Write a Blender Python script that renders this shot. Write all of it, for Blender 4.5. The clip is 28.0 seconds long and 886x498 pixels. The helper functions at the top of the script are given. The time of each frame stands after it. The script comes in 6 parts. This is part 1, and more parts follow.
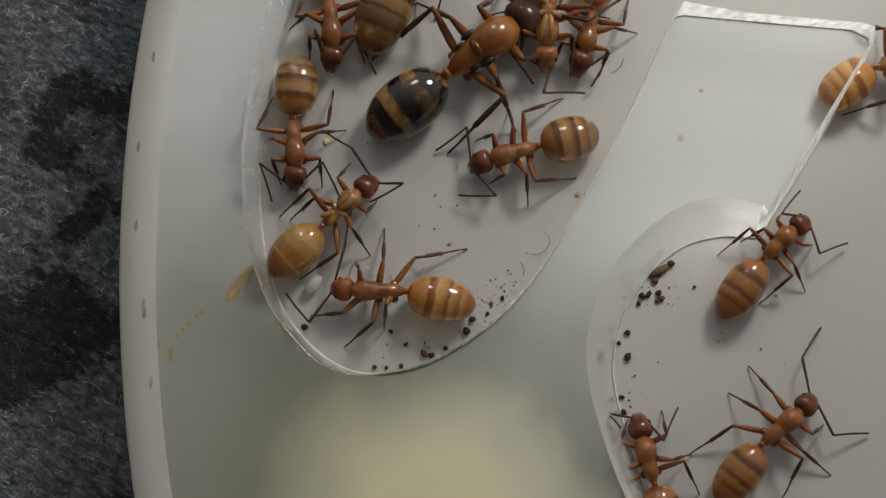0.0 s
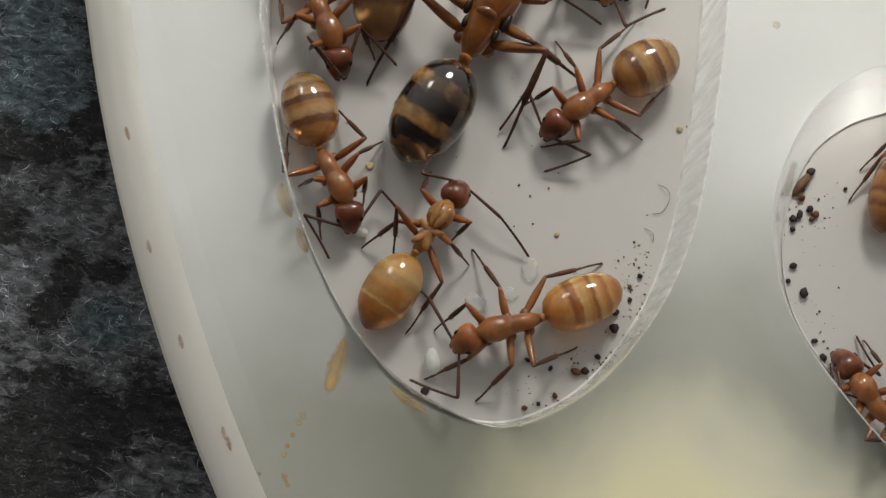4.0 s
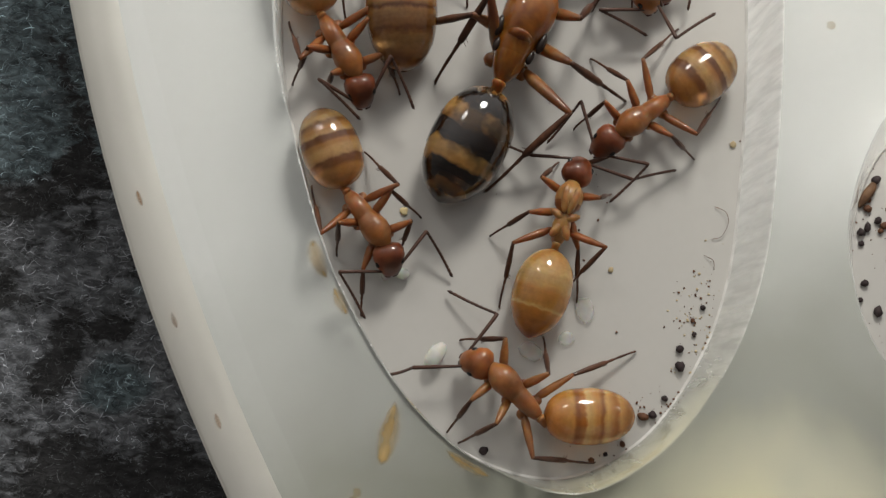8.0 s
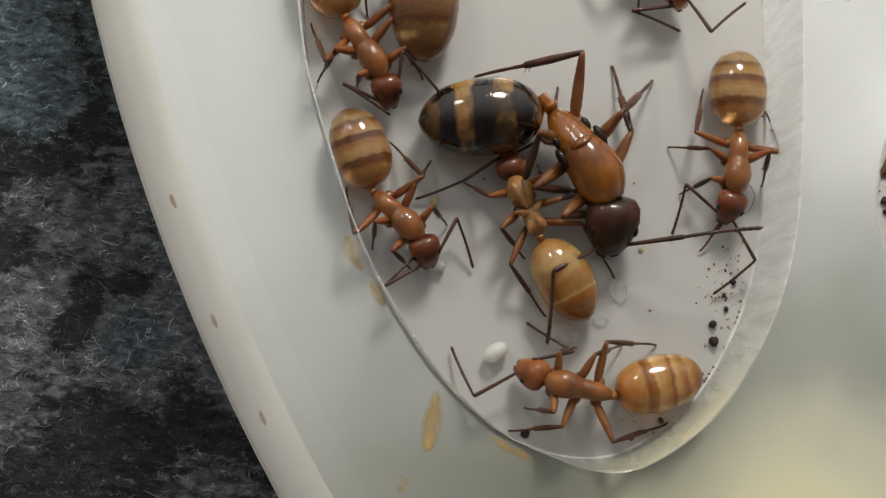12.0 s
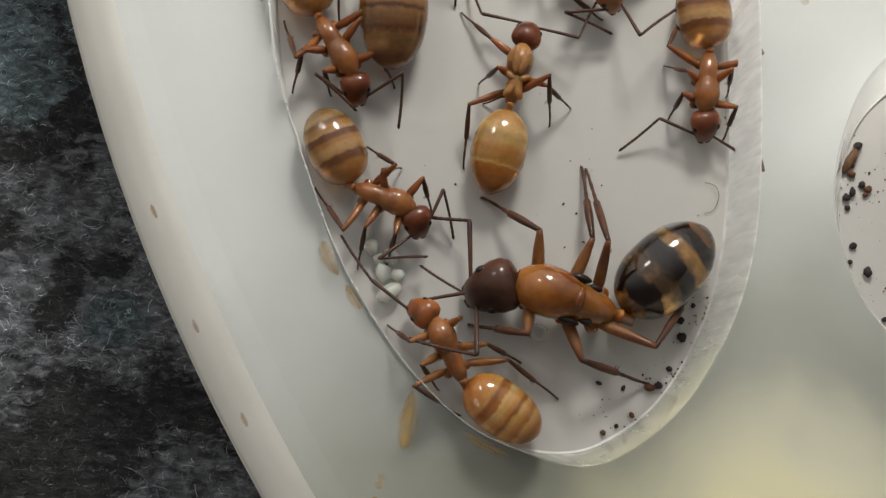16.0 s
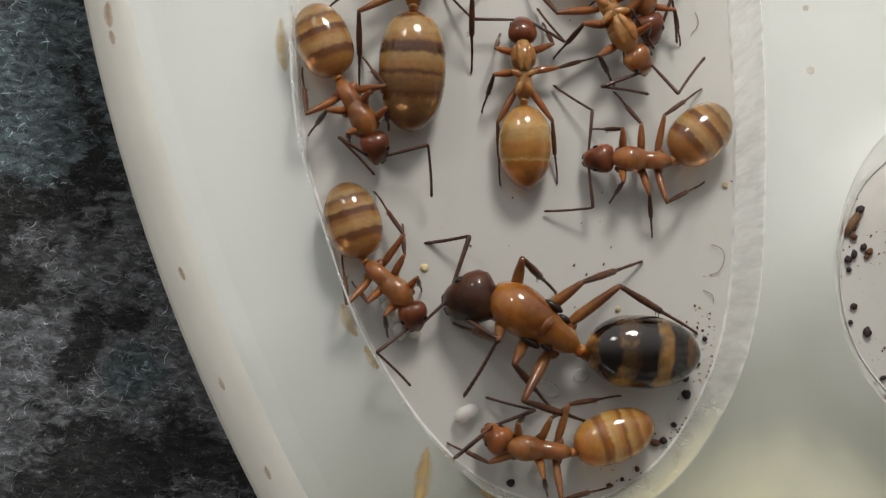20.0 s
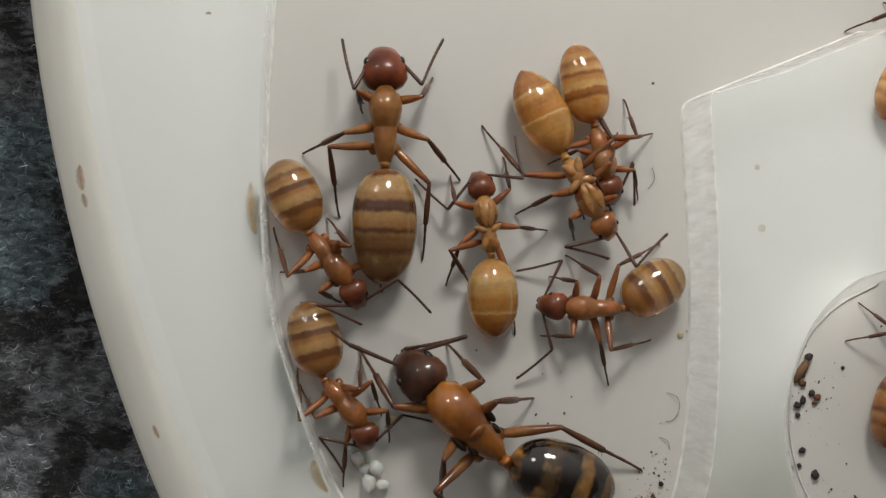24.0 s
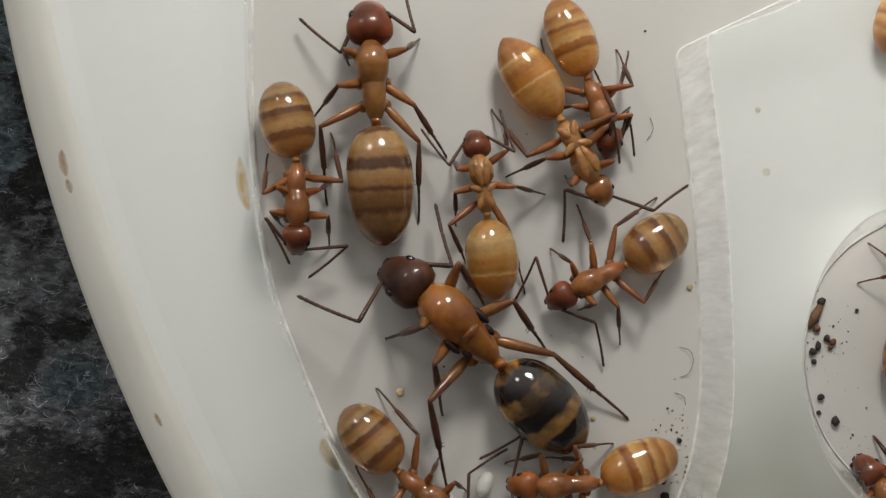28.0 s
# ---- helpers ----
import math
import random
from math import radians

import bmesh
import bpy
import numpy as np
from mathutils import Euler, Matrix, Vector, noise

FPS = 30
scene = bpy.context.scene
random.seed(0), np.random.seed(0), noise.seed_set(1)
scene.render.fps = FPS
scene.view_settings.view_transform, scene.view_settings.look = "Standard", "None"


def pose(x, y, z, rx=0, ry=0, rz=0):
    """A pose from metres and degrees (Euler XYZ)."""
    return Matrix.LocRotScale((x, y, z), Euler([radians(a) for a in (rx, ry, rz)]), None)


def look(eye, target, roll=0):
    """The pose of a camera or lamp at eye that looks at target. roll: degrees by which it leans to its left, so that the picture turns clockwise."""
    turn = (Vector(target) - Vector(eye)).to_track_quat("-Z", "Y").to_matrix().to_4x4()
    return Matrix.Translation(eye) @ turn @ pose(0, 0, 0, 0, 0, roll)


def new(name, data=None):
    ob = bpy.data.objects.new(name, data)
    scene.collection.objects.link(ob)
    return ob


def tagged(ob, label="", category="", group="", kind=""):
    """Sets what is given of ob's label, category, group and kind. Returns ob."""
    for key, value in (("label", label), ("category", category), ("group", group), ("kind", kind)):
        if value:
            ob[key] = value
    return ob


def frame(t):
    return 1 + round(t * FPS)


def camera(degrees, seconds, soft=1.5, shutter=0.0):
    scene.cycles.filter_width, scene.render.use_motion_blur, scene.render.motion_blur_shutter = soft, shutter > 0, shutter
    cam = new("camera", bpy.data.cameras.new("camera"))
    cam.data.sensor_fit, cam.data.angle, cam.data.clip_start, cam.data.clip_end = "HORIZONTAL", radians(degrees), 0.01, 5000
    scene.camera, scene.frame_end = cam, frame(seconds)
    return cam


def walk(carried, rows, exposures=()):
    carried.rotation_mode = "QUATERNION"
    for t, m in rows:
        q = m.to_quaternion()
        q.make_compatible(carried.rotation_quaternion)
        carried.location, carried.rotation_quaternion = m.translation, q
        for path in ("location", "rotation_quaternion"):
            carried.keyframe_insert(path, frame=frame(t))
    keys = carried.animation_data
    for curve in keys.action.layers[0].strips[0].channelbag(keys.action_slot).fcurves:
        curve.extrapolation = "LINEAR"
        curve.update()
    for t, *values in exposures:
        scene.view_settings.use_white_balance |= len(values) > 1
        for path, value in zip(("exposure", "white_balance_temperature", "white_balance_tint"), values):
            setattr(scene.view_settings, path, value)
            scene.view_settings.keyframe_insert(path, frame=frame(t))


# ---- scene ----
MM = 0.001
cam = camera(37, 28.0, soft=1.4)


def mm_pose(x, y, z, rx, ry, rz):
    """A pose from millimetres and degrees."""
    return pose(x * MM, y * MM, z * MM, rx, ry, rz)


walk(cam, [
    (0, mm_pose(16.04, -8.51, 75.49, 7.51, 2.08, 29.55)),
    (0.5, mm_pose(16.60, -7.37, 73.14, 7.20, 2.17, 28.91)),
    (1, mm_pose(14.04, -6.56, 71.40, 6.43, 1.45, 26.26)),
    (1.5, mm_pose(11.65, -6.60, 69.75, 7.23, 0.65, 20.31)),
    (2, mm_pose(8.27, -9.40, 68.38, 7.41, -0.19, 16.49)),
    (2.5, mm_pose(4.88, -12.96, 65.44, 8.64, -1.91, 13.18)),
    (3, mm_pose(3.67, -14.46, 63.15, 9.71, -2.98, 11.27)),
    (3.5, mm_pose(2.93, -13.54, 61.94, 9.47, -3.02, 10.39)),
    (5.5, mm_pose(-0.48, -8.96, 59.11, 6.54, -4.06, 7.39)),
    (6, mm_pose(-0.61, -7.76, 58.36, 6.25, -3.85, 7.07)),
    (6.5, mm_pose(-0.54, -6.71, 58.18, 5.98, -3.55, 6.76)),
    (7, mm_pose(-1.19, -6.68, 57.66, 6.12, -3.64, 5.83)),
    (7.5, mm_pose(-1.62, -6.85, 57.20, 6.21, -3.66, 5.59)),
    (8, mm_pose(-1.55, -7.39, 57.02, 6.55, -3.71, 5.13)),
    (8.5, mm_pose(-1.37, -7.99, 56.56, 7.03, -3.33, 4.77)),
    (9, mm_pose(-1.27, -7.76, 56.33, 6.58, -3.19, 4.78)),
    (9.5, mm_pose(-1.69, -7.63, 56.03, 6.19, -3.37, 4.55)),
    (10, mm_pose(-1.81, -6.39, 56.23, 6.19, -2.90, 3.19)),
    (10.5, mm_pose(-2.98, -6.61, 56.14, 6.05, -3.60, 2.54)),
    (11, mm_pose(-3.54, -7.32, 56.76, 6.20, -3.82, 2.47)),
    (11.5, mm_pose(-3.66, -7.32, 57.22, 5.98, -4.08, 2.37)),
    (13.5, mm_pose(-2.69, -8.39, 58.28, 6.33, -3.46, 2.25)),
    (14, mm_pose(-2.23, -9.05, 58.48, 6.57, -3.69, 1.89)),
    (14.5, mm_pose(-1.74, -9.03, 58.76, 6.69, -3.17, 1.78)),
    (15, mm_pose(-1.64, -8.81, 58.87, 6.55, -2.99, 2.02)),
    (15.5, mm_pose(-1.40, -7.72, 59.51, 6.01, -2.74, 1.50)),
    (16, mm_pose(-2.18, -7.47, 59.42, 6.20, -3.53, 1.25)),
    (16.5, mm_pose(-1.96, -7.66, 59.71, 6.33, -3.13, 1.31)),
    (17, mm_pose(-2.26, -7.40, 59.92, 6.28, -3.26, 1.27)),
    (17.5, mm_pose(-2.45, -7.31, 60.28, 6.24, -3.29, 1.28)),
    (18, mm_pose(-2.22, -6.46, 60.38, 5.75, -3.20, 1.45)),
    (18.5, mm_pose(-2.30, -5.03, 61.33, 5.18, -3.04, 1.52)),
    (19, mm_pose(-3.66, -2.58, 62.61, 4.63, -3.48, 1.83)),
    (19.5, mm_pose(-2.97, -1.97, 62.31, 3.94, -3.33, 1.88)),
    (20, mm_pose(-2.03, -2.49, 62.43, 3.91, -2.49, 1.72)),
    (20.5, mm_pose(-2.63, -3.42, 62.13, 4.74, -3.14, 1.80)),
    (21, mm_pose(-1.89, -3.98, 62.42, 4.76, -3.04, 1.63)),
    (21.5, mm_pose(-0.43, -3.45, 62.66, 4.11, -2.37, 1.78)),
    (22, mm_pose(-0.30, -0.59, 64.39, 3.27, -2.19, 2.10)),
    (22.5, mm_pose(-1.41, 3.70, 65.38, 3.00, -2.97, 2.31)),
    (24.5, mm_pose(-3.24, 6.57, 64.73, 2.29, -4.74, 1.04)),
    (25, mm_pose(-2.87, 6.15, 64.54, 2.30, -4.69, 0.87)),
    (25.5, mm_pose(-2.94, 5.65, 64.12, 2.60, -4.74, 0.48)),
    (26, mm_pose(-3.61, 4.23, 63.97, 3.39, -4.85, 0.36)),
    (26.5, mm_pose(-3.35, 2.83, 63.70, 3.87, -4.77, 0.34)),
    (27, mm_pose(-3.07, 4.90, 63.05, 2.89, -4.43, -1.27)),
    (27.5, mm_pose(-3.70, 5.34, 62.58, 2.50, -5.25, -1.84)),
    (28, mm_pose(-3.91, 5.25, 63.00, 2.40, -5.30, -2.31)),
], exposures=[(0.0, -0.58), (0.5, -0.42), (1.0, -0.24), (2.0, -0.09), (3.0, -0.06), (6.0, -0.03), (11.0, 0.0), (14.0, 0.06), (16.0, 0.03), (20.0, -0.03), (22.0, -0.05), (25.0, -0.24), (28.0, -0.17)])

# ---- light: a pale room, one lamp high on the long wall's side, one added near ----
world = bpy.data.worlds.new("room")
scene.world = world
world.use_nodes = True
backing = world.node_tree.nodes["Background"]
sky = world.node_tree
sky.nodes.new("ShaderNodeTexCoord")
# added grade, no window seen: surround made brighter towards +y
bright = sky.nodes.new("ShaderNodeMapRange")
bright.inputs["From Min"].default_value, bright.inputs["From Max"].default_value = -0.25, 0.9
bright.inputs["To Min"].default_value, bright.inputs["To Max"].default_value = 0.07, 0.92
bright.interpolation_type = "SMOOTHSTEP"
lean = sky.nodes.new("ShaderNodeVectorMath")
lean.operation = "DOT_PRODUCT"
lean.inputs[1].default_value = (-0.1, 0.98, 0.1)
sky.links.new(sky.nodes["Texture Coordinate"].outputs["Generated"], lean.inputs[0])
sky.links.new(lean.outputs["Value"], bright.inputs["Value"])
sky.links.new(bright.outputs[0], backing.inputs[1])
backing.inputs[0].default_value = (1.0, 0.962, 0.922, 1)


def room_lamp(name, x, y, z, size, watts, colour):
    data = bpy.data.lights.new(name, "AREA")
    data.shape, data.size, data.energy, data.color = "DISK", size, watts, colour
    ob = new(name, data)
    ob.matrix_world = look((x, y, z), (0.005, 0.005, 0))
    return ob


room_lamp("room_lamp", -0.2, 0.27, 0.30, 0.085, 0.25, (1.0, 0.95, 0.88))
# added close fill, no such lamp seen: light falls off along y
room_lamp("near_fill", 0.014, 0.068, 0.053, 0.02, 0.056, (1.0, 0.96, 0.89))


# ---- materials ----
def shader(name, rough=0.5, coat=0.0, metallic=0.0):
    m = bpy.data.materials.new(name)
    m.use_nodes = True
    nt = m.node_tree
    bsdf = nt.nodes["Principled BSDF"]
    bsdf.inputs["Roughness"].default_value = rough
    bsdf.inputs["Coat Weight"].default_value = coat
    bsdf.inputs["Metallic"].default_value = metallic
    return m, nt, bsdf


def node(nt, kind, **values):
    n = nt.nodes.new(kind)
    for key, value in values.items():
        n.inputs[key].default_value = value
    return n


def noise_node(nt, coord, scale, detail=3.0, distortion=0.0):
    n = node(nt, "ShaderNodeTexNoise", Scale=scale, Detail=detail, Distortion=distortion)
    nt.links.new(coord, n.inputs["Vector"])
    return n


def ramp(nt, fac, stops, mode="LINEAR"):
    r = nt.nodes.new("ShaderNodeValToRGB")
    r.color_ramp.interpolation = mode
    els = r.color_ramp.elements
    while len(els) < len(stops):
        els.new(0.5)
    for e, (p, c) in zip(els, stops):
        e.position, e.color = p, (*c, 1)
    nt.links.new(fac, r.inputs[0])
    return r.outputs[0]


def mix(nt, fac, a, b, mode="MIX"):
    n = nt.nodes.new("ShaderNodeMix")
    n.data_type, n.blend_type = "RGBA", mode
    for sock, value in ((n.inputs[0], fac), (n.inputs[6], a), (n.inputs[7], b)):
        if isinstance(value, (int, float)):
            sock.default_value = value
        elif isinstance(value, tuple):
            sock.default_value = (*value, 1)
        else:
            nt.links.new(value, sock)
    return n.outputs[2]


def math_node(nt, op, a, b=0.0, c=0.0, clamp=False):
    n = nt.nodes.new("ShaderNodeMath")
    n.operation, n.use_clamp = op, clamp
    for sock, value in zip(n.inputs, (a, b, c)):
        if isinstance(value, (int, float)):
            sock.default_value = value
        else:
            nt.links.new(value, sock)
    return n.outputs[0]


def bump(nt, bsdf, height, strength, distance):
    b = node(nt, "ShaderNodeBump", Strength=strength, Distance=distance)
    nt.links.new(height, b.inputs["Height"])
    nt.links.new(b.outputs[0], bsdf.inputs["Normal"])


def coords(nt):
    return nt.nodes.new("ShaderNodeTexCoord").outputs["Object"]


def cuticle(name, light, dark, rough=0.34, coat=0.5, soft=0.5, fleck=900.0, knee=None, spots=0.42):
    """Smooth insect shell with mottled pigment and a fine grain."""
    m, nt, bsdf = shader(name, rough, coat)
    c = coords(nt)
    n1, n2 = noise_node(nt, c, fleck, 3), noise_node(nt, c, 7000, 2)
    col = ramp(nt, n1.outputs[0], [(0.32, dark), (0.64, light)])
    freckle = noise_node(nt, c, 3.1 * fleck, 4, 0.4)
    col = mix(nt, spots, col, ramp(nt, freckle.outputs[0], [(0.36, (0.42, 0.36, 0.32)), (0.5, (0.95, 0.95, 0.95)), (0.68, (1.35, 1.3, 1.2))]), "MULTIPLY")
    if knee:
        sep = nt.nodes.new("ShaderNodeSeparateXYZ")
        nt.links.new(c, sep.inputs[0])
        far = node(nt, "ShaderNodeMapRange", **{"From Min": 0.8 * MM, "From Max": 2.3 * MM, "To Max": 0.8})
        nt.links.new(sep.outputs[0], far.inputs["Value"])
        col = mix(nt, far.outputs[0], col, knee)
    nt.links.new(col, bsdf.inputs["Base Color"])
    bsdf.inputs["Coat Roughness"].default_value = 0.06
    bsdf.inputs["Specular IOR Level"].default_value = 0.15
    if soft:
        bsdf.inputs["Transmission Weight"].default_value = 0.55 * soft
        bsdf.inputs["IOR"].default_value = 1.4
        bsdf.inputs["Subsurface Weight"].default_value = soft
        bsdf.inputs["Subsurface Radius"].default_value = (0.0011, 0.0005, 0.0002)
        bsdf.inputs["Subsurface Scale"].default_value = 1.0
    bump(nt, bsdf, n2.outputs[0], 0.16, 0.00003)
    return m


def banded(name, length, stops, rough=0.1, blotch=0.0, soft=0.8):
    """A hind body whose colour runs in cross bands from its waist to its tip."""
    m, nt, bsdf = shader(name, rough, 1.0)
    c = coords(nt)
    sep = nt.nodes.new("ShaderNodeSeparateXYZ")
    nt.links.new(c, sep.inputs[0])
    n1, n2 = noise_node(nt, c, 520, 2), noise_node(nt, c, 6500, 2)
    side = math_node(nt, "MULTIPLY", math_node(nt, "MULTIPLY", sep.outputs[1], sep.outputs[1]), 9000.0 / length)
    along = math_node(nt, "ADD", math_node(nt, "MULTIPLY", sep.outputs[0], -1.0 / (length * MM)), side)
    along = math_node(nt, "ADD", along, math_node(nt, "MULTIPLY", math_node(nt, "SUBTRACT", n1.outputs[0], 0.5), 0.09 + blotch))
    n3 = noise_node(nt, c, 2600, 3, 0.5)
    along = math_node(nt, "ADD", along, math_node(nt, "MULTIPLY", math_node(nt, "SUBTRACT", n3.outputs[0], 0.5), 0.05))
    col = ramp(nt, along, stops, "EASE")
    wrinkle = node(nt, "ShaderNodeTexNoise", Scale=1.0, Detail=2.0)
    tm = nt.nodes.new("ShaderNodeMapping")
    tm.inputs["Scale"].default_value = (5200.0, 500.0, 500.0)
    nt.links.new(c, tm.inputs[0])
    nt.links.new(tm.outputs[0], wrinkle.inputs["Vector"])
    col = mix(nt, 0.22, col, ramp(nt, wrinkle.outputs[0], [(0.35, (0.62, 0.55, 0.45)), (0.65, (1.15, 1.1, 1.05))]), "MULTIPLY")
    col = mix(nt, 0.4, col, ramp(nt, n3.outputs[0], [(0.3, (0.66, 0.58, 0.5)), (0.6, (1.08, 1.06, 1.04))]), "MULTIPLY")
    if blotch:
        cloud = noise_node(nt, c, 430, 3, 0.3)
        col = mix(nt, ramp(nt, cloud.outputs[0], [(0.4, (0.85, 0.85, 0.85)), (0.52, (0, 0, 0))]), col, BLACK)
    col = mix(nt, 0.25, col, ramp(nt, n2.outputs[0], [(0.3, (0.55, 0.5, 0.45)), (0.7, (1.0, 1.0, 1.0))]), "MULTIPLY")
    nt.links.new(col, bsdf.inputs["Base Color"])
    bsdf.inputs["Coat Roughness"].default_value = 0.045
    bsdf.inputs["Specular IOR Level"].default_value = 0.1
    bsdf.inputs["Transmission Weight"].default_value = 0.62 * soft
    bsdf.inputs["IOR"].default_value = 1.4
    bsdf.inputs["Subsurface Weight"].default_value = soft
    bsdf.inputs["Subsurface Radius"].default_value = (0.002, 0.0013, 0.0006)
    bsdf.inputs["Subsurface Scale"].default_value = 1.0
    bump(nt, bsdf, math_node(nt, "ADD", wrinkle.outputs[0], n3.outputs[0]), 0.22, 0.00005)
    return m


AMBER, BROWN, PALE, BLACK = (0.41, 0.22, 0.075), (0.185, 0.08, 0.03), (0.51, 0.335, 0.155), (0.012, 0.007, 0.0055)
WORKER_BANDS = [(0.0, (0.30, 0.13, 0.04)), (0.07, AMBER), (0.18, AMBER), (0.25, BROWN), (0.31, BROWN), (0.35, PALE), (0.43, PALE), (0.5, AMBER),
                (0.55, BROWN), (0.6, BROWN), (0.635, PALE), (0.7, AMBER), (0.77, (0.22, 0.115, 0.045)), (0.82, (0.42, 0.29, 0.14)), (0.92, (0.3, 0.175, 0.075)), (1.0, BROWN)]
MAJOR_BANDS = [(0.0, (0.3, 0.15, 0.055)), (0.05, (0.14, 0.065, 0.028)), (0.09, (0.4, 0.27, 0.12)), (0.17, (0.46, 0.33, 0.16)), (0.25, (0.37, 0.23, 0.09)), (0.3, (0.115, 0.05, 0.022)), (0.36, (0.135, 0.06, 0.025)),
               (0.4, (0.44, 0.3, 0.135)), (0.5, (0.34, 0.2, 0.075)), (0.55, (0.115, 0.052, 0.022)), (0.59, (0.27, 0.155, 0.06)), (0.68, (0.2, 0.105, 0.042)), (0.72, (0.115, 0.052, 0.022)), (0.79, (0.24, 0.14, 0.058)), (1.0, BROWN)]
QUEEN_BANDS = [(0.0, (0.4, 0.2, 0.055)), (0.05, (0.46, 0.26, 0.08)), (0.09, BLACK), (0.22, BLACK), (0.27, (0.48, 0.3, 0.115)), (0.34, (0.52, 0.33, 0.13)), (0.4, (0.3, 0.165, 0.055)),
               (0.44, BLACK), (0.58, BLACK), (0.63, (0.46, 0.29, 0.105)), (0.71, (0.38, 0.22, 0.07)), (0.76, BLACK), (0.88, BLACK), (0.91, (0.16, 0.085, 0.03)), (1.0, (0.02, 0.011, 0.007))]
PALE_BANDS = [(0.0, (0.42, 0.22, 0.065)), (0.1, (0.5, 0.3, 0.105)), (0.26, (0.62, 0.44, 0.2)), (0.42, (0.56, 0.36, 0.135)), (0.5, (0.44, 0.23, 0.06)), (0.64, (0.47, 0.25, 0.065)), (0.675, (0.64, 0.45, 0.2)), (0.7, (0.42, 0.19, 0.04)),
              (0.85, (0.35, 0.145, 0.028)), (1.0, (0.22, 0.08, 0.016))]
GOLD_BANDS = [(0.0, (0.48, 0.24, 0.06)), (0.3, (0.58, 0.34, 0.11)), (0.41, (0.56, 0.31, 0.09)), (0.435, (0.74, 0.56, 0.28)), (0.46, (0.54, 0.27, 0.065)), (0.6, (0.53, 0.26, 0.06)), (0.7, (0.6, 0.34, 0.11)), (0.73, (0.7, 0.5, 0.24)), (0.77, (0.46, 0.21, 0.05)), (1.0, (0.34, 0.14, 0.032))]
HONEY_BANDS = [(0.0, (0.4, 0.165, 0.04)), (0.1, (0.55, 0.27, 0.07)), (0.27, (0.6, 0.34, 0.105)), (0.32, (0.33, 0.13, 0.03)), (0.39, (0.42, 0.18, 0.042)), (0.43, (0.7, 0.49, 0.22)), (0.55, (0.58, 0.31, 0.09)),
               (0.6, (0.34, 0.135, 0.03)), (0.65, (0.64, 0.4, 0.15)), (0.76, (0.4, 0.17, 0.04)), (0.81, (0.58, 0.34, 0.115)), (0.9, (0.38, 0.165, 0.042)), (1.0, (0.42, 0.18, 0.045))]
RUST_BANDS = [(0.0, (0.3, 0.12, 0.033)), (0.2, (0.42, 0.2, 0.06)), (0.27, (0.2, 0.075, 0.02)), (0.32, (0.17, 0.06, 0.016)), (0.37, (0.47, 0.26, 0.085)), (0.5, (0.38, 0.17, 0.045)),
              (0.57, (0.18, 0.065, 0.018)), (0.63, (0.43, 0.23, 0.07)), (0.74, (0.22, 0.08, 0.02)), (0.79, (0.38, 0.18, 0.05)), (1.0, BROWN)]

shell_red = cuticle("shell_red", (0.42, 0.175, 0.054), (0.2, 0.073, 0.025), 0.3, 0.6, 0.65, 620.0)
shell_gold = cuticle("shell_gold", (0.5, 0.26, 0.09), (0.34, 0.155, 0.047), 0.3, 0.6, 0.65, 620.0)
shell_queen = cuticle("shell_queen", (0.44, 0.17, 0.024), (0.2, 0.062, 0.01), 0.24, 0.9, 0.7, 420.0)
shell_tan = cuticle("shell_tan", (0.36, 0.17, 0.05), (0.23, 0.095, 0.026), 0.3, 0.6, 0.65, 620.0)
shell_waist = cuticle("shell_waist", (0.3, 0.105, 0.028), (0.19, 0.06, 0.018), 0.3, 0.6, 0.6, 620.0)
head_red = cuticle("head_red", (0.21, 0.062, 0.024), (0.08, 0.023, 0.012), 0.32, 0.4, 0.5, 560.0)
head_rust = cuticle("head_rust", (0.36, 0.125, 0.034), (0.16, 0.05, 0.017), 0.32, 0.4, 0.5, 560.0)
head_queen = cuticle("head_queen", (0.075, 0.03, 0.018), (0.022, 0.012, 0.009), 0.34, 0.3, 0.15, 420.0)
head_major = cuticle("head_major", (0.21, 0.052, 0.018), (0.075, 0.02, 0.011), 0.34, 0.3, 0.5, 420.0)
leg_amber = cuticle("leg_amber", (0.33, 0.155, 0.05), (0.19, 0.078, 0.026), 0.32, 0.4, knee=(0.12, 0.047, 0.022))
leg_brown = cuticle("leg_brown", (0.31, 0.125, 0.043), (0.15, 0.055, 0.021), 0.32, 0.4, knee=(0.085, 0.034, 0.018))
leg_dark = cuticle("leg_dark", (0.095, 0.042, 0.024), (0.036, 0.018, 0.013), 0.38, 0.25, 0.0)
feeler_dark = cuticle("feeler_dark", (0.075, 0.037, 0.026), (0.032, 0.019, 0.015), 0.42, 0.2, 0.0)
eye_black = cuticle("eye_black", (0.012, 0.009, 0.008), (0.006, 0.005, 0.005), 0.2, 0.6, 0.0)
jaw_dark = cuticle("jaw_dark", (0.07, 0.02, 0.01), (0.03, 0.01, 0.007), 0.3, 0.3, 0.0)
scar_black = cuticle("scar_black", (0.02, 0.012, 0.009), (0.01, 0.007, 0.006), 0.4, 0.2, 0.0)


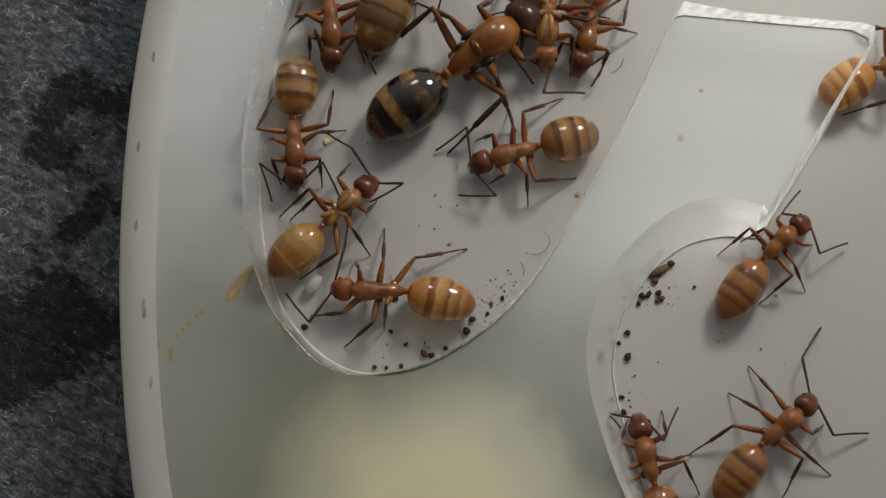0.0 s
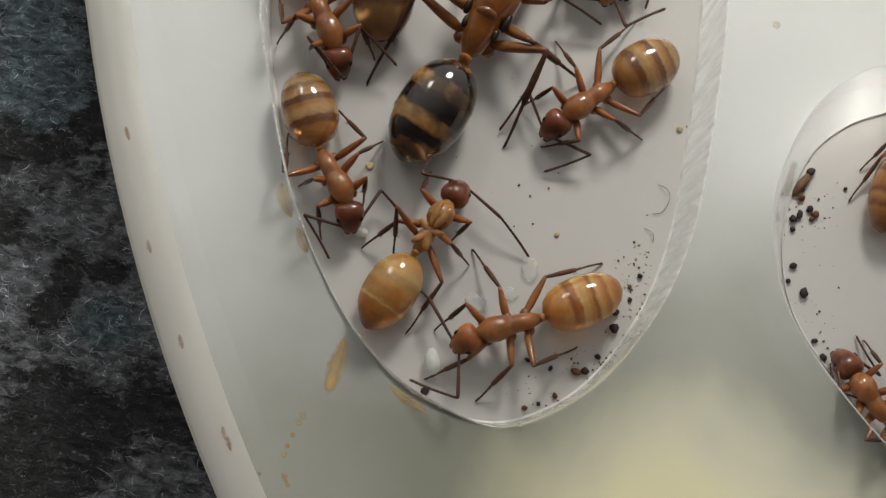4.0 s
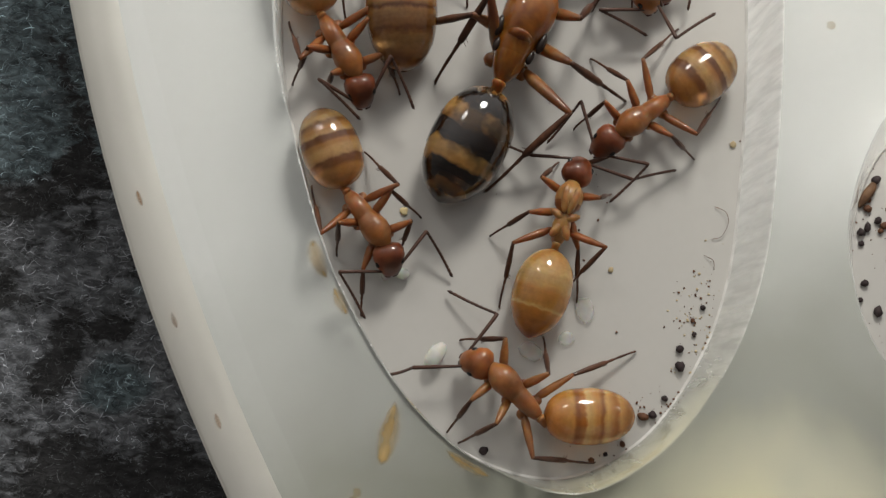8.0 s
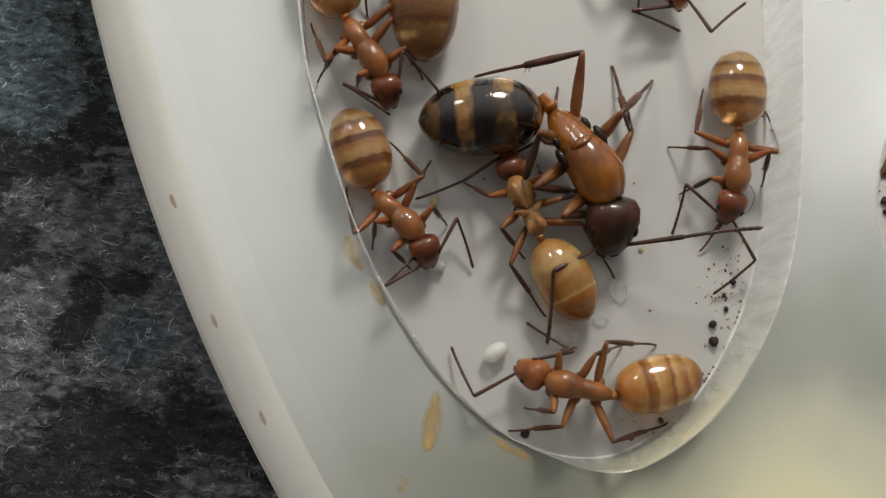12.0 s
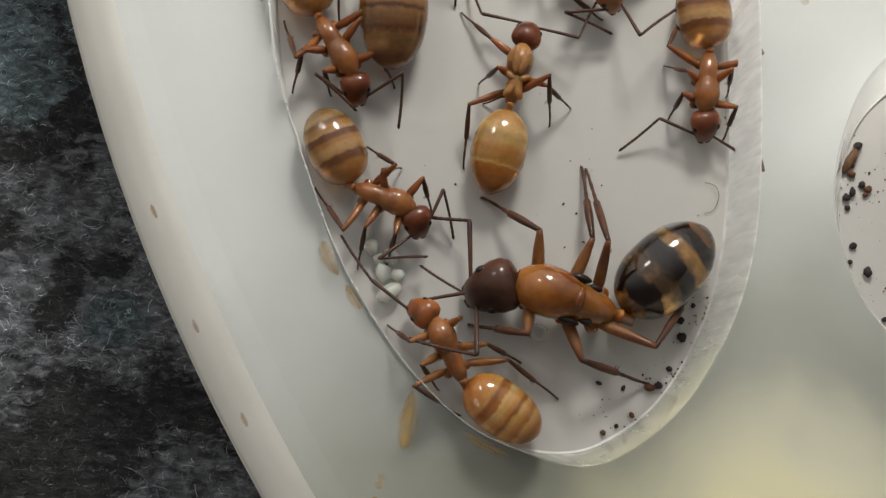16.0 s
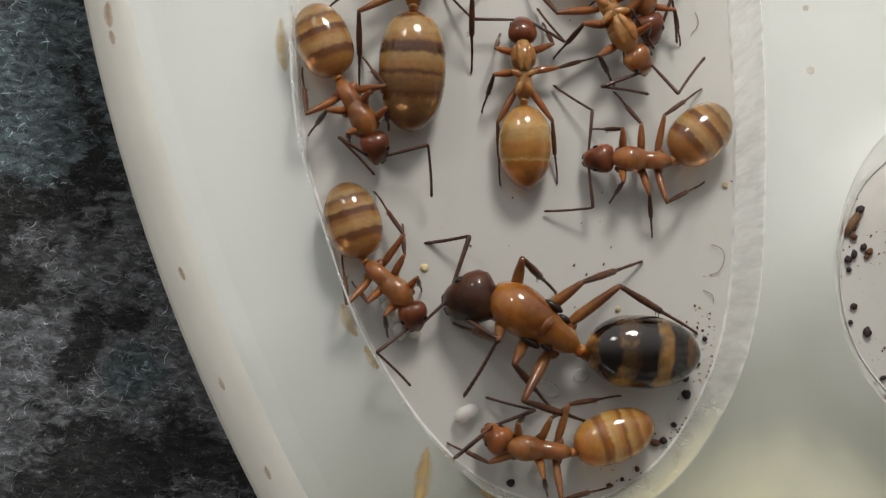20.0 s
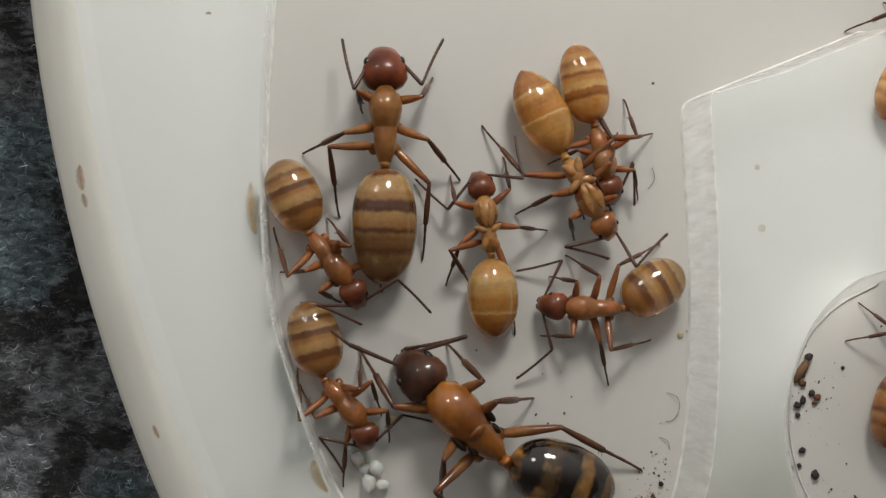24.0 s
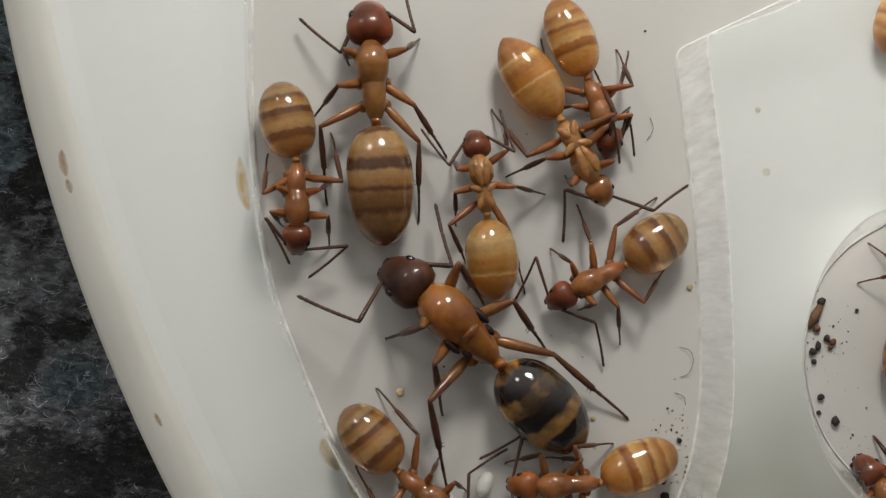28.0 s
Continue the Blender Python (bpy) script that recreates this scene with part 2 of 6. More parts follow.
def milky(name, base, rough, pad=False):
    """Milky plastic with faint clouds, fine scratches, a yellowish pad and coloured-in shade."""
    m, nt, bsdf = shader(name, rough)
    c = coords(nt)
    big, small = noise_node(nt, c, 90, 3), noise_node(nt, c, 2400, 4)
    col = ramp(nt, big.outputs[0], [(0.25, tuple(v * 0.94 for v in base)), (0.75, base)])
    col = mix(nt, 0.25, col, ramp(nt, small.outputs[0], [(0.2, (0.9, 0.9, 0.89)), (0.8, (1, 1, 1))]), "MULTIPLY")
    if pad:
        sep = nt.nodes.new("ShaderNodeSeparateXYZ")
        nt.links.new(c, sep.inputs[0])
        wob = math_node(nt, "MULTIPLY", math_node(nt, "SUBTRACT", noise_node(nt, c, 130, 5, 0.4).outputs[0], 0.5), 0.85)

        def spot(cx, cy, rx, ry):
            dx = math_node(nt, "DIVIDE", math_node(nt, "SUBTRACT", sep.outputs[0], cx * MM), rx * MM)
            dy = math_node(nt, "DIVIDE", math_node(nt, "SUBTRACT", sep.outputs[1], cy * MM), ry * MM)
            d = math_node(nt, "SQRT", math_node(nt, "ADD", math_node(nt, "MULTIPLY", dx, dx), math_node(nt, "MULTIPLY", dy, dy)))
            return math_node(nt, "ADD", d, wob)

        # shade over the plate's lower part, put into its colour
        plate_shade = math_node(nt, "MULTIPLY", spot(2.0, -16.0, 15.0, 13.0), 0.5)
        col = mix(nt, ramp(nt, plate_shade, [(0.2, (0.76, 0.76, 0.76)), (0.62, (0, 0, 0))]), col, (0.2, 0.205, 0.17))
        # yellowish pad; its dark ring also puts shade into the plate's colour
        pad_dist = math_node(nt, "MULTIPLY", spot(16.5, -15.5, 9.5, 9.5), 0.5)
        col = mix(nt, ramp(nt, pad_dist, [(0.28, (0, 0, 0)), (0.5, (0.6, 0.6, 0.6)), (0.62, (0.6, 0.6, 0.6)), (1.05, (0, 0, 0))]), col, (0.16, 0.165, 0.125))
        col = mix(nt, ramp(nt, pad_dist, [(0.22, (0.9, 0.9, 0.9)), (0.54, (0, 0, 0))]), col, (0.62, 0.595, 0.38))
    nt.links.new(col, bsdf.inputs["Base Color"])
    scratch = node(nt, "ShaderNodeTexNoise", Scale=260.0, Detail=4.0)
    tm = nt.nodes.new("ShaderNodeMapping")
    tm.inputs["Scale"].default_value = (1.0, 9.0, 1.0)
    tm.inputs["Rotation"].default_value = (0, 0, 0.6)
    nt.links.new(c, tm.inputs[0])
    nt.links.new(tm.outputs[0], scratch.inputs["Vector"])
    bump(nt, bsdf, scratch.outputs[0], 0.03, 0.00004)
    return m


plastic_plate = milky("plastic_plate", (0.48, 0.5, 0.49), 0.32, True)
plastic_floor = milky("plastic_floor", (0.46, 0.452, 0.43), 0.36)


def thin_milky(name, colour):
    """Thin milky plastic that lets light through from behind."""
    m, nt, bsdf = shader(name, 0.4)
    c = coords(nt)
    col = ramp(nt, noise_node(nt, c, 200, 3).outputs[0], [(0.3, tuple(v * 0.93 for v in colour)), (0.7, colour)])
    nt.links.new(col, bsdf.inputs["Base Color"])
    back = nt.nodes.new("ShaderNodeBsdfTranslucent")
    nt.links.new(col, back.inputs["Color"])
    both = node(nt, "ShaderNodeMixShader", Fac=0.6)
    nt.links.new(bsdf.outputs[0], both.inputs[1])
    nt.links.new(back.outputs[0], both.inputs[2])
    nt.links.new(both.outputs[0], nt.nodes["Material Output"].inputs["Surface"])
    return m


rim_cream = thin_milky("cream_rim", (0.64, 0.632, 0.597))


def clear(name, rough, tint, tool, solid=0.0, saw=None):
    """Clear acrylic, faintly hazy; tool: upright saw marks, whiter from one x to another (saw)."""
    m, nt, bsdf = shader(name, rough)
    c = coords(nt)
    bsdf.inputs["Transmission Weight"].default_value = 1.0 - solid
    bsdf.inputs["IOR"].default_value = 1.49
    tm = nt.nodes.new("ShaderNodeMapping")
    tm.inputs["Scale"].default_value = (1.0, 1.0, 0.12) if tool else (1.0, 5.0, 1.0)
    nt.links.new(c, tm.inputs[0])
    streak = noise_node(nt, tm.outputs[0], 1900 if tool else 200, 4)
    bsdf.inputs["Base Color"].default_value = (*tint, 1)
    if tool:
        nt.links.new(ramp(nt, streak.outputs[0], [(0.38, tuple(v * 0.92 for v in tint)), (0.6, tint)]), bsdf.inputs["Base Color"])
    if not tool:
        return m
    if saw:
        sep = nt.nodes.new("ShaderNodeSeparateXYZ")
        nt.links.new(c, sep.inputs[0])
        both = []
        for axis, (low, high) in zip(sep.outputs, saw):
            r = node(nt, "ShaderNodeMapRange", **{"From Min": low * MM, "From Max": high * MM})
            nt.links.new(axis, r.inputs["Value"])
            both.append(r.outputs[0])
        white = math_node(nt, "MULTIPLY", both[0], both[1])
        white = math_node(nt, "MULTIPLY", white, ramp(nt, streak.outputs[0], [(0.36, (0.55, 0.55, 0.55)), (0.62, (1, 1, 1))]))
        nt.links.new(math_node(nt, "SUBTRACT", 0.95, math_node(nt, "MULTIPLY", white, solid)), bsdf.inputs["Transmission Weight"])
        back = node(nt, "ShaderNodeBsdfTranslucent")
        back.inputs["Color"].default_value = (*tint, 1)
        frost = nt.nodes.new("ShaderNodeMixShader")
        nt.links.new(math_node(nt, "MULTIPLY", white, 0.8), frost.inputs[0])
        nt.links.new(bsdf.outputs[0], frost.inputs[1])
        nt.links.new(back.outputs[0], frost.inputs[2])
        nt.links.new(frost.outputs[0], nt.nodes["Material Output"].inputs["Surface"])
    nt.links.new(ramp(nt, streak.outputs[0], [(0.35, (rough * 0.5,) * 3), (0.65, (rough * 1.4,) * 3)]), bsdf.inputs["Roughness"])
    bump(nt, bsdf, streak.outputs[0], 0.14 if tool else 0.02, 0.00008 if tool else 0.00004)
    return m


clear_plastic = clear("clear_plastic", 0.02, (0.97, 0.975, 0.965), False)
smooth_plastic = clear("smooth_plastic", 0.16, (0.96, 0.96, 0.95), True, 0.2)
cut_plastic = clear("cut_plastic", 0.2, (0.98, 0.98, 0.97), True, 0.88, ((9.0, 12.0), (-6.0, 0.0)))


def cloth(name, gain=1.0):
    """Dark mottled woven cover: black, slate grey and dull teal blots under pale lint."""
    m, nt, bsdf = shader(name, 0.85)
    c = coords(nt)
    blot = noise_node(nt, c, 105, 9, 0.5)
    teal = noise_node(nt, c, 60, 4, 0.4)
    tm = nt.nodes.new("ShaderNodeMapping")
    tm.inputs["Scale"].default_value = (0.5, 1.0, 1.0)
    nt.links.new(c, tm.inputs[0])
    fibre = noise_node(nt, tm.outputs[0], 2300, 6, 0.9)
    fine = noise_node(nt, tm.outputs[0], 4200, 3, 0.8)
    sep = nt.nodes.new("ShaderNodeSeparateXYZ")
    nt.links.new(c, sep.inputs[0])

    def blob(cx, cy, rx, ry):
        dx = math_node(nt, "DIVIDE", math_node(nt, "SUBTRACT", sep.outputs[0], cx * MM), rx * MM)
        dy = math_node(nt, "DIVIDE", math_node(nt, "SUBTRACT", sep.outputs[1], cy * MM), ry * MM)
        d = math_node(nt, "SQRT", math_node(nt, "ADD", math_node(nt, "MULTIPLY", dx, dx), math_node(nt, "MULTIPLY", dy, dy)))
        return math_node(nt, "SUBTRACT", 1.0, d, clamp=True)

    ragged = math_node(nt, "ADD", math_node(nt, "MULTIPLY", noise_node(nt, c, 430, 5, 0.6).outputs[0], 0.3), math_node(nt, "MULTIPLY", fibre.outputs[0], 0.22))
    low = math_node(nt, "ADD", blot.outputs[0], math_node(nt, "SUBTRACT", ragged, 0.225))
    for cx, cy, rx, ry in ((-19.4, -3.9, 3.2, 1.8), (-15.6, -5.4, 1.6, 1.4), (-13.4, -5.1, 1.5, 1.2), (-16.2, -7.4, 1.8, 1.5), (-16.4, 2.7, 1.2, 1.2), (-21.2, 0.2, 1.8, 2.4), (-23.0, 7.0, 2.0, 5.0)):
        low = math_node(nt, "SUBTRACT", low, math_node(nt, "MULTIPLY", blob(cx, cy, rx, ry), 0.22))
    for cx, cy, rx, ry in ((-16.2, -1.0, 3.5, 3.0), (-18.2, -6.2, 2.4, 1.4), (-13.2, -8.4, 2.6, 2.2), (-19.0, 4.5, 3.0, 3.5)):
        low = math_node(nt, "ADD", low, math_node(nt, "MULTIPLY", blob(cx, cy, rx, ry), 0.13))
    patch = math_node(nt, "ADD", teal.outputs[0], math_node(nt, "MULTIPLY", blob(-13.4, -8.2, 3.2, 2.6), 0.25))
    grey = mix(nt, ramp(nt, patch, [(0.56, (0, 0, 0)), (0.6, (1, 1, 1))]), (0.122, 0.130, 0.143), (0.095, 0.127, 0.141))
    col = mix(nt, ramp(nt, low, [(0.44, (0, 0, 0)), (0.48, (0.6, 0.6, 0.6)), (0.56, (1, 1, 1))]), (0.021, 0.0215, 0.023), grey)
    col = mix(nt, 1.0, col, ramp(nt, fibre.outputs[0], [(0.33, (0.32, 0.32, 0.33)), (0.5, (0.85, 0.85, 0.85)), (0.66, (1.7, 1.7, 1.7))]), "MULTIPLY")
    if gain > 1:
        isle = nt.nodes.new("ShaderNodeNewGeometry").outputs["Random Per Island"]
        col = mix(nt, 1.0, col, ramp(nt, isle, [(0.0, (0.5, 0.5, 0.5)), (0.7, (gain, gain, gain)), (0.93, (1.8 * gain, 1.8 * gain, 1.8 * gain)), (1.0, (4.0 * gain, 4.0 * gain, 4.0 * gain))]), "MULTIPLY")
    lint = math_node(nt, "MULTIPLY", math_node(nt, "GREATER_THAN", fine.outputs[0], 0.66), 0.5)
    col = mix(nt, lint, col, (0.2, 0.215, 0.23))
    nt.links.new(col, bsdf.inputs["Base Color"])
    bump(nt, bsdf, fibre.outputs[0], 0.5, 0.00025)
    return m


mottled_cloth = cloth("mottled_cloth")
lint_grey = cloth("lint_grey", 1.5)


def plain(name, a, b, rough=0.6, scale=2500.0, soft=0.0):
    return cuticle(name, a, b, rough, 0.0, soft, scale, spots=0.0)


pellet_dark = plain("pellet_dark", (0.055, 0.04, 0.04), (0.018, 0.014, 0.015), 0.7)
pellet_brown = plain("pellet_brown", (0.16, 0.075, 0.04), (0.06, 0.03, 0.02), 0.7)
pellet_amber = plain("pellet_amber", (0.15, 0.085, 0.045), (0.07, 0.037, 0.022), 0.5)
husk_tan = plain("husk_tan", (0.5, 0.42, 0.27), (0.3, 0.23, 0.13), 0.6)
husk_pale = plain("husk_pale", (0.72, 0.62, 0.36), (0.6, 0.48, 0.25), 0.5)
stain_ochre = plain("stain_ochre", (0.44, 0.32, 0.14), (0.38, 0.25, 0.09), 0.4, 900.0)
def dried(m, share):
    """Lets the surface below show through a thin dried stain in blots."""
    nt = m.node_tree
    bsdf = nt.nodes["Principled BSDF"]
    blot = noise_node(nt, coords(nt), 700, 4)
    thin = nt.nodes.new("ShaderNodeAttribute")
    thin.attribute_name = "crust"
    spread_out = ramp(nt, blot.outputs[0], [(0.35, (share * 0.35,) * 3), (0.65, (share,) * 3)])
    nt.links.new(math_node(nt, "MULTIPLY", spread_out, thin.outputs["Fac"]), bsdf.inputs["Alpha"])
    return m


dried(stain_ochre, 1.0)
stain_brown = dried(plain("stain_brown", (0.30, 0.19, 0.10), (0.16, 0.09, 0.05), 0.5), 0.9)
wet_white = plain("wet_white", (0.8, 0.8, 0.76), (0.66, 0.66, 0.61), 0.2, 1200.0, 0.3)
wet_white.node_tree.nodes["Principled BSDF"].inputs["Transmission Weight"].default_value = 0.3
wet_white.node_tree.nodes["Principled BSDF"].inputs["Alpha"].default_value = 0.75
brood_film = plain("brood_film", (0.8, 0.8, 0.76), (0.66, 0.66, 0.61), 0.2, 1200.0, 0.3)
brood_film.node_tree.nodes["Principled BSDF"].inputs["Alpha"].default_value = 0.3
seam_white = plain("seam_white", (0.66, 0.66, 0.64), (0.5, 0.5, 0.48), 0.25, 1200.0)


# ---- mesh helpers, in millimetres ----
def part(name, bm, material, parent=None, label=""):
    """Links a bmesh, drawn in millimetres, as one mesh object under a thing or a part."""
    bmesh.ops.scale(bm, vec=(MM, MM, MM), verts=bm.verts)
    me = bpy.data.meshes.new(name)
    bm.to_mesh(me)
    bm.free()
    for p in me.polygons:
        p.use_smooth = True
    me.materials.append(material)
    ob = new(name, me)
    ob.parent = parent
    if label:
        ob["label"] = label
    return ob


def loft(rings, n=16, bm=None, power=2.0, shut=True):
    """A closed skin over cross rings (x, y, z, half width, half height)."""
    bm = bm or bmesh.new()
    loops = []
    for x, y, z, w, h in rings:
        loop = []
        for k in range(n):
            a = 2 * math.pi * k / n
            ca, sa = math.cos(a), math.sin(a)
            loop.append(bm.verts.new((x, y + w * math.copysign(abs(ca) ** (2 / power), ca), z + h * math.copysign(abs(sa) ** (2 / power), sa))))
        loops.append(loop)
    for a, b in zip(loops, loops[1:]):
        for k in range(n):
            bm.faces.new((a[k], a[(k + 1) % n], b[(k + 1) % n], b[k]))
    if shut:
        bm.faces.new(loops[0][::-1])
        bm.faces.new(loops[-1])
    bmesh.ops.recalc_face_normals(bm, faces=bm.faces)
    return bm


def tube(points, radii, n=8, bm=None):
    """A round limb along points, with a radius at each."""
    bm = bm or bmesh.new()
    pts = [Vector(p) for p in points]
    loops = []
    for i, p in enumerate(pts):
        d = (pts[min(i + 1, len(pts) - 1)] - pts[max(i - 1, 0)]).normalized()
        side = d.cross(Vector((0, 0, 1)))
        side = side.normalized() if side.length > 1e-4 else Vector((0, 1, 0))
        up = side.cross(d)
        loops.append([bm.verts.new(p + radii[i] * (math.cos(2 * math.pi * k / n) * side + math.sin(2 * math.pi * k / n) * up)) for k in range(n)])
    for a, b in zip(loops, loops[1:]):
        for k in range(n):
            bm.faces.new((a[k], a[(k + 1) % n], b[(k + 1) % n], b[k]))
    bm.faces.new(loops[0][::-1])
    bm.faces.new(loops[-1])
    bmesh.ops.recalc_face_normals(bm, faces=bm.faces)
    return bm


def ball(x, y, z, rx, ry, rz, bm=None, cuts=2):
    bm = bm or bmesh.new()
    made = bmesh.ops.create_icosphere(bm, subdivisions=cuts, radius=1.0)["verts"]
    for v in made:
        v.co = Vector((x + v.co.x * rx, y + v.co.y * ry, z + v.co.z * rz))
    return bm


# ---- the nest: a round milky plastic block with carved chambers ----
DEEP, TOP, CX, CY, RIM = -7.6, 5.0, 67.03, 32.69, 85.95


def curve_through(points, steps=7):
    """A smooth line through points."""
    out = []
    for i in range(len(points) - 1):
        p0, p1 = points[max(i - 1, 0)], points[i]
        p2, p3 = points[i + 1], points[min(i + 2, len(points) - 1)]
        for s in range(steps):
            t = s / steps
            out.append(tuple(0.5 * (2 * b + (c - a) * t + (2 * a - 5 * b + 4 * c - d) * t * t + (3 * b - a - 3 * c + d) * t ** 3)
                             for a, b, c, d in zip(p0, p1, p2, p3)))
    out.append(tuple(points[-1]))
    return out


# plan of the chambers at floor height: x, y and how far the wall leans outwards at its top
long_lobe = curve_through([(-6.2, 40, 0, 0), (-6.45, 24, 0, 0), (-6.75, 16, 0, 0), (-6.62, 10.6, 0, 0), (-6.1, 6.3, 0, 0), (-5.1, 3.0, 0, 0), (-3.6, -1.0, 0, 0),
                           (-2.2, -3.6, 0, 0), (-0.1, -6.5, 0, 0), (2.2, -8.6, 0, 0), (4.3, -9.6, 0, 0), (6.6, -10.0, 0, -0.2), (8.7, -9.5, 0, -0.2), (11.2, -7.6, 0, 0),
                           (13.2, -4.2, 0, 0), (14.2, -0.5, 0, 0), (14.45, 4, 0, 0), (14.4, 9, 0, 0), (14.1, 13.5, 0, 0), (13.9, 16.4, 0, 0), (14.3, 17.1, 0, -0.3)])
tongue = [(17.3, 18.4, 0, -0.6), (20.3, 19.7, 0, -0.6), (23.0, 20.9, 0, -0.6), (24.0, 20.9, -0.3, -0.5), (24.7, 19.9, -0.7, 0), (24.6, 16.0, -0.8, 0), (24.4, 12.0, -0.8, 0), (24.2, 8.6, -0.8, 0)]
round_lobe = curve_through([(24.0, 8.1, -1.0, 0.7), (22.0, 7.0, -1.2, 1.0), (20.4, 5.2, -1.6, 0.6), (19.6, 2.4, -1.9, 0), (19.75, -0.4, -1.9, 0), (20.9, -3.1, -1.8, -0.4), (24.0, -6.3, -1.4, -0.9),
                            (27.0, -8.8, -0.8, -0.8), (33, -12, 0, -0.5), (45, -14, 0, 0)])
outline = long_lobe + tongue + round_lobe + [(60, -10, 0, 0), (64, 10, 0, 0), (60, 36, 0, 0), (40, 44, 0, 0), (10, 44, 0, 0)]


def circle_loop(bm, r, z, n=240):
    return [bm.verts.new((CX + r * math.cos(2 * math.pi * k / n), CY + r * math.sin(2 * math.pi * k / n), z)) for k in range(n)]


def plate_z(x, y):
    """Height of the floor plate, which rises a little to its outer ring."""
    return 0.42 * max(0.0, (math.hypot(x - CX, y - CY) - (RIM - 7.35)) / 6.4) ** 1.8


def band(bm, a, b):
    for k in range(len(a)):
        bm.faces.new((a[k], a[(k + 1) % len(a)], b[(k + 1) % len(b)], b[k]))


nest = tagged(new("ant_nest"), "round milky white plastic ant nest with carved chambers", "ant nest")


def face_way(bm, way):
    """Turns faces whose normal runs against way(middle)."""
    bm.normal_update()
    for f in bm.faces:
        if f.normal.dot(way(f.calc_center_median())) < 0:
            f.normal_flip()


def build_nest():
    n = len(outline)
    inward = []
    for k in range(n):
        ax, ay = outline[k - 1][:2]
        bx, by = outline[(k + 1) % n][:2]
        inward.append(Vector((ay - by, bx - ax, 0)).normalized())
    # clear covering block round the chambers
    bm = bmesh.new()
    lip = [bm.verts.new((x + dx - d.x * .06, y + dy - d.y * .06, TOP)) for (x, y, dx, dy), d in zip(outline, inward)]
    outer = circle_loop(bm, RIM - 3.4, TOP)
    edges = []
    for loop in (lip, outer):
        for k in range(len(loop)):
            edges.append(bm.edges.new((loop[k], loop[(k + 1) % len(loop)])))
    bmesh.ops.triangle_fill(bm, use_beauty=True, use_dissolve=False, edges=edges, normal=(0, 0, 1))
    face_way(bm, lambda m: Vector((0, 0, 1)))
    block = part("cover_block", bm, clear_plastic, nest, "clear plastic block around the chambers")
    block.visible_shadow = False
    for p in block.data.polygons:
        p.use_smooth = False
    # chamber wall of the block: sawn white beside the tongue, smooth and clear elsewhere
    levels = ((0.0, 0.0), (1.6, 0.0), (3.2, 0.0), (TOP - 0.06, 0.0), (TOP - 0.02, 0.02), (TOP, 0.06))
    end = len(long_lobe) + len(tongue)
    for name, first, last, stuff, label in (("chamber_wall", 0, end, cut_plastic, "clear plastic wall, sawn white with tool marks beside the tongue"),
                                            ("chamber_wall", end, n, smooth_plastic, "smooth clear leaning wall of the round chamber")):
        bm = bmesh.new()
        rows = []
        for z, off in levels:
            rows.append([bm.verts.new((x + dx * z / TOP - d.x * off, y + dy * z / TOP - d.y * off, z))
                         for (x, y, dx, dy), d in ((outline[k % n], inward[k % n]) for k in range(first, last + 1))])
        for a, b in zip(rows, rows[1:]):
            for k in range(last - first):
                f = bm.faces.new((a[k], a[k + 1], b[k + 1], b[k]))
                f.normal_update()
                if f.normal.dot(inward[(first + k) % n] + Vector((0, 0, .05))) < 0:
                    f.normal_flip()
        part(name, bm, stuff, nest, label).visible_shadow = False
    # pale bead where the wall meets the floor
    bm = bmesh.new()
    rows = [[bm.verts.new((x + d.x * off, y + d.y * off, z)) for (x, y, _, _), d in zip(outline, inward)] for off, z in ((0.004, 0.12), (0.06, 0.08), (0.1, 0.004))]
    band(bm, rows[0], rows[1])
    band(bm, rows[1], rows[2])
    bmesh.ops.recalc_face_normals(bm, faces=bm.faces)
    part("wall_seam", bm, seam_white, nest, "pale bead along the wall foot")
    # floor plate, rising a little to the outer ring
    bm = bmesh.new()
    loops = [circle_loop(bm, r, z) for r, z in [(RIM - 7.35 + 6.4 * k / 12, plate_z(CX + RIM - 7.35 + 6.4 * k / 12, CY)) for k in range(13)] + [(RIM - 0.95, DEEP + 0.45), (RIM - 1.2, DEEP + 0.05)]]
    bm.faces.new(loops[0])
    for a, b in zip(loops, loops[1:]):
        band(bm, a, b)
    bm.faces.new(loops[-1][::-1])
    bmesh.ops.recalc_face_normals(bm, faces=bm.faces)
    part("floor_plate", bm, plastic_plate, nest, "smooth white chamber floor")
    bm = bmesh.new()
    loops = [circle_loop(bm, r, z) for r, z in ((RIM - 2.0, 0.29), (RIM - 1.75, 0.4), (RIM - 1.4, 0.66), (RIM - 1.1, 0.9), (RIM - 0.86, 1.05), (RIM - 0.6, 1.1), (RIM - 0.2, 1.1), (RIM - 0.06, 1.05), (RIM, 0.9), (RIM, DEEP + 0.3), (RIM - 0.3, DEEP + 0.02))]
    for a, b in zip(loops, loops[1:]):
        band(bm, a, b)
    bmesh.ops.recalc_face_normals(bm, faces=bm.faces)
    rim = part("outer_rim", bm, rim_cream, nest, "cream translucent plastic outer rim")
    rim.visible_shadow = False
    # matt floor inside the chambers, coloured darker to stand for the plate's brighter glare
    bm = bmesh.new()
    ring = [bm.verts.new((x, y, 0.004)) for x, y, _, _ in outline]
    edges = [bm.edges.new((ring[k], ring[(k + 1) % n])) for k in range(n)]
    bmesh.ops.triangle_fill(bm, use_beauty=True, use_dissolve=False, edges=edges, normal=(0, 0, 1))
    face_way(bm, lambda m: Vector((0, 0, 1)))
    part("chamber_floor", bm, plastic_floor, nest, "smooth grey-white chamber floor")


build_nest()


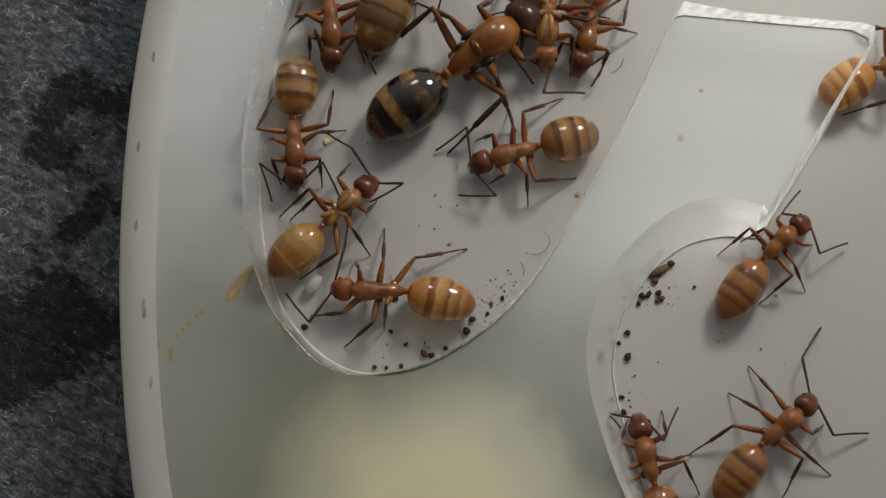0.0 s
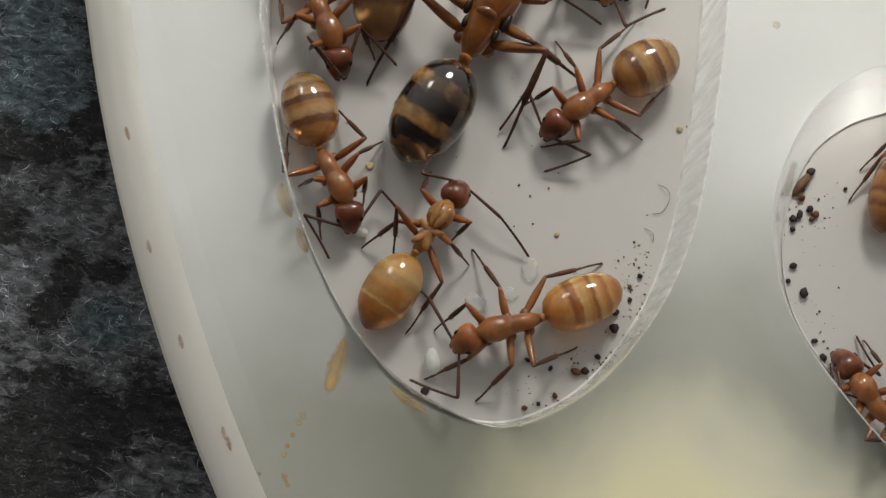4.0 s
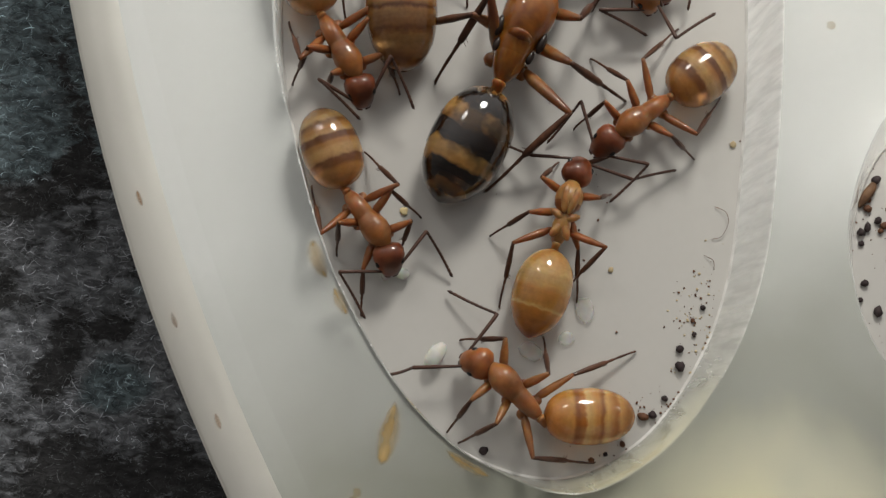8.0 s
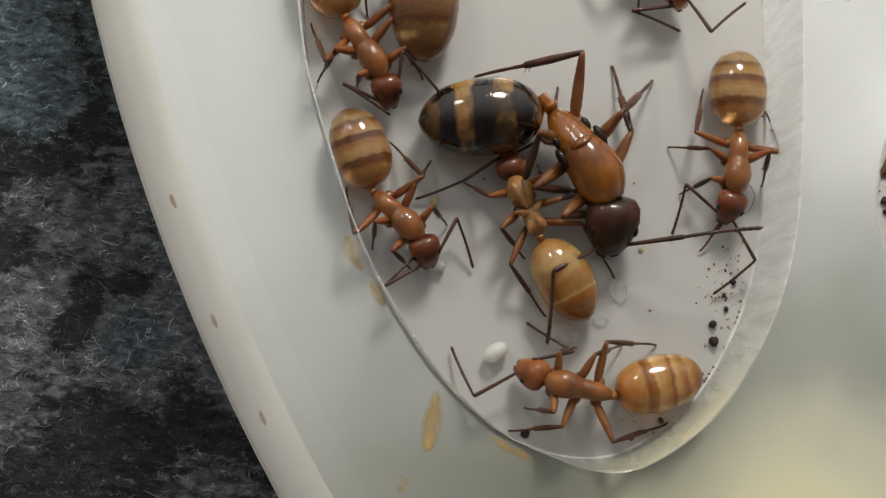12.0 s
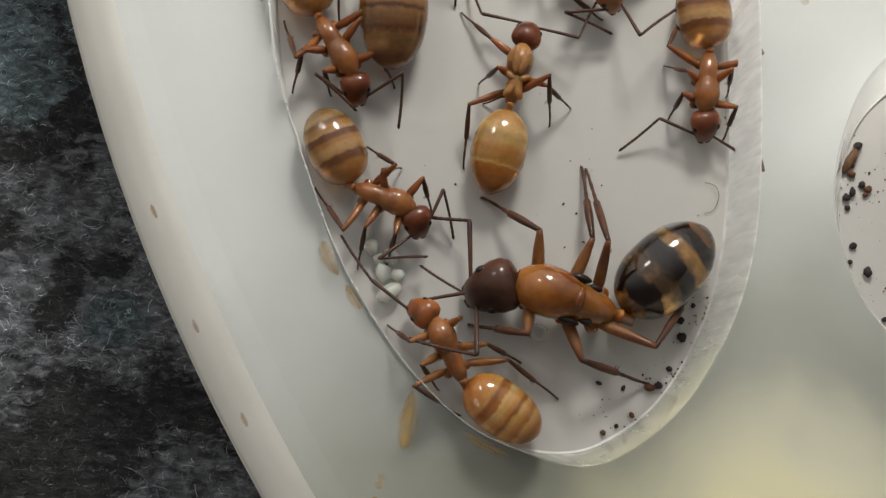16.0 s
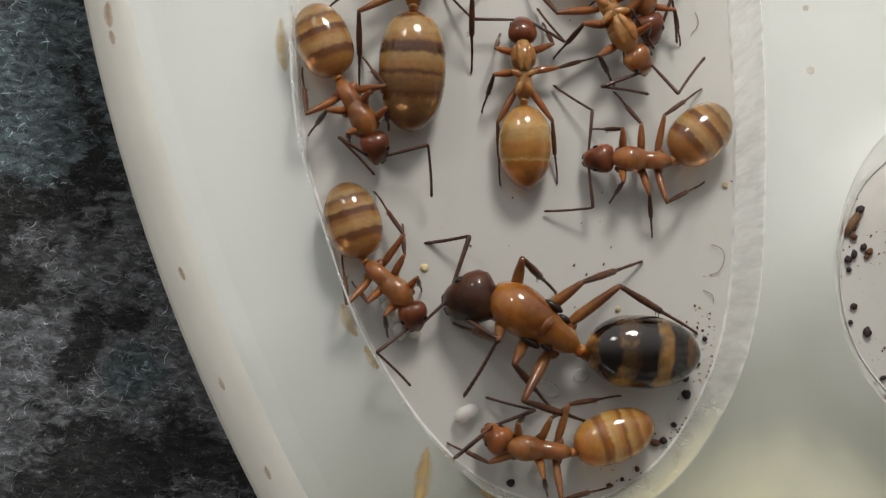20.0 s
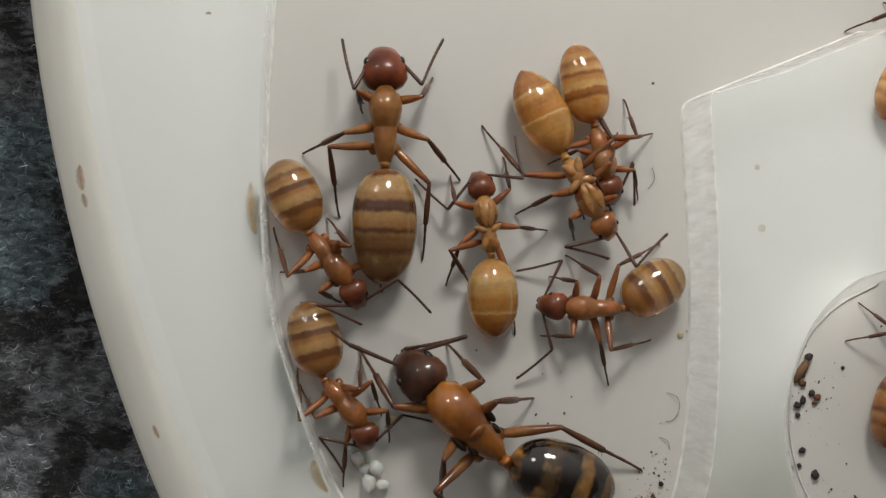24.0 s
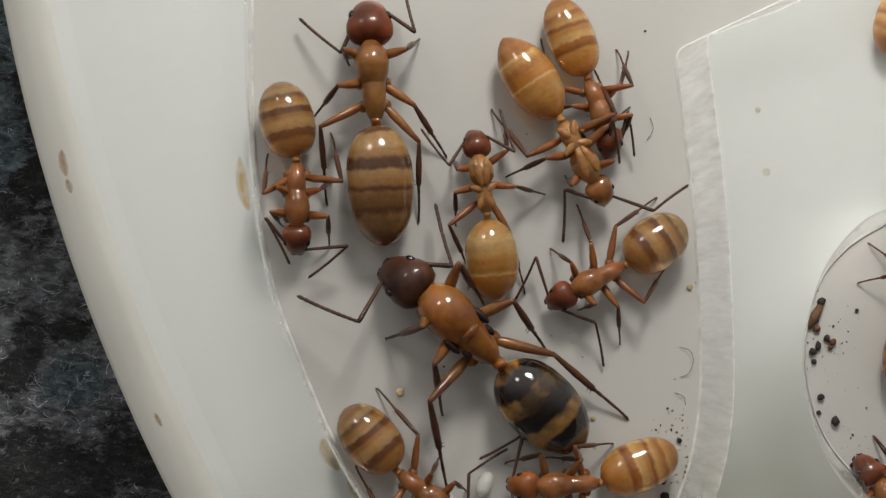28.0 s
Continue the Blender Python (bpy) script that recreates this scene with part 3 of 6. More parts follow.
# ---- the cloth on which the nest stands ----
def build_cloth():
    fine_x, fine_y = np.arange(-46, 12, 0.3), np.arange(-40, 50, 0.3)
    xs = np.concatenate([-46 - np.geomspace(400, 4, 12), fine_x, 12 + np.geomspace(4, 500, 12)])
    ys = np.concatenate([-40 - np.geomspace(400, 4, 12), fine_y, 50 + np.geomspace(4, 500, 12)])
    nx, ny = len(xs), len(ys)
    gx, gy = np.meshgrid(xs, ys)
    rng = np.random.default_rng(3)
    tuft = rng.random((ny, nx))
    tuft = (tuft + np.roll(tuft, 1, 1) + np.roll(tuft, 2, 1)) / 3
    gz = DEEP - 0.35 + 0.32 * tuft
    co = np.stack([gx, gy, gz], -1).reshape(-1, 3) * MM
    idx = np.arange(nx * ny).reshape(ny, nx)
    faces = np.stack([idx[:-1, :-1], idx[:-1, 1:], idx[1:, 1:], idx[1:, :-1]], -1).reshape(-1, 4)
    me = bpy.data.meshes.new("table_cloth")
    me.vertices.add(len(co))
    me.vertices.foreach_set("co", co.ravel())
    me.loops.add(faces.size)
    me.loops.foreach_set("vertex_index", faces.ravel())
    me.polygons.add(len(faces))
    me.polygons.foreach_set("loop_start", np.arange(0, faces.size, 4))
    me.polygons.foreach_set("loop_total", np.full(len(faces), 4))
    me.update(calc_edges=True)
    me.polygons.foreach_set("use_smooth", np.ones(len(faces), bool))
    me.materials.append(mottled_cloth)
    return tagged(new("table_cloth", me), "dark black and slate mottled cloth under the nest", "cloth", kind="structure")


cover = build_cloth()


def build_lint():
    """Short loose fibres that lie on the cloth."""
    rng = np.random.default_rng(11)
    n = 62000
    x, y = rng.uniform(-29, 6, n), rng.uniform(-29, 27, n)
    far = np.hypot(x - CX, y - CY)
    keep = (far > RIM - 1.5) & (far < RIM + 19)
    x, y = x[keep], y[keep]
    n = len(x)
    a = rng.normal(0.25, 0.9, n)
    bend = rng.normal(0, 1.5, n)
    long, wide = rng.uniform(0.2, 0.75, n), rng.uniform(0.007, 0.019, n)
    z0 = DEEP - 0.16 + rng.uniform(0, 0.2, n)
    rows = []
    px, py = x.copy(), y.copy()
    for k in range(4):
        b = a + bend * (k - 1.5) * 0.5
        cx, sx = np.cos(b), np.sin(b)
        z = z0 + 0.07 * np.sin(np.pi * k / 3)
        rows.append(np.stack([px - sx * wide, py + cx * wide, z], -1))
        rows.append(np.stack([px + sx * wide, py - cx * wide, z], -1))
        px, py = px + cx * long / 3, py + sx * long / 3
    co = np.stack(rows, 1).reshape(-1, 3) * MM
    base = (np.arange(n) * 8)[:, None]
    quads = np.concatenate([base + np.array([2 * k, 2 * k + 1, 2 * k + 3, 2 * k + 2]) for k in range(3)], 0)
    me = bpy.data.meshes.new("cloth_lint")
    me.vertices.add(len(co))
    me.vertices.foreach_set("co", co.ravel())
    me.loops.add(quads.size)
    me.loops.foreach_set("vertex_index", quads.ravel())
    me.polygons.add(len(quads))
    me.polygons.foreach_set("loop_start", np.arange(0, quads.size, 4))
    me.polygons.foreach_set("loop_total", np.full(len(quads), 4))
    me.update(calc_edges=True)
    me.materials.append(lint_grey)
    return tagged(new("cloth_lint", me), "short pale fibres standing up from the dark cloth", "lint", kind="stuff")


lint = build_lint()

# how the cloth lies against the nest, which is pushed about on it: time, x, y, turn
CLOTH_SHIFTS = [
    (0, 2.42, -2.40, 3.57),
    (0.5, 2.20, -2.76, 3.86),
    (1, 2.18, -3.28, 2.31),
    (1.5, 0.88, -1.31, 0.19),
    (2, 0.63, -1.08, -0.98),
    (2.5, 0.86, -0.63, -0.97),
    (3, 0.95, -0.51, -0.72),
    (3.5, 0.95, -0.54, -0.99),
    (5.5, -0.01, -0.39, 0.07),
    (6, -0.04, -0.47, 0.22),
    (6.5, -0.12, -0.36, 0.21),
    (7, -0.07, -0.13, 0.06),
    (7.5, -0.00, -0.14, -0.04),
    (8, 0.00, -0.00, 0.00),
    (8.5, -0.07, 0.10, -0.00),
    (9, -0.13, 0.04, 0.06),
    (9.5, 0.03, 0.03, -0.20),
    (10, -0.94, 1.83, -1.17),
    (10.5, -0.73, 1.93, -1.91),
    (11, -0.69, 1.91, -1.71),
    (11.5, -0.72, 1.85, -1.88),
    (13.5, -0.74, 1.84, -1.61),
    (14, -0.63, 2.00, -1.81),
    (14.5, -0.87, 2.22, -1.79),
    (15, -0.99, 2.16, -1.69),
    (15.5, -1.40, 2.88, -2.27),
    (16, -1.07, 2.99, -2.48),
    (16.5, -1.24, 2.96, -2.31),
    (17, -1.20, 2.89, -2.54),
    (17.5, -1.20, 2.96, -2.30),
    (18, -1.25, 2.83, -2.43),
    (18.5, -1.24, 2.80, -2.51),
    (19, -1.24, 2.64, -2.63),
    (19.5, -1.31, 2.49, -2.67),
    (20, -1.66, 2.51, -2.60),
    (20.5, -1.32, 2.59, -2.54),
    (21, -1.23, 2.69, -2.62),
    (21.5, -1.55, 2.65, -2.59),
    (22, -1.61, 2.55, -2.69),
    (22.5, -1.20, 2.51, -2.37),
    (24.5, -1.15, 3.78, -2.23),
    (25, -1.22, 3.99, -2.49),
    (25.5, -1.41, 4.56, -2.90),
    (26, -1.66, 5.08, -2.76),
    (26.5, -1.87, 5.15, -2.63),
    (27, -2.59, 6.99, -4.53),
    (27.5, -2.59, 7.84, -5.33),
    (28, -2.83, 7.86, -6.63),
]


# ---- ants ----
FLOOR_PLAN = np.array([p[:2] for p in outline])


def on_floor(x, y, gap=0.35):
    """The nearest place on the chamber floor, a little inside its wall."""
    a, b = FLOOR_PLAN, np.roll(FLOOR_PLAN, -1, 0)
    cross = ((a[:, 1] > y) != (b[:, 1] > y)) & (x < (b[:, 0] - a[:, 0]) * (y - a[:, 1]) / (b[:, 1] - a[:, 1] + 1e-12) + a[:, 0])
    inside = cross.sum() % 2 == 1
    d = b - a
    t = np.clip(((x - a[:, 0]) * d[:, 0] + (y - a[:, 1]) * d[:, 1]) / ((d ** 2).sum(1) + 1e-12), 0, 1)
    near = a + d * t[:, None]
    dist = np.hypot(near[:, 0] - x, near[:, 1] - y)
    k = int(dist.argmin())
    if inside and dist[k] > gap:
        return x, y
    n = np.array([-d[k, 1], d[k, 0]]) / (np.hypot(*d[k]) + 1e-12)
    return near[k, 0] + n[0] * gap, near[k, 1] + n[1] * gap


LEGS = [("front", 0.30, 1.34, 2.2), ("mid", -0.02, 1.48, 2.45), ("hind", -0.28, 1.95, 3.1)]
FEET = {"front": (2.1, 1.5), "mid": (-0.5, 2.9), "hind": (-3.4, 2.3)}
ANTS = []


def build_ant(name, label, length=2.75, chest=0.6, head=0.68, belly=1.55, girth=1.2, waist=2.2, skin=None, skull=None, stops=None,
              thigh=None, shin=None, queen=False, feet=None, blotch=0.0, tip=0.48, coxae_on_back=False, fold=None):
    """One ant on a base point under its chest; x runs towards its head. Sizes in millimetres."""
    s = length / 2.75
    ant = tagged(new(name), label, "ant", "ants in the nest")
    z = 1.5 * s if not queen else 2.0
    half = length / 2
    skull, thigh, shin = skull or head_red, thigh or leg_brown, shin or leg_dark
    # chest: neck, raised fore part, saddle and hind part
    c = chest
    if queen:
        rings = [(half, 0, z - 0.05, .46 * c, .4 * c), (half - .15, 0, z, .6 * c, .55 * c), (half - .5, 0, z + .12, .82 * c, .75 * c), (half - 1.1, 0, z + .2, c, .92 * c), (half - 1.9, 0, z + .2, .98 * c, .95 * c),
                 (half - 2.6, 0, z + .14, .84 * c, .88 * c), (half - 2.9, 0, z + .08, .74 * c, .8 * c), (half - 3.0, 0, z + .05, .77 * c, .8 * c), (half - 3.6, 0, z - .05, .66 * c, .66 * c), (half - 4.2, 0, z - .2, .52 * c, .5 * c), (-half, 0, z - .35, .25 * c, .26 * c)]
    else:
        rings = [(half, 0, z - .05 * s, .36 * c, .3 * c), (half - .1 * s, 0, z, .48 * c, .42 * c), (half - .35 * s, 0, z + .06 * s, .8 * c, .7 * c), (half - .6 * s, 0, z + .09 * s, .98 * c, .86 * c), (half - .9 * s, 0, z + .1 * s, 1.02 * c, .9 * c), (half - 1.2 * s, 0, z + .08 * s, .92 * c, .84 * c),
                 (half - 1.42 * s, 0, z + .03 * s, .77 * c, .74 * c), (half - 1.52 * s, 0, z, .72 * c, .7 * c), (half - 1.62 * s, 0, z, .72 * c, .7 * c), (half - 2.0 * s, 0, z, .68 * c, .72 * c), (half - 2.4 * s, 0, z - .06 * s, .6 * c, .62 * c), (-half, 0, z - .2 * s, .4 * c, .4 * c)]
        if coxae_on_back:
            rings = [(x, y, zz, w * (.74 if half - 1.9 * s < x < half - 1.3 * s else 1.0), hh) for x, y, zz, w, hh in rings]
    def ring_at(x):
        for p, q in zip(rings, rings[1:]):
            if q[0] <= x <= p[0]:
                f = (p[0] - x) / (p[0] - q[0])
                return [u + (v - u) * f for u, v in zip(p, q)]
        return list(rings[-1])

    seams = (half, half - 2.75, half - 3.55, -half) if queen else (half, half - .98 * s, half - 1.56 * s, -half)
    for plate, a, b in zip(("pronotum", "mesonotum", "propodeum"), seams, seams[1:]):
        a, b = a + (0.02 * s if plate != "pronotum" else 0), b - (0.02 * s if plate != "propodeum" else 0)
        cut = []
        for j in range(9):
            x, y, zz, w, hh = ring_at(a + (b - a) * j / 8)
            g = 1.0 if 0 < j < 8 else (.975 if plate != "pronotum" or j else 1.0)
            g *= {"pronotum": 1.0, "mesonotum": .985, "propodeum": 1.0}[plate]
            cut.append((a + (b - a) * j / 8, y, zz, w * g, hh * g))
        part(plate, loft(cut, 18, shut=False), shell_waist if coxae_on_back and plate == "mesonotum" else skin, ant)
    if queen:
        for side in (1, -1):
            part("wing_scar", ball(-0.3, side * 0.84 * c, z + .42, .52, .2, .26), scar_black, ant, "black wing scar")
            part("wing_scar", ball(-1.05, side * 0.66 * c, z + .3, .34, .17, .16), scar_black, ant, "black wing scar")
        part("back_plate", loft([(half - 2.62, 0, z + .2, .5 * c, .86 * c), (half - 2.75, 0, z + .2, .62 * c, .9 * c), (half - 2.95, 0, z + .12, .6 * c, .84 * c), (half - 3.05, 0, z + .1, .4 * c, .7 * c)], 16), skin, ant)
    # leg bases set on the back of the upright ant to fit the camera's view
    if coxae_on_back:
        for q, out, turn, rx, ry, up in ((0.17, .3, 8, .66, .2, .5), (-0.1, .4, 66, .46, .18, .27), (-0.31, .3, 152, .46, .2, .26)):
            for side in (1, -1):
                lobe = part("coxa", ball(0, 0, 0, rx * s, ry * s, .16 * s), skin, ant, "swollen pale leg base")
                lobe.matrix_local = pose(q * length * MM, side * out * c * MM, (z + up * s) * MM, 0, 0, side * turn)
    # waist scale
    k = 1.0 * s
    part("petiole", loft([(-half + .12 * k, 0, z - .32 * k, .15 * k, .14 * k), (-half - .02 * k, 0, z - .18 * k, .18 * k, .24 * k), (-half - .1 * k, 0, z - .1 * k, .2 * k, .32 * k), (-half - .18 * k, 0, z - .18 * k, .17 * k, .24 * k), (-half - .5 * k, 0, z - .25 * k, .15 * k, .14 * k)], 12), skin, ant)
    # hind body in overlapping plates
    girth *= 0.95
    start = max(0.22 * s, waist - belly - 0.2 * s)
    stretch = waist + belly - start
    paint = banded("hind_body_" + name, start + stretch, [((start + p * stretch) / (start + stretch), (1.18 * col[0], 1.08 * col[1], 0.95 * col[2])) for p, col in stops], blotch=blotch)

    def radius(u):
        return max(0.02, (1.0 - abs(2 * (0.004 + 0.994 * u) ** 0.93 - 1) ** 2.35) ** (tip + 0.02))

    cuts = [0.0, 0.34, 0.60, 0.79, 0.92, 1.0]
    gaster = None
    for i in range(5):
        a, b = cuts[i], cuts[i + 1]
        us = [a + (b - a) * j / 8 for j in range(9)]
        us[-1] = min(1.0, us[-1] + 0.012)
        grow = [1.0 - 0.006 + 0.012 * (j / 8) for j in range(9)] if i < 4 else [0.995] * 9
        tilt = 0.05
        rings = [(-start - u * stretch, 0, -0.1 * s + tilt * (u - .5) * stretch * -1.0, girth * radius(u) * g, girth * .88 * radius(u) * g) for u, g in zip(us, grow)]
        made = part("gaster" if i == 0 else "tergite", loft(([(-start + .02, 0, rings[0][2], .02, .02)] if i == 0 else []) + rings, 28, shut=False), paint, gaster or ant)
        if i == 0:
            gaster = made
    gz = max(z - .25 * s, girth * 0.9 + 0.12)
    gaster.location = (-half * MM, 0, gz * MM)
    # head with eyes, jaws and feelers
    h, hl = head, head * 1.12
    back = -.06 * s
    w = 1.0
    rings = [(back, 0, 0, .52 * h, .3 * h), (back + .1 * hl, 0, 0, .82 * h, .52 * h), (back + .35 * hl, 0, .04, .99 * h, .72 * h), (back + .75 * hl, 0, .05, w * h, .78 * h), (back + 1.2 * hl, 0, .0, .87 * h, .72 * h),
             (back + 1.6 * hl, 0, -.08 * h, .68 * h, .56 * h), (back + 1.85 * hl, 0, -.16 * h, .52 * h, .36 * h), (back + 1.97 * hl, 0, -.2 * h, .35 * h, .2 * h)]
    skull_ob = part("head", loft(rings, 18), skull, ant)
    skull_ob.location = (half * MM, 0, (z - .02) * MM)
    feelers = []
    wave = random.Random(500 + len(ANTS))
    for side in (1, -1):
        part("eye", ball(back + 1.0 * hl, side * .75 * h, .3 * h, .26 * h, .17 * h, .24 * h), eye_black, skull_ob, "glossy black compound eye")
        part("mandible", tube([(back + 1.78 * hl, side * .38 * h, -.25 * h), (back + 2.0 * hl, side * .3 * h, -.3 * h), (back + 2.12 * hl, side * .1 * h, -.32 * h)], [.17 * h, .13 * h, .05 * h]), jaw_dark, skull_ob, "dark curved jaw")
        f = s ** 0.5 if queen else 0.95 * s ** 0.7
        fan, turn = radians(wave.uniform(55, 98)), radians(wave.uniform(-12, 58))
        if fold:
            fan, turn = radians(fold[0] + 6 * side), radians(fold[1] - 8 * side)
        root = Vector((back + 1.55 * hl, side * .36 * h, .2 * h))
        bm = tube([(0, 0, 0), (.08 * f, 0, 0), (1.0 * f, 0, .03 * f), (2.1 * f, 0, .02 * f), (2.2 * f, 0, 0)], [.07 * f, .06 * f, .078 * f, .09 * f, .06 * f])
        feeler = part("antenna", bm, feeler_dark, ant, "dark elbowed antenna")
        bm = bmesh.new()
        rings = []
        for q in range(11):
            x = .22 * f * q
            rings += [(x, .05), (x + .05 * f, .06), (x + .17 * f, .068), (x + .21 * f, .052)]
        tube([(x, .05 * f * math.sin(1.1 * x / f), -.03 * x) for x, _ in rings] + [(2.5 * f, .04 * f, -.075 * f)], [r * f * (1 + .12 * x / (2.5 * f)) for x, r in rings] + [.015 * f], 7, bm)
        whip = part("funiculus", bm, feeler_dark, feeler, "segmented outer half of the antenna")
        feelers.append(dict(ob=feeler, whip=whip, side=side, root=root, reach=2.18 * f, fan=fan, turn=turn))
    # legs: thigh with its hip, then shin and jointed foot
    legs = []
    for kind, hip, a, b in LEGS:
        a, b = a * s ** 0.97, b * s ** 0.97
        for side in (1, -1):
            t = s ** 0.8
            fat = 1.0 if kind != "hind" else 0.95
            bm = tube([(-.1, 0, -.12 * t), (.06 * a, 0, 0), (.3 * a, 0, .0), (.6 * a, 0, 0), (.9 * a, 0, 0), (a + .04, 0, 0)], [.13 * t, .12 * t * fat, .19 * t * fat, .172 * t * fat, .11 * t, .08 * t])
            if not coxae_on_back:
                part("coxa", loft([(.0, 0, 0, .05, .05)] + [(q * .42 * t, 0, 0, w * t, w * t) for q, w in ((.0, .16), (.3, .23), (.7, .22), (1.0, .12))], 10), skin, ant).matrix_local = pose(hip * length * MM, side * .4 * c * MM, (z - .38 * s) * MM, 0, 12, side * {"front": 48, "mid": 96, "hind": 128}[kind])
            leg = part("leg", bm, thigh, ant)
            bm = tube([(-.04, 0, 0), (.06 * b, 0, 0), (.28 * b, 0, 0), (.5 * b, 0, 0.0), (.54 * b, 0, 0), (.6 * b, 0, .015), (.64 * b, 0, .015), (.74 * b, 0, .03), (.86 * b, 0, .03), (.97 * b, 0, .01), (b, 0.02, -.04)],
                      [.07 * t, .085 * t, .122 * t, .11 * t, .055 * t, .062 * t, .045 * t, .054 * t, .043 * t, .047 * t, .018 * t])
            for q in (.46, .5):
                tube([(q * b, 0, -.05 * t), (q * b + .12 * t, .05 * t * side, -.2 * t)], [.018 * t, .006 * t], 5, bm)
            lower = part("tibia", bm, shin, leg, "dark shin with jointed foot")
            fx, fy = (feet or FEET).get(kind, FEET[kind])
            legs.append(dict(key=("L" if side > 0 else "R") + kind[0].upper(), kind=kind, side=side, leg=leg, lower=lower, hip=Vector((hip * length, side * .42 * c, z - .42 * s)), a=a, b=b, rest=(fx * s ** 0.9, side * fy * s ** 0.9)))
    info = dict(ob=ant, rows=[], gaster=gaster, head=skull_ob, feelers=feelers, legs=legs, gz=gz, hz=z - .02, half=half, stands={}, feels={1: [], -1: []}, seed=len(ANTS))
    ANTS.append(info)
    return info


def go(info, t, x, y, heading, gaster, head):
    """Where an ant's chest is at a time, which way it heads, and how hind body and head turn against it."""
    info["rows"].append((t, x, y, heading, gaster, head))


def stand(info, t, **feet):
    """Where feet rest on the floor round a time: leg = (x, y); L and R are the ant's own sides, F, M, H its pairs."""
    for key, spot in feet.items():
        info["stands"].setdefault(key, []).append((t, spot))


def feel(info, t, side, ex, ey, tx, ty):
    """Where an antenna's elbow and tip are at a time; side 1 is the ant's left."""
    info["feels"][side].append((t, ex, ey, tx, ty))


queen = build_ant("queen_ant", "large amber queen ant with black banded hind body", 4.7, 1.16, 1.2, 2.6, 1.8, 3.2, shell_queen, head_queen, QUEEN_BANDS, leg_amber, leg_dark, True, blotch=0.16, tip=0.56)
major = build_ant("major_ant", "big-headed tan worker ant with brown ringed hind body", 3.64, 0.8, 1.1, 2.75, 1.66, 3.15, shell_tan, head_major, MAJOR_BANDS, leg_amber, leg_dark, fold=(132, 40))
worker_a = build_ant("worker_ant", "brown worker ant with ringed amber hind body beside the long wall", 2.78, skin=shell_red, belly=1.72, girth=1.36, waist=2.2, stops=WORKER_BANDS)
worker_b = build_ant("worker_ant", "brown worker ant with ringed amber hind body", 3.0, skin=shell_red, belly=1.72, girth=1.36, waist=2.17, stops=WORKER_BANDS)
worker_d = build_ant("worker_ant", "red-brown worker ant with ringed amber hind body", 2.75, skin=shell_red, belly=1.62, girth=1.36, waist=2.08, stops=WORKER_BANDS)
worker_f = build_ant("worker_ant", "red-brown worker ant with swollen ringed hind body", 2.95, skin=shell_red, skull=head_rust, belly=1.85, girth=1.28, waist=2.3, stops=HONEY_BANDS, thigh=leg_amber)
pale = build_ant("worker_ant", "light tan worker ant with plain pale hind body", 2.75, skin=shell_gold, skull=head_red, waist=2.35, belly=1.88, girth=1.32, stops=PALE_BANDS, coxae_on_back=True, tip=0.62)
worker_g = build_ant("worker_ant", "golden worker ant with pointed honey-coloured hind body", 3.2, chest=0.68, skin=shell_gold, skull=shell_red, waist=2.65, belly=2.25, girth=1.32, stops=GOLD_BANDS, tip=0.7, coxae_on_back=True)
worker_h = build_ant("worker_ant", "small brown worker ant with pale orange ringed hind body", 2.57, chest=0.6, head=0.68, skin=shell_red, waist=2.35, belly=1.9, girth=1.2, stops=HONEY_BANDS)
worker_i = build_ant("worker_ant", "rust-brown worker ant in the round chamber", 2.3, skin=shell_red, head=0.62, waist=2.4, belly=1.95, girth=1.2, stops=RUST_BANDS, tip=0.55)
worker_j = build_ant("worker_ant", "rust-brown worker ant with banded hind body in the round chamber", 2.75, skin=shell_red, head=0.66, belly=1.85, waist=2.3, stops=RUST_BANDS)
worker_k = build_ant("worker_ant", "dark red worker ant hugging the round chamber's wall", 2.5, skin=shell_red, head=0.68, belly=1.65, waist=2.1, stops=RUST_BANDS)
worker_l = build_ant("worker_ant", "orange worker ant behind the end of the tongue", 2.75, skin=shell_gold, waist=2.4, belly=1.9, girth=1.25, stops=HONEY_BANDS, tip=0.55)
go(queen, 0, 5.17, 9.82, 65.6, 0.6, 5.2)
go(queen, 1, 5.05, 9.58, 67.5, -2.7, 4.6)
go(queen, 2, 4.92, 9.22, 65.7, -3.1, -1.9)
go(queen, 3, 4.08, 8.69, 71.8, -4.3, -1.6)
go(queen, 6, 3.77, 9.12, 74.8, -5.9, -3.5)
go(queen, 7, 4.00, 8.99, 72.6, -4.8, 0.8)
go(queen, 8, 3.98, 8.95, 71.8, -3.5, -0.6)
go(queen, 9, 3.89, 8.94, 70.6, -1.7, -1.8)
go(queen, 10, 4.14, 8.28, 50.0, 16.8, -50.0)
go(queen, 10.5, 4.40, 7.06, 35.7, 27.9, -49.8)
go(queen, 11, 5.58, 5.27, 3.3, 42.5, -50.0)
go(queen, 11.5, 5.41, 3.82, -41.7, 63.9, -42.7)
go(queen, 13.5, 8.68, -1.35, -123.7, 51.2, 22.9)
go(queen, 14, 9.05, -2.99, -142.4, 46.8, 22.2)
go(queen, 14.5, 9.19, -3.17, -141.9, 44.3, 12.5)
go(queen, 15, 9.30, -3.23, -141.4, 42.0, 2.6)
go(queen, 15.5, 8.44, -2.60, -168.3, 36.9, 13.6)
go(queen, 16, 6.69, -3.14, -196.9, 60.0, 34.4)
go(queen, 16.5, 6.22, -2.77, -190.2, 50.5, 30.5)
go(queen, 17, 6.21, -2.71, -188.4, 48.1, 26.7)
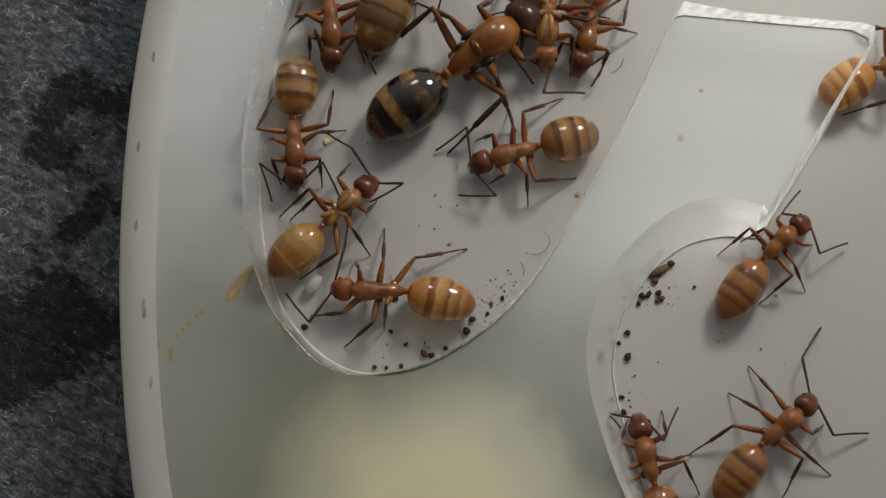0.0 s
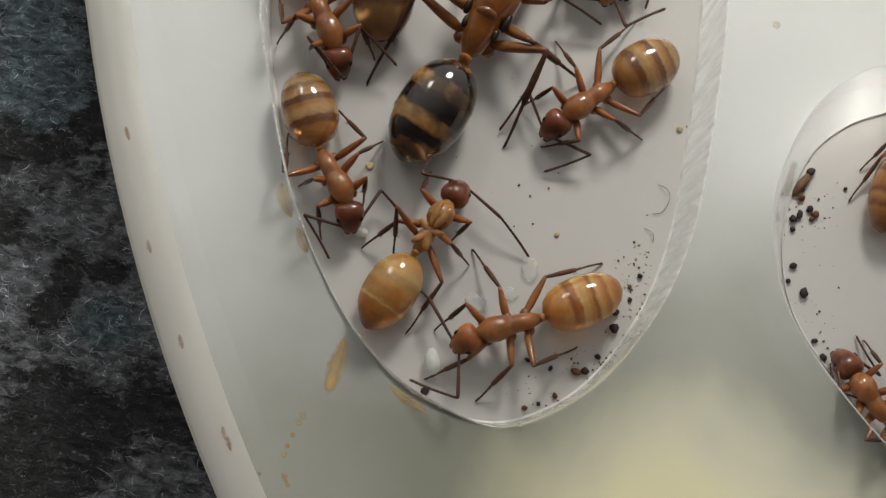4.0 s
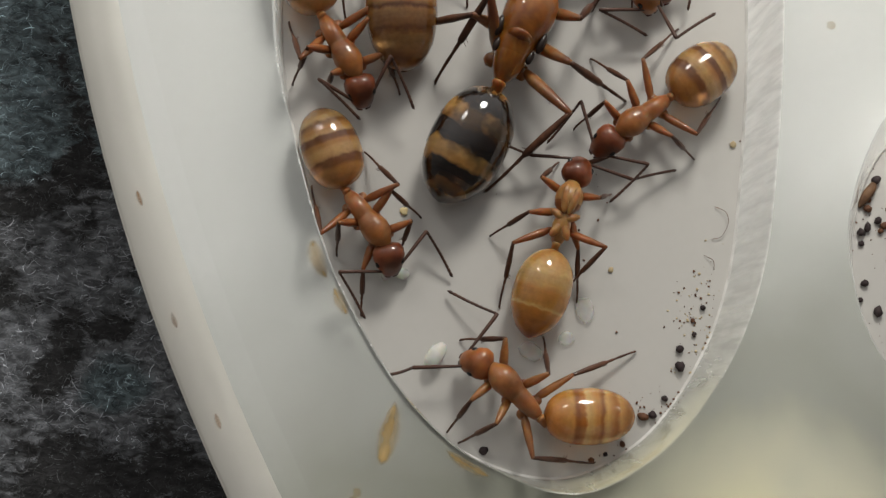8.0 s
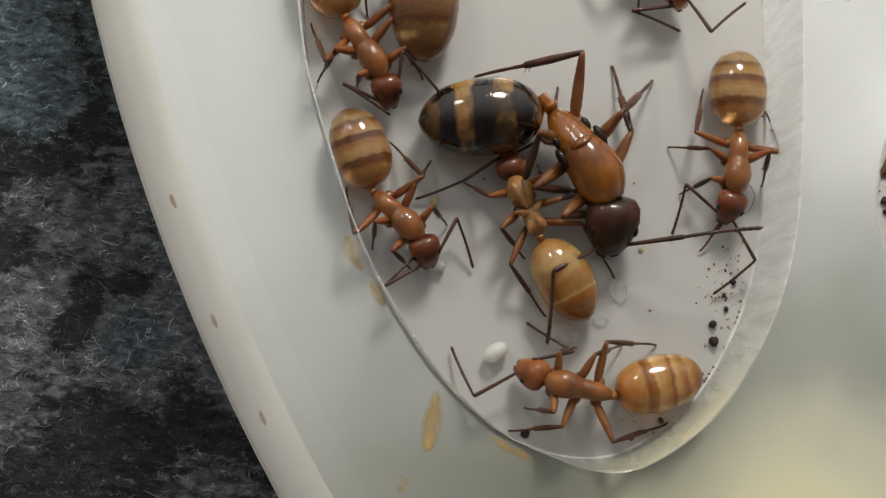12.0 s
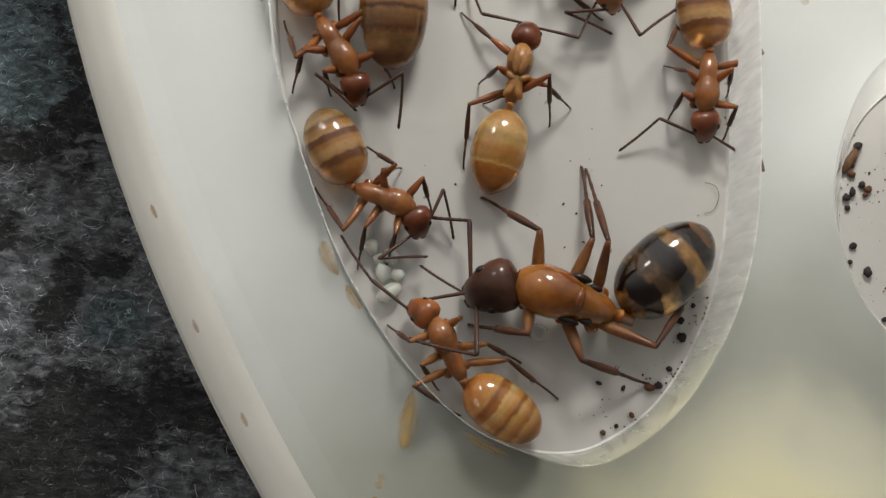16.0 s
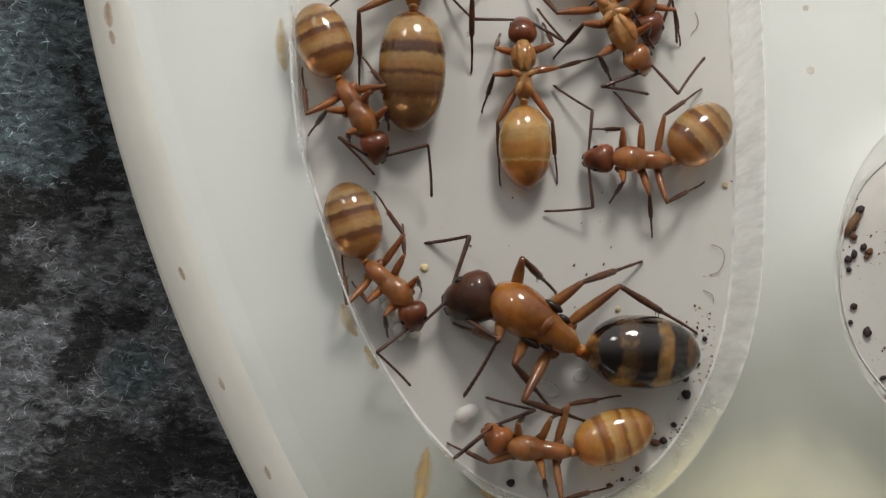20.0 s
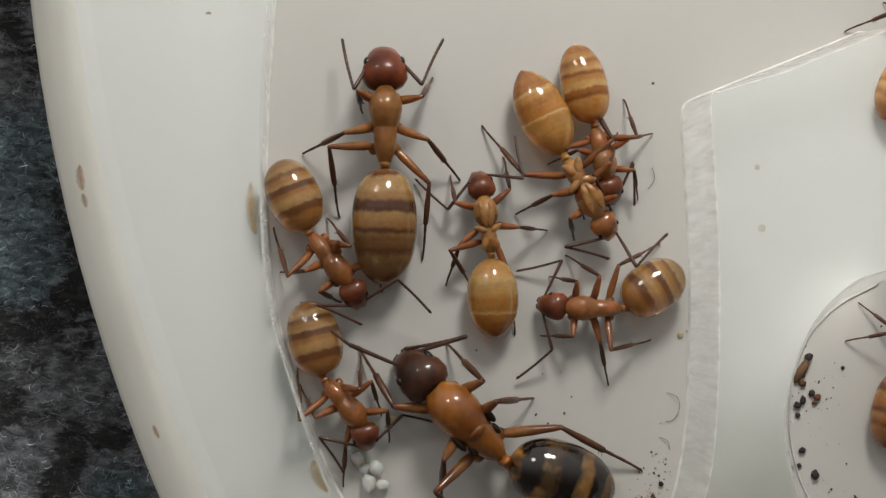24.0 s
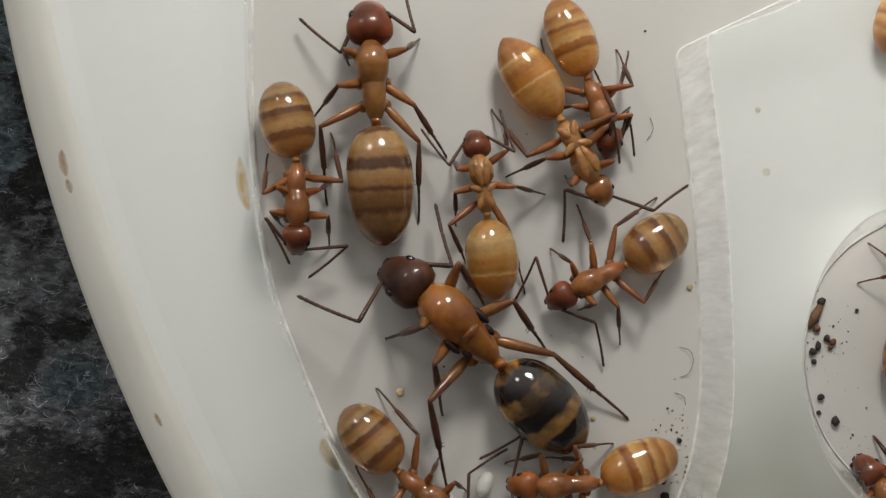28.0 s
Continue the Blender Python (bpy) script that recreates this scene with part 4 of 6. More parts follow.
go(queen, 17.5, 5.89, -1.75, -204.9, 32.6, 39.6)
go(queen, 18, 5.92, -1.88, -225.4, 60.0, 25.4)
go(queen, 18.5, 5.47, -0.64, -229.2, 38.4, -6.4)
go(queen, 19, 5.35, -0.78, -226.2, 43.8, -10.9)
go(queen, 19.5, 5.14, -1.04, -219.4, 36.6, 15.2)
go(queen, 20, 4.80, -1.42, -211.5, 30.4, 47.9)
go(queen, 20.5, 4.68, -2.19, -194.4, 21.1, 42.1)
go(queen, 21, 4.76, -2.99, -178.3, 8.2, 41.2)
go(queen, 21.5, 4.90, -3.06, -180.5, 15.7, 36.5)
go(queen, 22, 5.06, -2.85, -192.9, 30.2, 33.6)
go(queen, 22.5, 4.96, -1.55, -205.1, 24.0, -1.9)
go(queen, 24.5, 2.94, 1.45, -227.2, 27.1, -1.3)
go(queen, 25, 2.96, 1.50, -228.3, 28.2, 2.0)
go(queen, 25.5, 2.88, 1.49, -225.4, 24.4, -5.5)
go(queen, 26, 2.02, 2.80, -229.7, 26.0, -5.7)
go(queen, 26.5, 1.97, 2.84, -229.5, 25.1, -7.9)
go(queen, 27, 2.06, 3.79, -225.1, 8.6, -1.4)
go(queen, 27.5, 2.30, 3.95, -225.6, 3.6, 5.2)
go(queen, 28, 2.53, 3.99, -226.1, -0.8, 11.6)
go(worker_f, 0, 6.81, -5.23, -150.7, -11.5, -13.3)
go(worker_f, 1, 6.94, -5.68, -151.0, 1.7, 10.1)
go(worker_f, 1.5, 7.22, -5.57, -137.0, -5.3, 6.2)
go(worker_f, 2, 6.95, -5.41, -155.5, 0.5, 12.6)
go(worker_f, 3, 7.10, -5.92, -165.9, 14.9, 21.6)
go(worker_f, 3.5, 7.12, -5.86, -165.6, 13.3, 19.2)
go(worker_f, 5.5, 7.75, -3.89, -105.1, -24.9, 5.0)
go(worker_f, 6, 9.03, -4.35, -130.6, -11.7, 25.1)
go(worker_f, 6.5, 8.14, -4.84, -149.4, 3.3, -8.3)
go(worker_f, 7, 6.57, -6.38, -181.0, 28.4, 6.8)
go(worker_f, 7.5, 5.20, -6.39, -212.4, 30.8, 13.6)
go(worker_f, 8, 4.98, -6.38, -221.1, 46.1, 34.2)
go(worker_f, 9, 5.32, -6.59, -212.4, 48.4, 18.4)
go(worker_f, 10, 5.75, -6.78, -204.2, 40.7, 8.7)
go(worker_f, 11, 6.23, -7.01, -191.4, 35.4, -26.3)
go(worker_f, 11.5, 6.25, -6.96, -188.6, 30.4, -21.0)
go(worker_f, 13.5, 4.81, -6.66, -199.7, -0.6, -6.4)
go(worker_f, 14, 3.55, -7.02, -211.6, 26.9, 2.1)
go(worker_f, 15, 3.01, -5.96, -243.3, 39.9, 47.3)
go(worker_f, 15.5, 1.93, -5.45, -241.8, 20.6, 34.7)
go(worker_f, 16, 1.57, -5.47, -243.1, 28.2, 32.0)
go(worker_f, 16.5, 2.10, -5.70, -223.5, 15.0, 2.7)
go(worker_f, 17, 4.57, -6.47, -201.5, 24.4, 7.8)
go(worker_f, 18, 4.21, -7.87, -201.9, 33.3, -8.1)
go(worker_f, 19, 4.81, -7.60, -200.0, 35.4, -14.4)
go(worker_f, 20, 5.14, -7.29, -184.4, 25.1, -33.0)
go(worker_f, 21, 6.74, -7.27, -176.1, 29.9, -23.9)
go(worker_f, 22, 6.40, -7.36, -180.7, 18.6, -11.5)
go(worker_f, 27, 6.69, -3.67, -180.5, 16.6, 0.9)
go(worker_f, 28, 7.26, -3.61, -180.6, 18.2, -0.8)
go(pale, 0, 2.69, -2.09, 72.4, -0.3, -1.3)
go(pale, 1, 3.59, -1.95, 69.1, -3.1, 14.1)
go(pale, 2, 3.02, -1.70, 68.8, 0.1, -18.2)
go(pale, 3, 3.27, -1.73, 65.9, -1.5, 0.5)
go(pale, 3.5, 3.02, -1.66, 65.0, 1.7, -0.2)
go(pale, 5.5, 3.67, -1.20, 67.8, -3.1, -7.6)
go(pale, 6, 5.90, 1.72, 56.3, 15.0, 0.3)
go(pale, 7, 6.70, 1.42, 59.4, 15.8, 15.7)
go(pale, 8, 6.53, 1.41, 79.4, -1.0, -11.7)
go(pale, 9, 6.95, 1.22, 79.6, 7.9, -0.4)
go(pale, 9.5, 6.51, 1.06, 98.0, -1.6, 20.4)
go(pale, 10, 6.46, 1.10, 103.9, -9.0, 21.7)
go(pale, 11, 5.74, 0.99, 109.0, -1.0, 0.6)
go(pale, 11.5, 3.83, 0.78, 114.7, 8.2, -17.9)
go(pale, 13.5, 2.25, 0.75, 127.0, -5.9, -22.9)
go(pale, 14, 2.27, 0.83, 127.3, -7.7, -26.4)
go(pale, 15, 2.45, 2.06, 121.8, -7.6, -20.8)
go(pale, 15.5, 2.40, 3.17, 101.5, 8.5, -5.6)
go(pale, 16, 4.42, 6.95, 78.6, -0.8, -9.7)
go(pale, 16.5, 3.40, 8.63, 86.5, 5.0, -11.2)
go(pale, 17, 3.17, 9.29, 91.0, 9.8, -4.7)
go(pale, 18, 3.41, 9.80, 91.2, 7.5, -0.8)
go(pale, 19, 3.92, 10.09, 93.1, 0.1, -8.1)
go(pale, 20, 4.00, 10.31, 93.0, 0.7, -2.5)
go(pale, 21, 4.23, 10.18, 93.8, -2.6, 12.1)
go(pale, 22, 4.05, 10.21, 96.5, -2.9, 8.3)
go(pale, 25, 4.00, 10.66, 100.6, -6.2, -1.2)
go(pale, 26, 3.92, 10.73, 98.8, -2.7, -5.2)
go(pale, 27, 3.86, 10.69, 100.0, -5.0, -9.8)
go(pale, 28, 3.88, 10.62, 96.5, -1.8, -3.3)
go(worker_d, 0, 9.63, 5.42, -135.2, -1.4, 3.3)
go(worker_d, 1, 9.55, 5.52, -136.3, -1.2, 6.4)
go(worker_d, 2, 9.54, 5.60, -136.2, -2.0, 8.5)
go(worker_d, 3, 9.35, 5.44, -135.2, -3.6, 8.7)
go(worker_d, 5.5, 9.06, 5.71, -138.2, -4.8, 7.4)
go(worker_d, 6, 9.31, 5.81, -139.3, 0.3, 7.7)
go(worker_d, 7, 9.46, 5.89, -139.9, 1.7, 7.4)
go(worker_d, 8, 9.57, 5.93, -140.4, 2.3, 7.9)
go(worker_d, 9, 9.60, 5.90, -141.1, 3.9, 9.5)
go(worker_d, 10, 9.62, 5.95, -142.5, 7.0, 11.7)
go(worker_d, 10.5, 10.20, 4.94, -135.6, -6.2, 8.6)
go(worker_d, 11, 12.65, 2.48, -95.4, 4.3, -11.5)
go(worker_d, 11.5, 12.75, 2.59, -94.1, 3.9, -13.9)
go(worker_d, 13.5, 13.07, 6.09, -88.9, 8.1, 7.6)
go(worker_d, 14, 13.07, 6.28, -95.9, 15.8, 18.6)
go(worker_d, 15, 12.97, 6.88, -93.8, 9.3, 18.0)
go(worker_d, 16, 13.07, 6.85, -95.5, 12.1, 16.4)
go(worker_d, 17, 12.95, 6.79, -96.3, 15.0, 14.6)
go(worker_d, 18, 12.25, 7.53, -98.8, 4.1, -4.6)
go(worker_d, 19, 10.88, 7.02, -141.4, 20.7, -3.0)
go(worker_d, 20, 9.64, 6.25, -180.5, 43.8, 1.1)
go(worker_d, 21, 9.39, 6.48, -186.0, 41.0, -9.6)
go(worker_d, 22, 9.18, 6.60, -180.3, 32.2, -4.6)
go(worker_d, 25, 9.29, 6.60, -179.1, 32.5, -13.0)
go(worker_d, 26, 9.46, 5.96, -156.6, 13.4, -0.8)
go(worker_d, 27, 9.30, 5.94, -158.7, 12.4, 10.0)
go(worker_d, 28, 9.17, 5.97, -157.3, 9.2, 9.4)
go(worker_a, 0, -1.54, -0.19, -54.9, -8.8, -20.8)
go(worker_a, 1, -1.57, -0.10, -55.0, -10.0, -21.9)
go(worker_a, 2, -1.70, -0.03, -53.1, -11.0, -22.5)
go(worker_a, 3, -1.65, -0.30, -52.7, -12.1, -23.0)
go(worker_a, 6, -1.96, 0.31, -52.0, -11.8, -24.3)
go(worker_a, 7, -1.88, 0.29, -50.2, -13.3, -25.5)
go(worker_a, 8, -1.83, 0.26, -47.9, -16.1, -27.1)
go(worker_a, 9, -1.82, 0.11, -45.6, -19.6, -27.1)
go(worker_a, 10, -1.89, 0.10, -44.6, -22.9, -24.2)
go(worker_a, 11, -1.88, 0.08, -44.5, -24.0, -21.4)
go(worker_a, 14, -1.90, 0.02, -32.4, -39.4, -48.5)
go(worker_a, 15, -1.46, 1.04, -17.1, -46.1, -58.1)
go(worker_a, 16, -1.36, 1.11, -18.3, -44.3, -58.0)
go(worker_a, 17, -1.03, 0.84, -20.9, -37.7, -57.9)
go(worker_a, 18, -1.88, 0.08, -38.5, -31.9, -37.5)
go(worker_a, 19, -1.93, 0.05, -39.2, -31.2, -36.3)
go(worker_a, 20, -1.95, 0.09, -41.3, -28.6, -36.0)
go(worker_a, 21, -1.83, 0.26, -48.1, -19.1, -34.2)
go(worker_a, 22, -1.92, 0.47, -56.9, -10.9, -28.6)
go(worker_a, 25, -2.85, 2.27, -44.2, -31.1, -37.6)
go(worker_a, 26, -0.43, -1.32, -32.0, -22.7, -24.6)
go(worker_a, 27, -0.53, -2.74, -41.9, -14.0, -4.8)
go(worker_a, 28, 0.56, -3.59, -39.4, -12.1, -3.3)
go(worker_b, 0, -3.25, 6.98, -55.5, 3.6, -19.6)
go(worker_b, 1, -3.28, 7.09, -59.0, 0.9, -12.5)
go(worker_b, 2, -3.68, 7.52, -58.5, 0.6, -12.5)
go(worker_b, 3, -3.42, 6.96, -60.4, 3.0, -10.4)
go(worker_b, 6, -3.71, 7.47, -52.9, -9.2, -20.4)
go(worker_b, 7, -3.71, 7.51, -53.6, -9.3, -19.4)
go(worker_b, 8, -3.69, 7.53, -54.4, -9.5, -18.1)
go(worker_b, 9, -3.65, 7.31, -55.0, -9.9, -17.3)
go(worker_b, 10, -3.64, 7.24, -55.1, -10.8, -16.6)
go(worker_b, 11, -3.67, 7.25, -54.4, -11.7, -15.2)
go(worker_b, 14, -3.52, 7.25, -57.1, -9.8, -23.3)
go(worker_b, 15, -3.63, 7.43, -57.3, -9.3, -21.3)
go(worker_b, 16, -3.69, 7.85, -57.9, -8.8, -19.6)
go(worker_b, 17, -3.71, 7.95, -58.2, -8.1, -18.9)
go(worker_b, 18, -3.67, 8.04, -59.2, -7.1, -18.1)
go(worker_b, 19, -3.69, 8.04, -58.8, -7.4, -17.1)
go(worker_b, 20, -3.75, 8.18, -57.7, -8.8, -13.5)
go(worker_b, 21, -3.61, 8.16, -56.2, -10.4, -8.7)
go(worker_b, 22, -3.64, 8.32, -55.3, -11.0, -6.4)
go(worker_b, 25, -3.44, 8.75, -48.8, -15.3, -13.5)
go(worker_b, 26, -3.93, 9.54, -72.7, 0.4, 0.6)
go(worker_b, 27, -4.39, 10.02, -91.0, 16.3, 6.4)
go(worker_b, 28, -4.80, 10.37, -92.0, 13.0, -0.2)
go(major, 0, -1.57, 14.04, 97.6, -0.3, -0.8)
go(major, 7, -1.97, 14.43, 98.3, -0.3, -0.7)
go(major, 16, -1.25, 14.68, 90.8, -0.5, 2.1)
go(major, 19, -1.23, 14.77, 91.6, -1.2, 1.8)
go(major, 20, -1.29, 14.91, 91.8, -1.1, 1.5)
go(major, 21, -1.17, 14.84, 92.0, -1.1, 1.4)
go(major, 22, -1.17, 15.08, 92.2, -1.4, 1.3)
go(major, 25, -1.00, 15.22, 91.0, 0.1, 2.1)
go(major, 26, -0.94, 15.16, 90.5, 1.6, 3.4)
go(major, 27, -1.02, 15.52, 93.1, -0.9, 1.8)
go(major, 28, -1.09, 15.59, 92.2, -0.3, -4.7)
go(worker_g, 0, 7.62, 13.11, -64.5, -0.3, 6.7)
go(worker_g, 1, 7.72, 12.88, -63.6, -0.1, 7.6)
go(worker_g, 2, 7.98, 12.85, -64.8, -1.9, 11.5)
go(worker_g, 6, 8.27, 13.11, -62.2, 0.0, 10.2)
go(worker_g, 7, 8.29, 13.38, -62.4, 0.0, 10.2)
go(worker_g, 8, 8.29, 13.08, -62.1, 0.0, 10.1)
go(worker_g, 10, 8.46, 12.72, -59.1, -0.0, 10.3)
go(worker_g, 11, 8.73, 12.36, -58.9, 0.0, 10.3)
go(worker_g, 14, 8.90, 12.40, -60.5, 0.0, 10.3)
go(worker_g, 16, 7.54, 12.52, -62.7, 0.0, 10.2)
go(worker_g, 17, 8.42, 13.26, -62.6, 0.0, 10.1)
go(worker_g, 18, 8.68, 13.50, -62.4, -0.0, 10.1)
go(worker_g, 19, 8.23, 12.87, -57.5, -5.5, 26.4)
go(worker_g, 20, 8.27, 12.69, -61.4, -2.6, 22.7)
go(worker_g, 21, 8.39, 12.61, -63.0, -0.7, 19.2)
go(worker_g, 22, 8.56, 12.91, -62.4, 1.8, 8.7)
go(worker_g, 25, 8.65, 12.20, -58.6, -4.4, 12.5)
go(worker_g, 26, 8.64, 12.03, -61.7, 0.6, 13.4)
go(worker_g, 27, 8.55, 12.00, -64.1, 4.5, 14.5)
go(worker_g, 28, 8.46, 11.93, -64.3, 6.4, 14.8)
go(worker_h, 0, 9.94, 13.77, -72.8, -2.1, -8.9)
go(worker_h, 1, 9.98, 13.58, -73.4, -1.3, -10.1)
go(worker_h, 2, 10.04, 13.54, -81.5, 1.7, -5.8)
go(worker_h, 19, 9.49, 14.33, -76.5, -1.8, 8.4)
go(worker_h, 20, 9.51, 14.36, -76.5, -1.5, 7.5)
go(worker_h, 21, 9.61, 14.20, -77.3, -0.4, 7.6)
go(worker_h, 22, 9.60, 14.20, -77.7, 0.7, 9.3)
go(worker_h, 25, 9.57, 14.15, -74.2, -0.9, -1.0)
go(worker_h, 26, 9.53, 14.12, -73.3, -1.8, 0.6)
go(worker_h, 27, 9.55, 14.20, -72.6, -0.8, -0.1)
go(worker_h, 28, 9.58, 14.17, -72.6, 1.5, -3.6)
go(worker_i, 0, 25.19, 8.29, 74.0, 8.6, -14.9)
go(worker_i, 1, 25.21, 8.05, 75.0, 7.6, -5.3)
go(worker_i, 2, 25.13, 8.14, 74.7, 7.2, -15.0)
go(worker_i, 3, 25.13, 7.27, 69.6, 9.6, -4.2)
go(worker_i, 22, 25.82, 5.23, 58.2, 18.3, 9.3)
go(worker_i, 28, 25.69, 5.09, 57.0, 15.0, -2.4)
go(worker_j, 0, 30.02, -0.77, 69.9, 12.3, 1.8)
go(worker_j, 1, 30.15, 0.24, 58.0, 13.4, -5.4)
go(worker_j, 1.5, 30.38, -2.21, 22.8, -9.7, 14.9)
go(worker_j, 2, 32.18, -1.54, 16.1, -10.8, -7.5)
go(worker_k, 0, 24.47, -5.94, 133.3, 2.3, -5.9)
go(worker_k, 1, 24.14, -5.41, 130.3, 2.7, 0.4)
go(worker_k, 2, 24.35, -5.79, 134.7, 3.5, -7.3)
go(worker_k, 3, 24.15, -5.90, 134.4, 3.3, -11.8)
go(worker_k, 22, 23.77, -5.71, 131.1, -1.6, -2.6)
go(worker_k, 26, 23.17, -4.99, 131.8, -6.7, -10.9)
go(worker_k, 28, 23.10, -5.23, 127.5, 1.7, -8.9)
go(worker_l, 0, 26.46, 20.71, 35.6, 25.0, 0.0)
stand(queen, 2, LH=(0.9, 6.0), RH=(3.0, 2.1))
stand(queen, 8, LH=(0.5, 6.7), RH=(3.1, 2.1))
stand(queen, 11, LH=(1.2, 6.6), RH=(3.2, 0.5), LM=(3.9, 10.2), LF=(7.4, 7.5), RM=(7.1, 1.7), RF=(7.7, 0.9))
stand(queen, 14, RF=(5.6, -5.0), RM=(6.2, -2.9), RH=(7.9, 3.2), LF=(7.4, -7.0), LM=(10.7, -7.2), LH=(14.2, 1.2))
stand(queen, 15, RM=(6.0, -3.0), RH=(7.8, 3.0), LM=(11.0, -7.0), LF=(8.6, -6.6), LH=(13.8, -1.7))
stand(queen, 16, RM=(7.6, 3.1), LM=(10.8, -6.8), LH=(13.3, -1.7), LF=(2.5, -4.3))
stand(queen, 17, RF=(3.0, 1.5), RM=(7.5, 3.2), LM=(10.8, -6.0), LH=(13.3, -1.7), LF=(1.4, -4.3))
stand(queen, 18, RM=(7.7, 2.8), RH=(11.6, 1.9), LF=(0.5, -1.3), LM=(6.6, -7.4), LH=(12.4, -4.6))
stand(queen, 19, RF=(5.0, 2.7), RM=(10.2, 1.5), RH=(12.9, -1.9), LF=(0.8, -1.5), LM=(6.3, -6.2), LH=(8.3, -6.7))
stand(queen, 20, RF=(6.0, -0.1), RM=(10.1, 1.6), RH=(12.8, -1.8), LF=(1.1, -1.6), LM=(5.8, -5.4), LH=(8.5, -6.3))
stand(queen, 21, RF=(1.0, -2.7), RM=(4.0, 2.6), RH=(9.8, -0.7), LF=(0.9, -6.2), LM=(6.2, -6.0), LH=(11.2, -4.0))
stand(queen, 22, RF=(2.1, -1.3), RM=(3.9, 2.6), RH=(10.2, -1.0), LF=(-0.3, -4.0), LM=(6.2, -6.5), LH=(9.9, -5.3))
stand(queen, 25, RF=(2.3, 4.7), RM=(6.7, 2.1), RH=(12.2, -1.4), LF=(-2.0, 4.5), LM=(2.2, -3.2))
stand(queen, 26, RF=(2.5, 4.7), RM=(7.1, 2.0), RH=(12.1, -1.3), LF=(-1.8, 4.0), LM=(-0.1, -0.4), LH=(9.2, -3.6))
stand(queen, 27, RF=(3.3, 4.3), RM=(7.3, 1.8), RH=(11.5, -1.9), LF=(-1.6, 3.9), LM=(0.4, -0.9), LH=(4.7, -3.6))
stand(queen, 28, RF=(3.9, 4.9), RM=(6.9, 2.4), RH=(10.7, -0.9), LF=(-0.9, 3.5), LM=(1.7, -0.3), LH=(1.8, -3.8))
stand(worker_f, 0, LF=(4.0, -8.3), LM=(6.6, -8.9), LH=(8.1, -6.9), RF=(4.7, -4.3), RM=(5.2, -1.8), RH=(10.0, -0.5))
stand(worker_f, 1, LF=(5.3, -8.0), LM=(6.5, -8.9), LH=(11.7, -4.8), RF=(4.5, -5.7), RM=(5.2, -2.0), RH=(10.1, -0.4))
stand(worker_f, 2, LF=(3.5, -8.8), LM=(6.4, -9.0), LH=(11.8, -4.9), RF=(3.5, -6.7), RM=(5.1, -2.1), RH=(10.0, -0.4))
stand(worker_f, 3, LF=(3.9, -8.5), LM=(6.4, -9.1), LH=(10.7, -5.8), RF=(4.0, -6.2), RM=(5.1, -2.1), RH=(11.3, -1.7))
stand(worker_f, 6, LM=(8.9, -6.8), LF=(9.9, -7.9), LH=(11.5, -3.5), RF=(6.9, -7.4), RM=(6.3, -3.7), RH=(10.2, -0.9))
stand(worker_f, 7, LF=(2.4, -8.4), LM=(8.1, -9.6), LH=(9.9, -7.2), RF=(3.5, -6.0), RM=(6.3, -3.6), RH=(10.9, -2.9))
stand(worker_f, 8, LF=(-0.0, -6.1), LM=(2.9, -8.8), LH=(8.9, -9.1), RF=(2.6, -4.4), RM=(6.2, -3.9), RH=(10.6, -4.0))
stand(worker_f, 9, LF=(0.5, -6.1), LM=(3.0, -8.8), LH=(9.8, -8.7), RF=(4.3, -4.6), RM=(7.4, -4.5), RH=(10.6, -4.1))
stand(worker_f, 10, LF=(0.9, -6.1), LM=(3.0, -8.9), LH=(10.3, -8.5), RF=(5.7, -4.8), RM=(8.2, -5.1), RH=(11.6, -3.8))
stand(worker_f, 11, LF=(1.1, -6.0), LM=(3.3, -8.9), LH=(10.4, -8.4), RF=(6.2, -5.2), RM=(8.2, -5.0))
stand(worker_f, 14, LF=(1.4, -6.4), LM=(4.3, -9.4), LH=(6.2, -9.7), RF=(3.1, -5.2))
stand(worker_f, 15, LF=(0.8, -6.3), LM=(2.2, -8.2), LH=(4.9, -9.6), RF=(2.9, -3.8), RM=(5.0, -6.0))
stand(worker_f, 16, LF=(-1.1, -4.4), LM=(1.3, -7.3), LH=(2.3, -8.4), RF=(2.2, -4.0), RH=(6.7, -7.6))
stand(worker_f, 17, LF=(0.7, -6.8), LM=(5.6, -9.8), LH=(6.6, -8.8), RF=(3.5, -4.4), RM=(5.6, -5.0), RH=(10.9, -6.0))
stand(worker_f, 18, LF=(1.0, -7.2), LM=(4.7, -9.6), LH=(7.4, -9.9), RF=(1.6, -4.8), RM=(5.3, -4.9), RH=(8.9, -6.6))
stand(worker_f, 19, RF=(2.9, -5.3), RM=(6.3, -6.2), LF=(0.8, -6.8))
stand(worker_f, 20, LF=(1.0, -7.2), LM=(5.8, -9.6), LH=(8.9, -9.0), RF=(4.8, -5.7), RM=(7.1, -5.1))
stand(worker_f, 21, LF=(2.5, -8.1), LM=(5.9, -9.8), LH=(10.3, -8.0), RF=(4.6, -6.0), RM=(7.2, -5.1), RH=(9.2, -4.8))
stand(worker_f, 22, RF=(4.2, -6.3), RM=(7.0, -5.1), RH=(9.1, -5.2))
stand(worker_f, 28, RM=(6.5, -2.5), RH=(9.9, -2.0))
stand(pale, 0, LM=(0.2, -4.1), RF=(4.0, -0.6), RM=(5.3, -3.6), RH=(2.4, -6.8))
stand(pale, 1, LM=(1.5, -3.6), RM=(5.2, -3.3), RH=(3.4, -6.2), RF=(4.9, -2.1))
